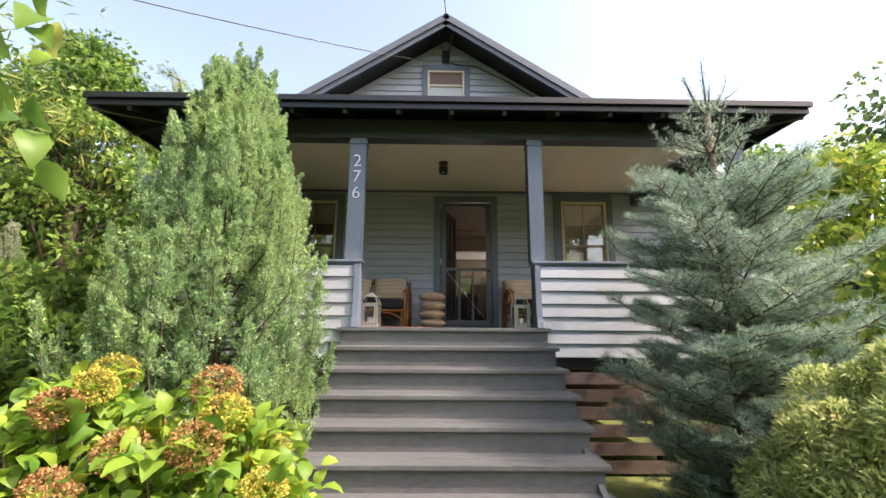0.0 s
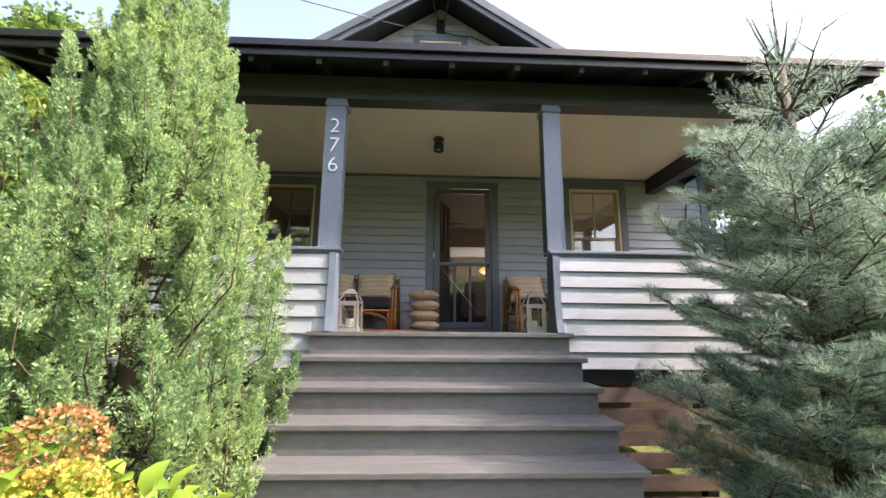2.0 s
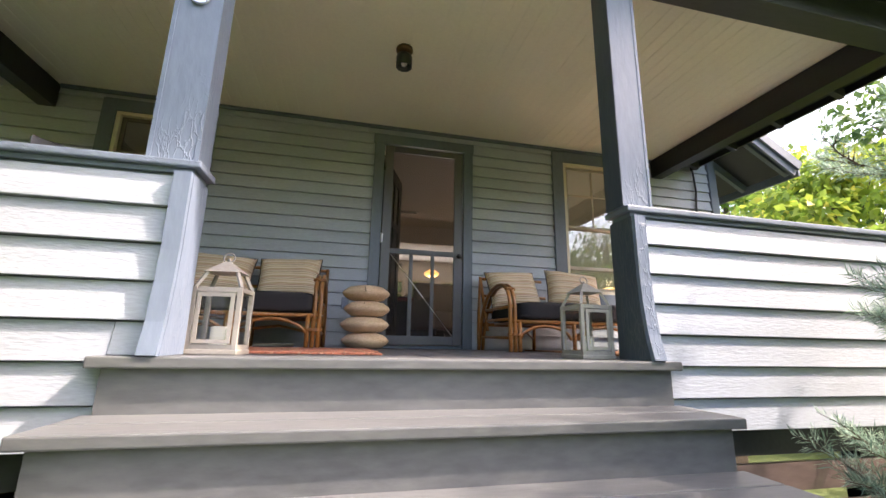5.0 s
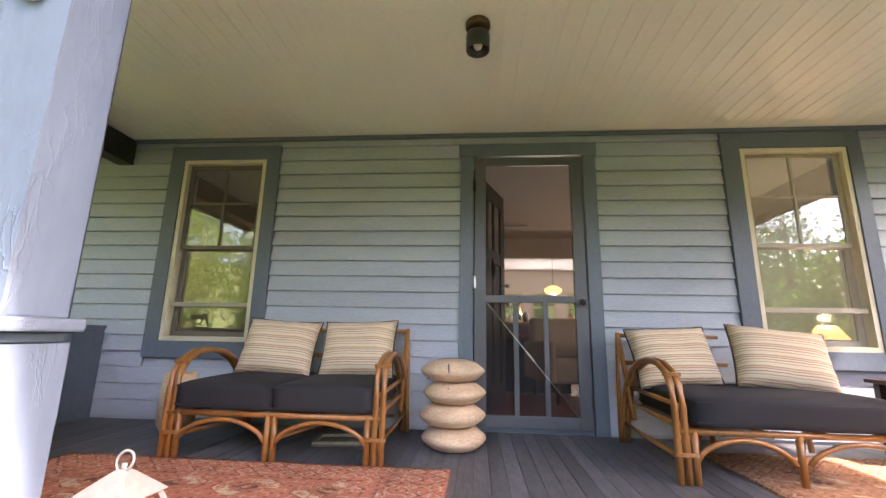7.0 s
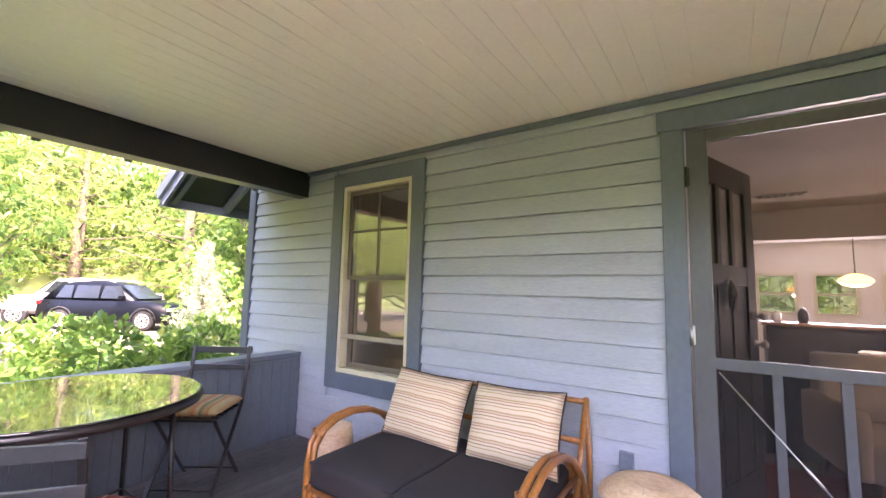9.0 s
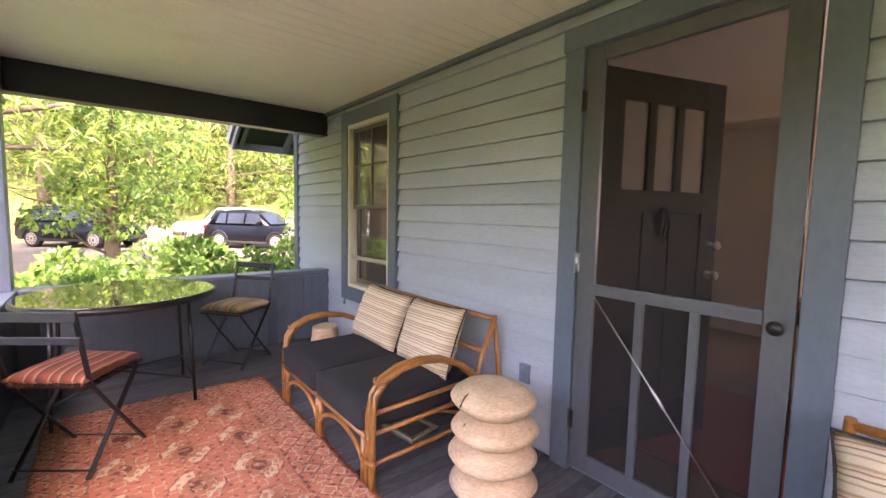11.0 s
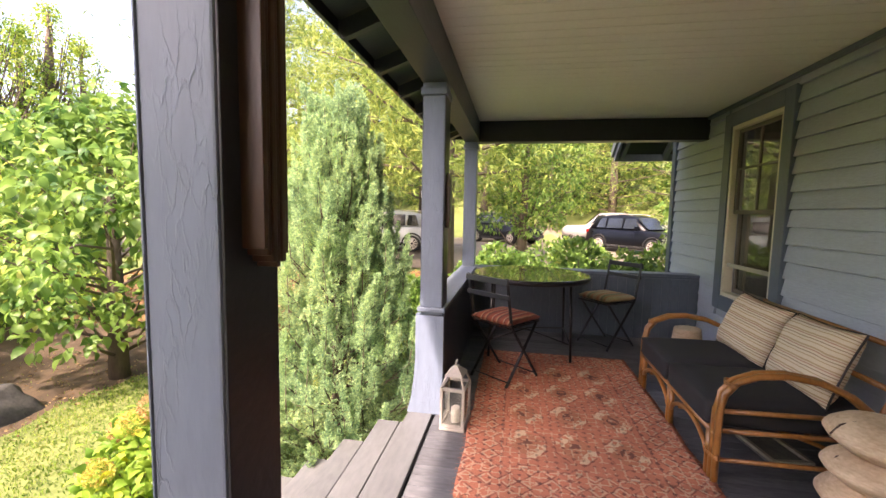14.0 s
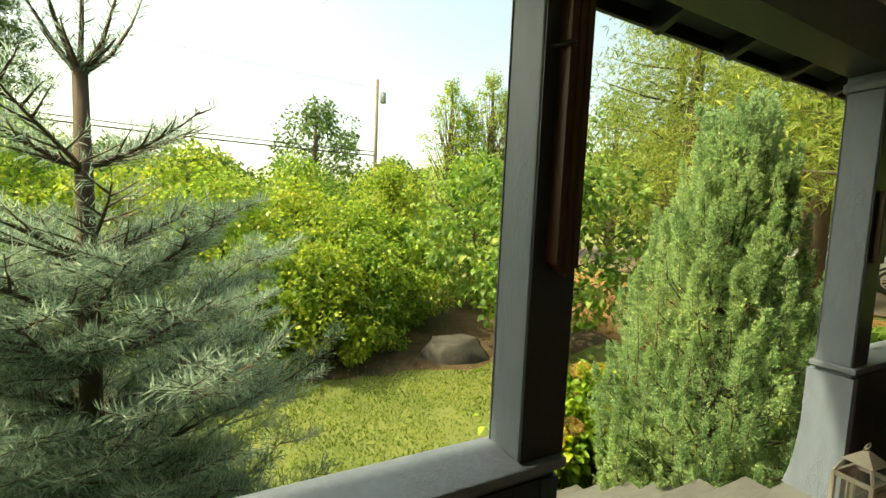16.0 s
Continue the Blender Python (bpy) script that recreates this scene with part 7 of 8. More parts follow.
# a closed stand of trees behind them
for k, (x, y, h, r) in enumerate(((-31, 17, 9, 4.2), (-32, 11, 10, 4.4), (-31, 5.5, 9, 4.2), (-36, 14, 12, 4.6), (-36, 8, 12, 4.6), (-31, -2, 9, 4.2), (-26, 18, 8, 3.6), (-14, 19.5, 7.5, 3.2), (-10.5, 20.5, 7, 3.2))):
    broad_tree(x, y, gz(x, y), h, r, 5000, 0.36, L_DEEP if k % 2 else L_BROAD, "dense leafy tree on the wooded slope", 230 + k, 0.02, 50, 0.6, 0.2)
for k, (x, y, h, r) in enumerate(((-10.6, 12.9, 9.8, 3.0), (-13.6, 15.4, 11.6, 3.2), (-9.0, 15.5, 8.6, 2.6))):
    broad_tree(x, y, gz(x, y), h, r, 16000, 0.19, L_DEEP if k % 2 else L_BROAD, "dense leafy tree on the wooded slope", 250 + k, 0.04, 70, 0.6, 0.2)
# trees to the east, beside the house
for k, (x, y, h, r, mt) in enumerate(((8.6, 8.9, 5.0, 2.2, L_YEL), (10.2, 12.5, 6.8, 2.9, L_BROAD), (12.5, 8, 9.0, 3.4, L_DEEP), (7.2, 5.2, 4.2, 1.8, L_YEL), (12, 3.5, 6.5, 2.8, L_YEL), (15, 14.5, 8.4, 3.6, L_YEL), (9.5, 1.0, 4.6, 2.2, L_BROAD), (6.0, 17.5, 8, 3.5, L_BROAD), (0.5, 18.5, 7, 3.4, L_YEL))):
    broad_tree(x, y, gz(x, y), h, r, 7000, 0.18, mt, "leafy tree beside the house", 140 + k, 0.10, 46, 0.6, 0.2)
# pines west of the house
pine(-8.0, 3.95, gz(-8.0, 3.95), 13.0, 3.6, 15000, 3, "tall white pine with soft yellow-green needles", 0.22, 1.35)
pine(-12.2, -3.2, gz(-12.2, -3.2), 14.0, 4.4, 15000, 5, "tall white pine with soft yellow-green needles", 0.16, 1.35)
pine(-11.0, 1.0, gz(-11, 1), 12.0, 3.4, 15000, 8, "tall white pine with soft yellow-green needles", 0.24, 1.35)
pine(-14.8, -5.6, gz(-14.8, -5.6), 13.0, 4.4, 8500, 17, "tall white pine with soft yellow-green needles", 0.08, 1.45)
pine(-16.5, 1.6, gz(-16.5, 1.6), 13.5, 4.2, 8500, 18, "tall white pine with soft yellow-green needles", 0.16, 1.45)
L_PALE = leaf_material("pale_spruce_needles", (0.15, 0.20, 0.11), (0.42, 0.48, 0.32), 0.3, 0.5)
pine(-9.2, 9.9, gz(-9.2, 9.9), 3.1, 0.85, 7000, 9, "small pale young spruce beside the drive", 0.05, 0.5, L_PALE)
broad_tree(-10.2, 5.9, gz(-10.2, 5.9), 5.0, 1.5, 3800, 0.12, L_BROAD, "thin young tree beside the drive", 171, 0.34, 24, 0.6, 0.2)

# leafy plants below the west end of the porch
for k, (x, y, h, r) in enumerate(((-4.0, 5.5, 1.75, 0.75), (-4.2, 6.6, 1.95, 0.85), (-5.4, 5.2, 1.7, 0.9), (-5.6, 6.6, 1.8, 1.0), (-5.2, 8.0, 1.8, 0.9), (-6.8, 7.2, 1.5, 1.0), (-3.9, 4.2, 1.4, 0.8), (-5.2, 3.4, 1.3, 1.0), (-4.0, 8.2, 1.6, 0.7), (-6.6, 5.6, 1.5, 1.0), (-4.6, 7.3, 1.85, 0.8))):
    tuft_bush("leafy_shrub", "broad-leaved green shrub beside the porch end", x, y, gz(x, y), r, h + 0.35, 3000, 0.115, 0.5, L_BROAD, 16, 200 + k)
tuft_bush("leafy_shrub", "low orange-tinged ground shrub under the pines", -6.6, 2.6, gz(-6.6, 2.6), 1.1, 0.8, 2200, 0.11, 0.55, leaf_material("rusty_leaf", (0.14, 0.07, 0.02), (0.42, 0.24, 0.05), 0.3), 14, 215)

# boulder on the lawn
bm = bmesh.new()
bmesh.ops.create_icosphere(bm, subdivisions=4, radius=1.0)
CUTS = [(Vector(d).normalized(), o) for d, o in (((0.2, 0.1, 1), 0.62), ((-0.7, 0.6, 0.5), 0.70), ((0.8, 0.7, 0.35), 0.74), ((0.3, -0.9, 0.4), 0.72), ((-0.9, -0.3, 0.3), 0.80), ((-0.1, 0.95, 0.25), 0.74), ((0.95, -0.1, 0.5), 0.80))]
for v in bm.verts:
    for d, o in CUTS:
        v.co -= d * max(v.co.dot(d) - o, 0.0) * 0.92
    d = 1 + 0.16 * noise.noise(v.co * 1.6) + 0.07 * noise.noise(v.co * 5.0) + 0.03 * noise.noise(v.co * 13)
    v.co = Vector((v.co.x * 0.72 * d, v.co.y * 0.46 * d, max(v.co.z, -0.5) * 0.44 * d + 0.06 * v.co.x))
ROCK = material("lichen_granite", (0.028, 0.028, 0.027), 0.9, 0.4, 4, 30, 0.9, second=(0.085, 0.083, 0.075))
solid("boulder", bm, ROCK, "low grey lichen-spotted boulder on the lawn", "rock", "", pose(-1.75, -0.86, G + 0.08, 0, 0, -25), smooth=True)


# dark soil under the bushes behind the boulder, with fallen leaves
def bed_edge(x):
    return -0.5 - 0.08 * x + 0.35 * noise.noise((x * 0.9, 3.0, 1.0)) + 0.12 * noise.noise((x * 3.1, 5.0, 1.0))


xs = np.arange(-7.0, 7.01, 0.2)
bv, bq = [], []
for x in xs:
    for j in range(9):
        y = bed_edge(x) - 7.0 * (j / 8) ** 1.4
        bv.append((x, y, ground_z(x, y) + 0.03 * noise.noise((x * 0.35, y * 0.35, 0)) + (0.016 if j else 0.002)))
for i in range(len(xs) - 1):
    for j in range(8):
        bq.append((i * 9 + j, i * 9 + j + 1, i * 9 + j + 10, i * 9 + j + 9))
SOIL = material("leafy_soil", (0.03, 0.02, 0.012), 0.95, 0.3, 4, 40, 0.9, second=(0.11, 0.072, 0.038))
tagged(new("garden_bed", raw_mesh("garden_bed", bv, bq, SOIL, True)), "dark soil bed under the bushes", "ground", "", "structure")
m = 1500
lx = rng.uniform(-5, 4, m)
ly = np.array([bed_edge(x) for x in lx]) + 0.25 - rng.random(m) ** 1.3 * 3.0
lp = np.stack([lx, ly, [G + 0.03 * noise.noise((x * 0.35, y * 0.35, 0)) + 0.022 for x, y in zip(lx, ly)]], 1)
L_DRY = leaf_material("fallen_leaves", (0.10, 0.06, 0.03), (0.34, 0.24, 0.11), 0.2, 0.7)
tagged(new("leaf_litter", leaf_mesh("leaf_litter", lp, rng.normal(size=(m, 3)) * np.array([1, 1, 0.15]), rng.uniform(0.03, 0.06, m), 0.6, L_DRY, 0.06)), "dry fallen leaves on the soil", "leaves", "", "stuff")

# gravel drive and leaf litter
gv, gq = [], []
xs, ys = np.arange(-27, -11.9, 1.0), np.arange(-14, 16.1, 1.0)
for y in ys:
    for x in xs:
        gv.append((x + 0.6 * noise.noise((x * 0.5, y * 0.3, 2)), y, ground_z(x, y) + 0.045 + 0.03 * noise.noise((x * 0.35, y * 0.35, 0))))
for j in range(len(ys) - 1):
    for i in range(len(xs) - 1):
        gq.append((j * len(xs) + i, j * len(xs) + i + 1, (j + 1) * len(xs) + i + 1, (j + 1) * len(xs) + i))
GRAVEL = material("pale_gravel", (0.12, 0.095, 0.065), 0.95, 0.3, 0.6, 14, 0.6, second=(0.20, 0.165, 0.12))
tagged(new("drive", raw_mesh("drive", gv, gq, GRAVEL, True)), "pale gravel drive with parked cars", "drive", "", "structure")

# brown needle and leaf litter under the pines
wv, wq = [], []
xs, ys = np.arange(-11.8, -5.1, 0.5), np.arange(-7.0, 4.9, 0.5)
for y in ys:
    for x in xs:
        wv.append((x + 0.5 * noise.noise((x * 0.5, y * 0.4, 7)), y + 0.5 * noise.noise((x * 0.4, y * 0.5, 9)), ground_z(x, y) + 0.04 + 0.03 * noise.noise((x * 0.35, y * 0.35, 0)) - (0.07 if x in (xs[0], xs[-1]) or y in (ys[0], ys[-1]) else 0.0)))
for j in range(len(ys) - 1):
    for i in range(len(xs) - 1):
        wq.append((j * len(xs) + i, j * len(xs) + i + 1, (j + 1) * len(xs) + i + 1, (j + 1) * len(xs) + i))
DUFF = material("pine_duff", (0.10, 0.075, 0.03), 0.95, 0.3, 1.1, 30, 0.8, second=(0.34, 0.17, 0.07))
tagged(new("woodland_floor", raw_mesh("woodland_floor", wv, wq, DUFF, True)), "orange-brown needle litter under the pines", "ground", "", "structure")
m = 5000
lx, ly = rng.uniform(-11.5, -5.3, m), rng.uniform(-6.5, 4.4, m)
lp = np.stack([lx, ly, [ground_z(x, y) + 0.055 + 0.03 * noise.noise((x * 0.35, y * 0.35, 0)) for x, y in zip(lx, ly)]], 1)
L_LITTER = leaf_material("rust_litter", (0.14, 0.09, 0.03), (0.50, 0.27, 0.10), 0.2, 0.7, (0.30, 0.36, 0.08))
tagged(new("pine_litter", leaf_mesh("pine_litter", lp, rng.normal(size=(m, 3)) * np.array([1, 1, 0.3]), rng.uniform(0.05, 0.12, m), 0.5, L_LITTER, 0.06)), "rust and yellow fallen leaves under the pines", "leaves", "", "stuff")

# grass blades and clover on the near lawn
n = 110000
gp = np.stack([rng.uniform(-4.5, 5.5, n), rng.uniform(-3.6, 3.4, n), np.zeros(n)], 1)
gp[:, 2] = [G + 0.03 * noise.noise((x * 0.35, y * 0.35, 0)) - 0.004 for x, y, _ in gp]
keep = np.array([noise.noise((x * 0.8, y * 0.8, 4)) > -0.25 for x, y, _ in gp]) | (rng.random(n) < 0.35)
keep &= np.array([y > bed_edge(x) for x, y, _ in gp]) | (rng.random(n) < 0.06)
gp = gp[keep]
w = unit(rng.normal(size=gp.shape) * 0.6 + np.array([0, 0, 0.8]))
L_GRASS = leaf_material("grass_and_clover", (0.05, 0.12, 0.018), (0.23, 0.34, 0.05), 0.42, 0.6, (0.38, 0.40, 0.10))
tagged(new("grass", leaf_mesh("grass", gp, w, rng.uniform(0.025, 0.06, len(gp)), 0.26, L_GRASS, 0.1)), "short clover and grass on the lawn", "grass", "", "stuff")

# utility pole with wires along the road
POLEW = material("weathered_pole", (0.22, 0.18, 0.14), 0.85, 0.25, 5, 40, 0.4, stretch=(1, 1, 0.2))
PXY = (-8.2, -27.0)
up_ = thing("utility_pole", "weathered wooden utility pole with a transformer", "pole", "", pose(PXY[0], PXY[1], gz(*PXY)))
bm = bmesh.new()
tube(bm, [(0, 0, 0), (0, 0, 13.0)], [0.18, 0.12], 10)
part("shaft", bm, POLEW, up_)
bm = bmesh.new()
lathe(bm, [(0.2, 0), (0.24, 0.05), (0.24, 0.75), (0.18, 0.85)], 16, (-0.5, 0.1, 11.2))
part("transformer", bm, material("grey_transformer", (0.3, 0.32, 0.34), 0.4, 0.1), up_)
ww_ = thing("road_wires", "black overhead wires along the road", "cable")
for z, rad in ((7.6, 0.035), (7.3, 0.05), (12.6, 0.014), (8.9, 0.0)):
    if rad:
        bm = bmesh.new()
        tube(bm, sag((PXY[0], PXY[1], z), (PXY[0] + 46, PXY[1] + 9, z + 0.2), 0.6, 20), rad, 5)
        part("strand", bm, WIRE, ww_)


# ---- cars ----
TYRE = material("tyre_rubber", (0.015, 0.015, 0.015), 0.85, 0.2, 10, 80, 0.2)
RIM = material("alloy_rim", (0.45, 0.40, 0.36), 0.4, 0.15, 8, 60, 0.05, metal=0.5)
CARGLASS = material("tinted_car_glass", (0.01, 0.012, 0.014), 0.08, 0.1, 3, 30, 0.0, spec=0.9)
LAMPGLASS = material("headlight_lens", (0.55, 0.57, 0.58), 0.15, 0.05)
REDLENS = material("tail_light_lens", (0.35, 0.01, 0.01), 0.2, 0.05)


def loft(bm, sections):
    """Skins rings of equal length, closed at both ends."""
    rings = [[bm.verts.new(p) for p in ring] for ring in sections]
    k = len(rings[0])
    for a, b in zip(rings, rings[1:]):
        for i in range(k):
            bm.faces.new((a[i], a[(i + 1) % k], b[(i + 1) % k], b[i])).smooth = True
    bm.faces.new(list(reversed(rings[0])))
    bm.faces.new(rings[-1])
    return bm


def car(at, paint, label, kind="suv"):
    """A parked car along +x (nose at +x), wheels on z 0."""
    c = thing("parked_car", label, "car", "parked cars", at)
    if kind == "suv":
        L, hood, base, roof = 4.55, 1.02, 0.24, 1.66
        body = [(-2.27, 0.45, 0.95, 0.74), (-2.2, 0.30, 1.02, 0.84), (-1.4, base, 1.04, 0.91), (0.0, base, 1.02, 0.92), (0.9, base, 1.03, 0.92), (1.5, base, 0.99, 0.90), (2.05, 0.26, 0.90, 0.82), (2.27, 0.38, 0.72, 0.66)]
        cab = [(-2.12, 1.0, 1.12, 0.70), (-1.72, 1.0, 1.56, 0.60), (-1.1, 1.0, 1.66, 0.62), (-0.4, 1.0, 1.68, 0.62), (0.15, 1.0, 1.60, 0.62), (1.0, 0.98, 1.06, 0.74)]
        axles, wr = (-1.36, 1.38), 0.35
    else:
        body = [(-2.7, 0.55, 1.05, 0.86), (-2.6, 0.45, 1.10, 0.93), (-1.2, 0.40, 1.12, 0.95), (0.4, 0.38, 1.10, 0.95), (1.4, 0.40, 1.12, 0.95), (2.4, 0.45, 1.06, 0.92), (2.65, 0.50, 0.95, 0.80)]
        cab = [(-0.95, 1.10, 1.20, 0.78), (-0.85, 1.10, 1.72, 0.68), (-0.2, 1.10, 1.80, 0.68), (0.55, 1.10, 1.76, 0.68), (1.25, 1.08, 1.14, 0.80)]
        axles, wr = (-1.65, 1.65), 0.38
    bm = bmesh.new()
    loft(bm, [[(x, -w * 0.86, lo), (x, -w, lo + 0.16), (x, -w, (lo + hi) / 2), (x, -w * 0.95, hi - 0.05), (x, -w * 0.80, hi), (x, w * 0.80, hi), (x, w * 0.95, hi - 0.05), (x, w, (lo + hi) / 2), (x, w, lo + 0.16), (x, w * 0.86, lo)] for x, lo, hi, w in body])
    part("body", bm, paint, c)
    bm = bmesh.new()
    loft(bm, [[(x, -w - 0.16 * (hi > 1.3), lo - 0.02), (x, -w - 0.01, hi - 0.08), (x, -w * 0.86, hi), (x, w * 0.86, hi), (x, w + 0.01, hi - 0.08), (x, w + 0.16 * (hi > 1.3), lo - 0.02)] for x, lo, hi, w in cab])
    part("cabin", bm, paint, c)
    # side windows, set just proud of the cabin
    zt, zb = (1.52, 1.09) if kind == "suv" else (1.66, 1.18)
    spans = ((-1.62, -1.12), (-1.05, -0.22), (-0.15, 0.66)) if kind == "suv" else ((-0.72, 0.10), (0.16, 0.86))
    for s in (-1, 1):
        for a, b in spans:
            bm = bmesh.new()
            top_in = 0.28 if b > 0.5 else 0.05
            back_in = 0.15 if a < -1.5 else 0.02
            w0, w1 = (0.795, 0.655) if kind == "suv" else (0.86, 0.715)
            pts = [(a, s * w0, zb), (b, s * w0, zb), (b - top_in, s * w1, zt), (a + back_in, s * w1, zt)]
            o = [bm.verts.new((x, y + s * 0.012, z)) for x, y, z in pts]
            i_ = [bm.verts.new((x, y - s * 0.03, z)) for x, y, z in pts]
            bm.faces.new(o)
            bm.faces.new(list(reversed(i_)))
            for k in range(4):
                bm.faces.new((o[k], o[(k + 1) % 4], i_[(k + 1) % 4], i_[k]))
            part("side_window", bm, CARGLASS, c)
    bm = bmesh.new()
    (xa, za, wa), (xb, zb2, wb) = ((1.0, 1.09, 0.66), (0.40, 1.555, 0.56)) if kind == "suv" else ((1.20, 1.18, 0.70), (0.62, 1.74, 0.60))
    beamv = [bm.verts.new(p) for p in ((xa + 0.03, -wa, za), (xa + 0.03, wa, za), (xb + 0.03, wb, zb2), (xb + 0.03, -wb, zb2))]
    back = [bm.verts.new((v.co.x - 0.04, v.co.y, v.co.z - 0.02)) for v in beamv]
    bm.faces.new(beamv)
    bm.faces.new(list(reversed(back)))
    for k in range(4):
        bm.faces.new((beamv[k], beamv[(k + 1) % 4], back[(k + 1) % 4], back[k]))
    part("windscreen", bm, CARGLASS, c)
    nose, tail = body[-1][0], body[0][0]
    for s in (-1, 1):
        part("headlight", boxes((nose - 0.22, nose - 0.02, s * 0.62 - 0.16, s * 0.62 + 0.16, 0.68, 0.80), bevel=0.03), LAMPGLASS, c, "clear headlight")
        part("tail_light", boxes((tail + 0.01, tail + 0.2, s * 0.68 - 0.14, s * 0.68 + 0.12, 0.84, 0.98), bevel=0.03), REDLENS, c, "red tail light")
        part("mirror", boxes((0.62, 0.78, s * 0.98 - 0.10, s * 0.98 + 0.06, 1.06, 1.2), bevel=0.03), paint, c)
        part("sill", boxes((-1.0, 1.0, s * 0.88 - 0.03, s * 0.88 + 0.045, 0.26, 0.36), bevel=0.02), TYRE, c)
    part("bumper", boxes((nose - 0.12, nose + 0.03, -0.72, 0.72, 0.36, 0.54), bevel=0.03), TYRE, c)
    for x in axles:
        for s in (-1, 1):
            bm = bmesh.new()
            lathe(bm, [(wr * 0.62, -0.11), (wr * 0.93, -0.115), (wr, -0.08), (wr, 0.08), (wr * 0.93, 0.115), (wr * 0.62, 0.11)], 28)
            bmesh.ops.transform(bm, matrix=pose(x, s * 0.80, wr, 90, 0, 0), verts=bm.verts[:])
            wh = part("wheel", bm, TYRE, c)
            bm = bmesh.new()
            for k in range(10):
                a = 2 * math.pi * k / 10
                beam(bm, (x + 0.05 * math.cos(a), s * 0.925, wr + 0.05 * math.sin(a)), (x + wr * 0.62 * math.cos(a), s * 0.915, wr + wr * 0.62 * math.sin(a)), 0.045, 0.02, up=(0, 1, 0))
            tube(bm, [(x + wr * 0.63 * math.cos(a), s * 0.915, wr + wr * 0.63 * math.sin(a)) for a in (2 * math.pi * i / 24 for i in range(25))], 0.018, 6, cap=False)
            part("rim", bm, RIM, wh, "dusty alloy rim")
            bm = bmesh.new()
            pts = [(x + (wr + 0.06) * math.cos(a), s * 0.90, wr + (wr + 0.06) * math.sin(a)) for a in (math.pi * i / 14 for i in range(15))]
            tube(bm, pts, 0.035, 6)
            part("wheel_arch", bm, TYRE, c)
    if kind != "suv":
        part("bed_wall", boxes((-2.6, -1.0, -0.92, -0.86, 1.10, 1.22), (-2.6, -1.0, 0.86, 0.92, 1.10, 1.22), bevel=0.015), paint, c)
    else:
        for s in (-1, 1):
            bm = bmesh.new()
            tube(bm, [(-1.7, s * 0.56, 1.62), (-1.5, s * 0.56, 1.70), (-0.1, s * 0.56, 1.71), (0.15, s * 0.56, 1.64)], 0.018, 6)
            part("roof_rail", bm, RIM, c)
    return c


def car_paint(name, colour):
    return material(name, colour, 0.35, 0.06, 2, 30, 0.0, coat=0.25, spec=0.3)


def heading(dx, dy):
    return math.degrees(math.atan2(dy, dx))


BLACKCAR = material("near_black_car_paint", (0.004, 0.005, 0.008), 0.3, 0.06, 2, 30, 0.0, spec=0.18)
car(pose(-17.6, 11.1, gz(-17.6, 11.1) + 0.07, 0, 0, heading(0.80, 0.60)), BLACKCAR, "near-black compact SUV parked on the gravel")
car(pose(-21.2, 10.9, gz(-21.2, 10.9) + 0.06, 0, 0, heading(-0.6, -0.8)), car_paint("silver_car_paint", (0.27, 0.26, 0.245)), "dusty silver pickup truck parked behind", "truck")
car(pose(-21.6, 5.1, gz(-21.6, 5.1) + 0.07, 0, 0, heading(0.70, 0.70)), BLACKCAR, "dark SUV with roof rails parked on gravel")
car(pose(-15.2, 0.1, gz(-15.2, 0.1) + 0.06, 0, 0, heading(0.1, -0.99)), car_paint("pale_car_paint", (0.42, 0.44, 0.44)), "pale silver car parked beyond the juniper")

# ---- boards of walls and floors, one by one ----
BOARD_CACHE = {}


def board_mesh(length, height, thick=0.027, key="clapboard", mat=None):
    """A clapboard: thin at its top, thick at its lower edge; origin at its left bottom, face towards -y."""
    k = (key, round(length, 3), round(height, 3))
    if k not in BOARD_CACHE:
        e = 0.0025
        prof = [(0.0, 0.0), (-thick, 0.0), (-thick - e * 0.4, e), (-0.009, height - 0.0045), (0.0, height - 0.0045)]
        v, f = [], []
        for x in (0, length):
            v += [(x, y, z) for y, z in prof]
        n = len(prof)
        for i in range(n):
            f.append((i, (i + 1) % n, n + (i + 1) % n, n + i))
        f.append(tuple(reversed(range(n))))
        f.append(tuple(range(n, 2 * n)))
        me = bpy.data.meshes.new(key)
        me.from_pydata(v, [], f)
        me.materials.append(mat or SIDING)
        BOARD_CACHE[k] = me
    return BOARD_CACHE[k]


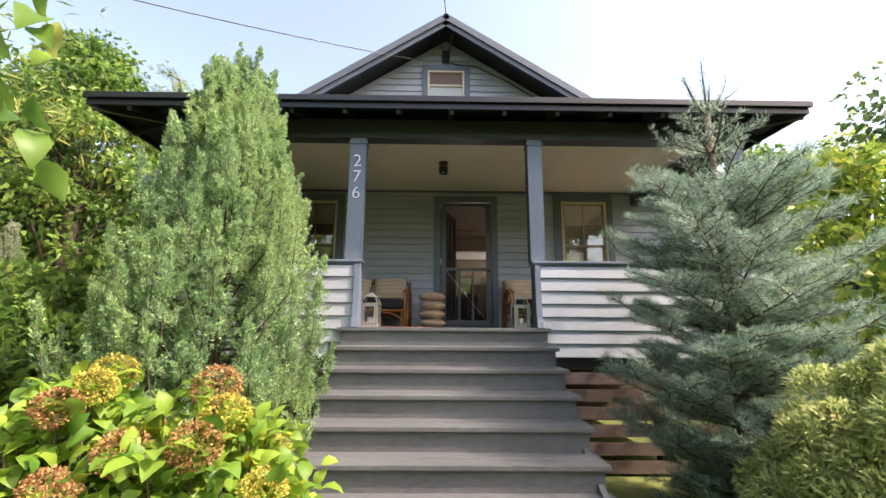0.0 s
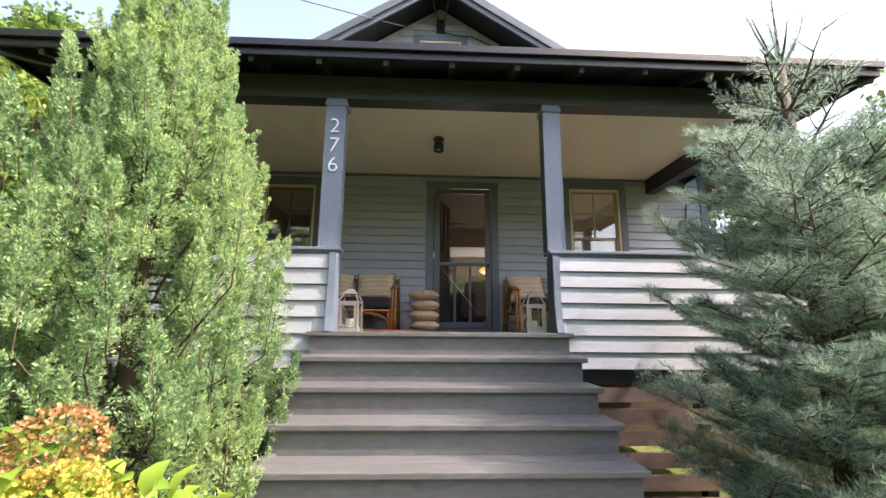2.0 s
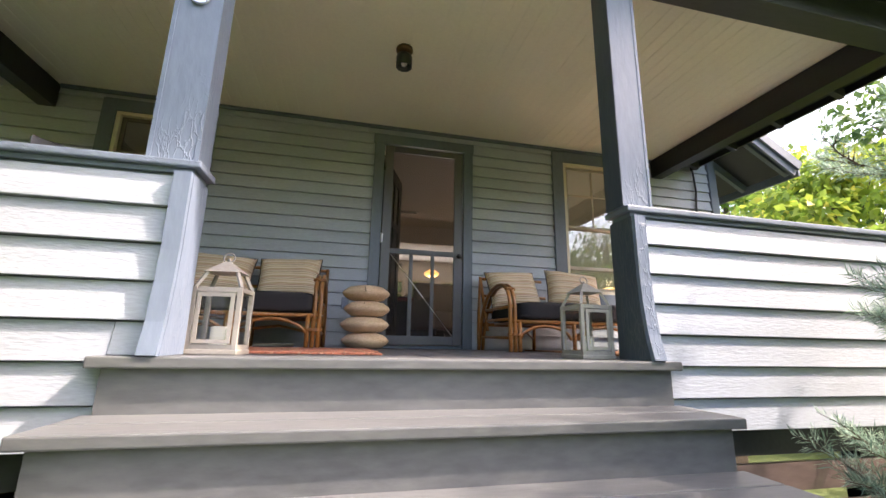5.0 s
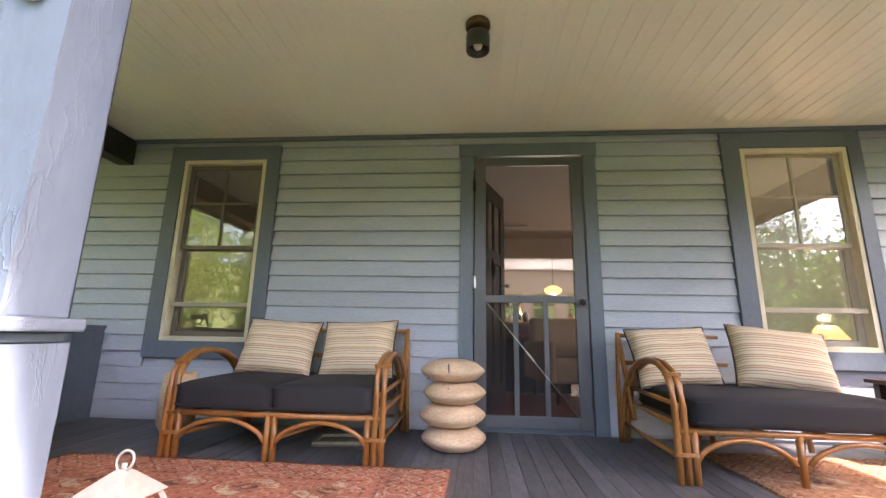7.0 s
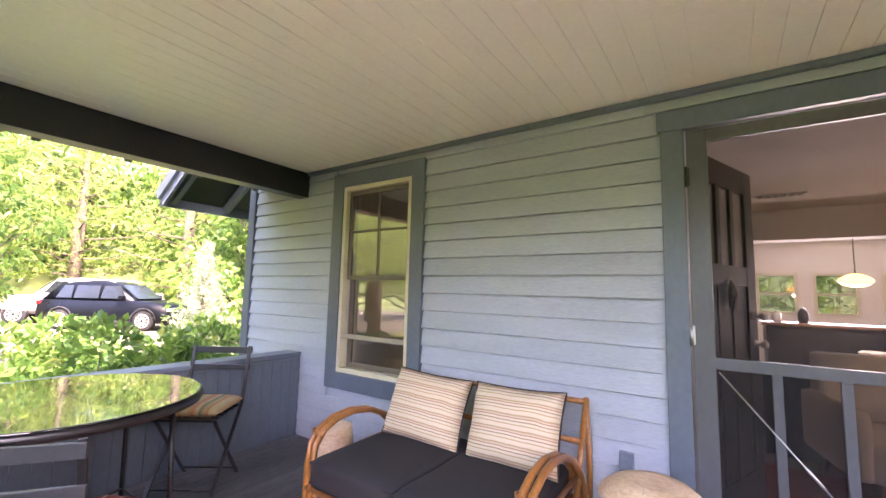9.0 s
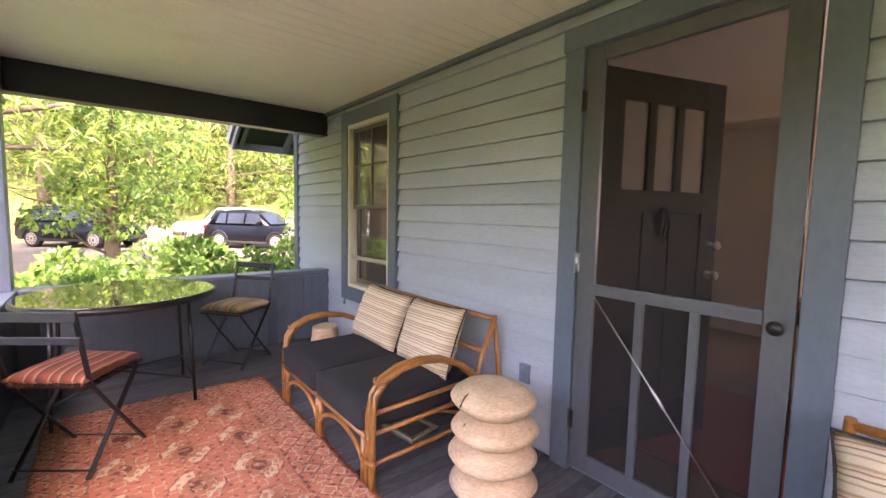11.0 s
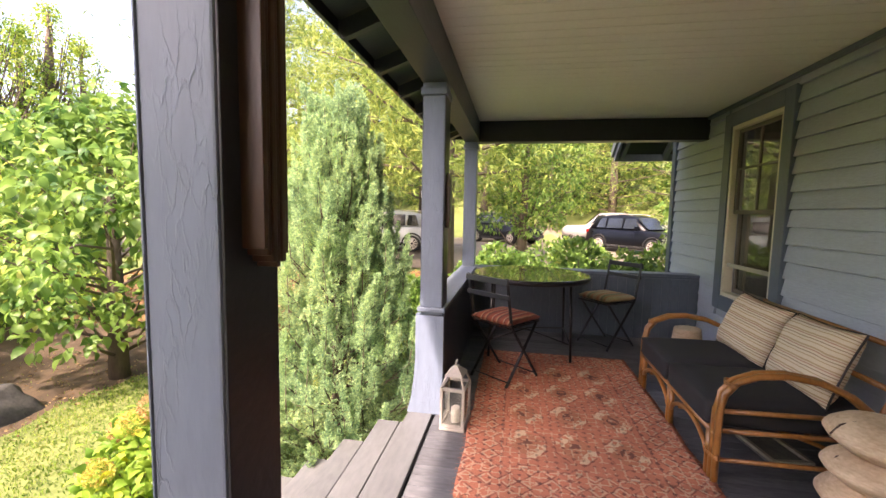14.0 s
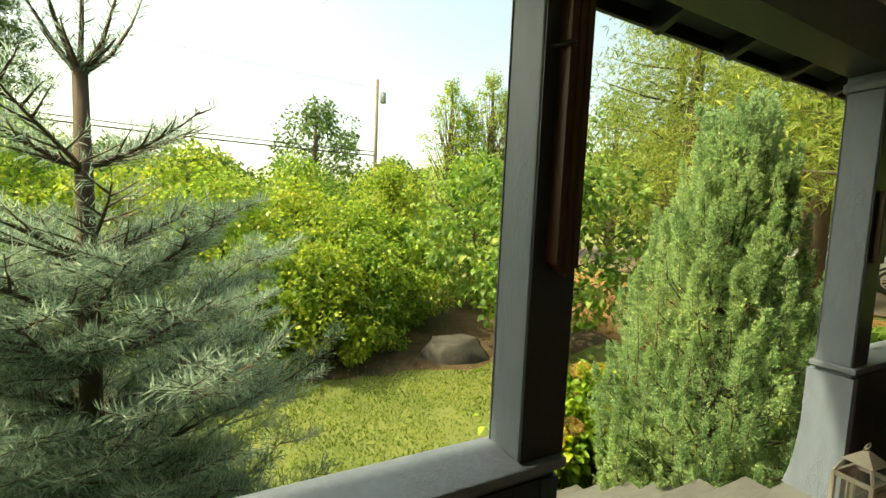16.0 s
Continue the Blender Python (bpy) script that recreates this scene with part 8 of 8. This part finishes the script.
def clad(parent, x0, x1, z0, z1, y, exposure, holes, mat=None, top_of=None, turn=None):
    """Rows of clapboard on a wall, cut round the holes."""
    z = z0
    rnd = random.Random(int(x0 * 100) + int(z0 * 1000))
    while z < z1 - 0.01:
        h = min(exposure, z1 - z)
        a0, b0 = x0, x1
        if top_of:
            a0, b0 = top_of(z + h)
            if b0 - a0 < 0.1:
                break
        spans = [(a0, b0)]
        for hx0, hx1, hz0, hz1 in holes:
            if hz0 < z + h - 0.004 and hz1 > z + 0.004:
                nxt = []
                for a, b in spans:
                    if hx1 <= a or hx0 >= b:
                        nxt.append((a, b))
                        continue
                    if hx0 > a:
                        nxt.append((a, hx0))
                    if hx1 < b:
                        nxt.append((hx1, b))
                spans = nxt
        for a, b in spans:
            if b - a < 0.02:
                continue
            cuts = [a, b]
            if b - a > 2.6:
                cuts = [a, a + (b - a) * rnd.uniform(0.3, 0.7), b]
            for p, q in zip(cuts, cuts[1:]):
                ob = new("clapboard", board_mesh(q - p - 0.0015, h - 0.0015, mat=mat))
                ob.parent = parent
                if turn:
                    ob.matrix_basis = turn @ pose(p, y, z + rnd.uniform(-0.0015, 0.0015))
                else:
                    ob.matrix_basis = pose(p, y, z + rnd.uniform(-0.0015, 0.0015))
        z += exposure


HOLES = [(0.252, 1.320, 0.9, 3.568), (-2.261, -1.286, 1.816, 3.591), (2.286, 3.299, 1.841, 3.627)]
clad(wall_front, HX0 + 0.092, HX1 - 0.092, 1.003, 3.66, W + 0.018, 0.1228, HOLES)
clad(wall_gable, HX0, HX1, 4.70, 6.5, W + 0.018, 0.1228, [(ATTIC[0] - 0.099, ATTIC[1] + 0.099, ATTIC[2] - 0.08, ATTIC[3] + 0.099)], top_of=lambda z: (APEX_X - (APEX_Z - 0.14 - z) / SLOPE, APEX_X + (APEX_Z - 0.14 - z) / SLOPE))
# porch half wall boards, outside
WALLCUT = 0.1355
for wall, a, b in ((hw_left, PX0 - 0.10, OPEN0 - 0.048), (hw_right, OPEN1 + 0.048, PX1 + 0.10)):
    clad(wall, a, b, F - 0.018 + WALLCUT, CAPZ - 0.055, PY + 0.019, WALLCUT, [])
for wall, a, b in ((hw_left, PX0 - 0.10, SX0 + 0.03), (hw_right, SX1 - 0.03, PX1 + 0.10)):
    clad(wall, a, b, F - 0.018 - 2 * WALLCUT, F - 0.018 + WALLCUT - 0.001, PY + 0.019, WALLCUT, [])
for wall, a, b in ((hw_left, SX0 + 0.031, OPEN0 - 0.048), (hw_right, OPEN1 + 0.048, SX1 - 0.031)):
    clad(wall, a, b, F + 0.003, F - 0.018 + WALLCUT - 0.001, PY + 0.019, WALLCUT, [])
# tongue boards inside the end walls and the front walls
for k in range(int((W - PY - 0.2) / 0.088)):
    y = PY + 0.19 + k * 0.088
    if y + 0.087 > W:
        break
    for x0, x1, par in ((PX0 + 0.0005, PX0 + 0.011, hw_w), (PX1 - 0.011, PX1 - 0.0005, hw_e)):
        ob = part("panel_board", boxes((x0, x1, y, y + 0.0855, F + 0.012, CAPZ - 0.052)), TRIM, par)
# Front walls' porch side is near-black: its shade is in the board colour.
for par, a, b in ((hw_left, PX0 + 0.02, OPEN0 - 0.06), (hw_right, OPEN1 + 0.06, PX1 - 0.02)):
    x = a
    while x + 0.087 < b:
        part("panel_board", boxes((x, x + 0.0855, PY + 0.1405, PY + 0.150, F + 0.012, CAPZ - 0.052)), EAVE_AND_SHADE, par, "near-black board with porch-side shade in its colour")
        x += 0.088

# deck planks from the wall to the porch edge
floor_porch = tagged(thing("floor", "charcoal painted porch floor of narrow planks", "floor"), kind="structure")
PLANK = {}
wd = 0.083
x = PX0
k = 0
rnd = random.Random(12)
while x < PX1 - 0.01:
    w = min(wd, PX1 - x)
    y0 = PY + 0.111 if SX0 - 0.01 < x + w / 2 < SX1 + 0.01 else PY + 0.16
    if not (OPEN0 - 0.05 < x + w / 2 < OPEN1 + 0.05):
        y0 = PY + 0.152
    key = (round(w, 3), round(y0, 3))
    if key not in PLANK:
        bm = boxes((0.0012, w - 0.0012, y0, W + 0.018, -0.03, 0.0), bevel=0.0012)
        PLANK[key] = mesh_of("plank", bm, DECK)
    ob = new("plank", PLANK[key])
    ob.parent = floor_porch
    ob.matrix_basis = pose(x, 0, F - rnd.uniform(0, 0.0015))
    x += wd
    k += 1
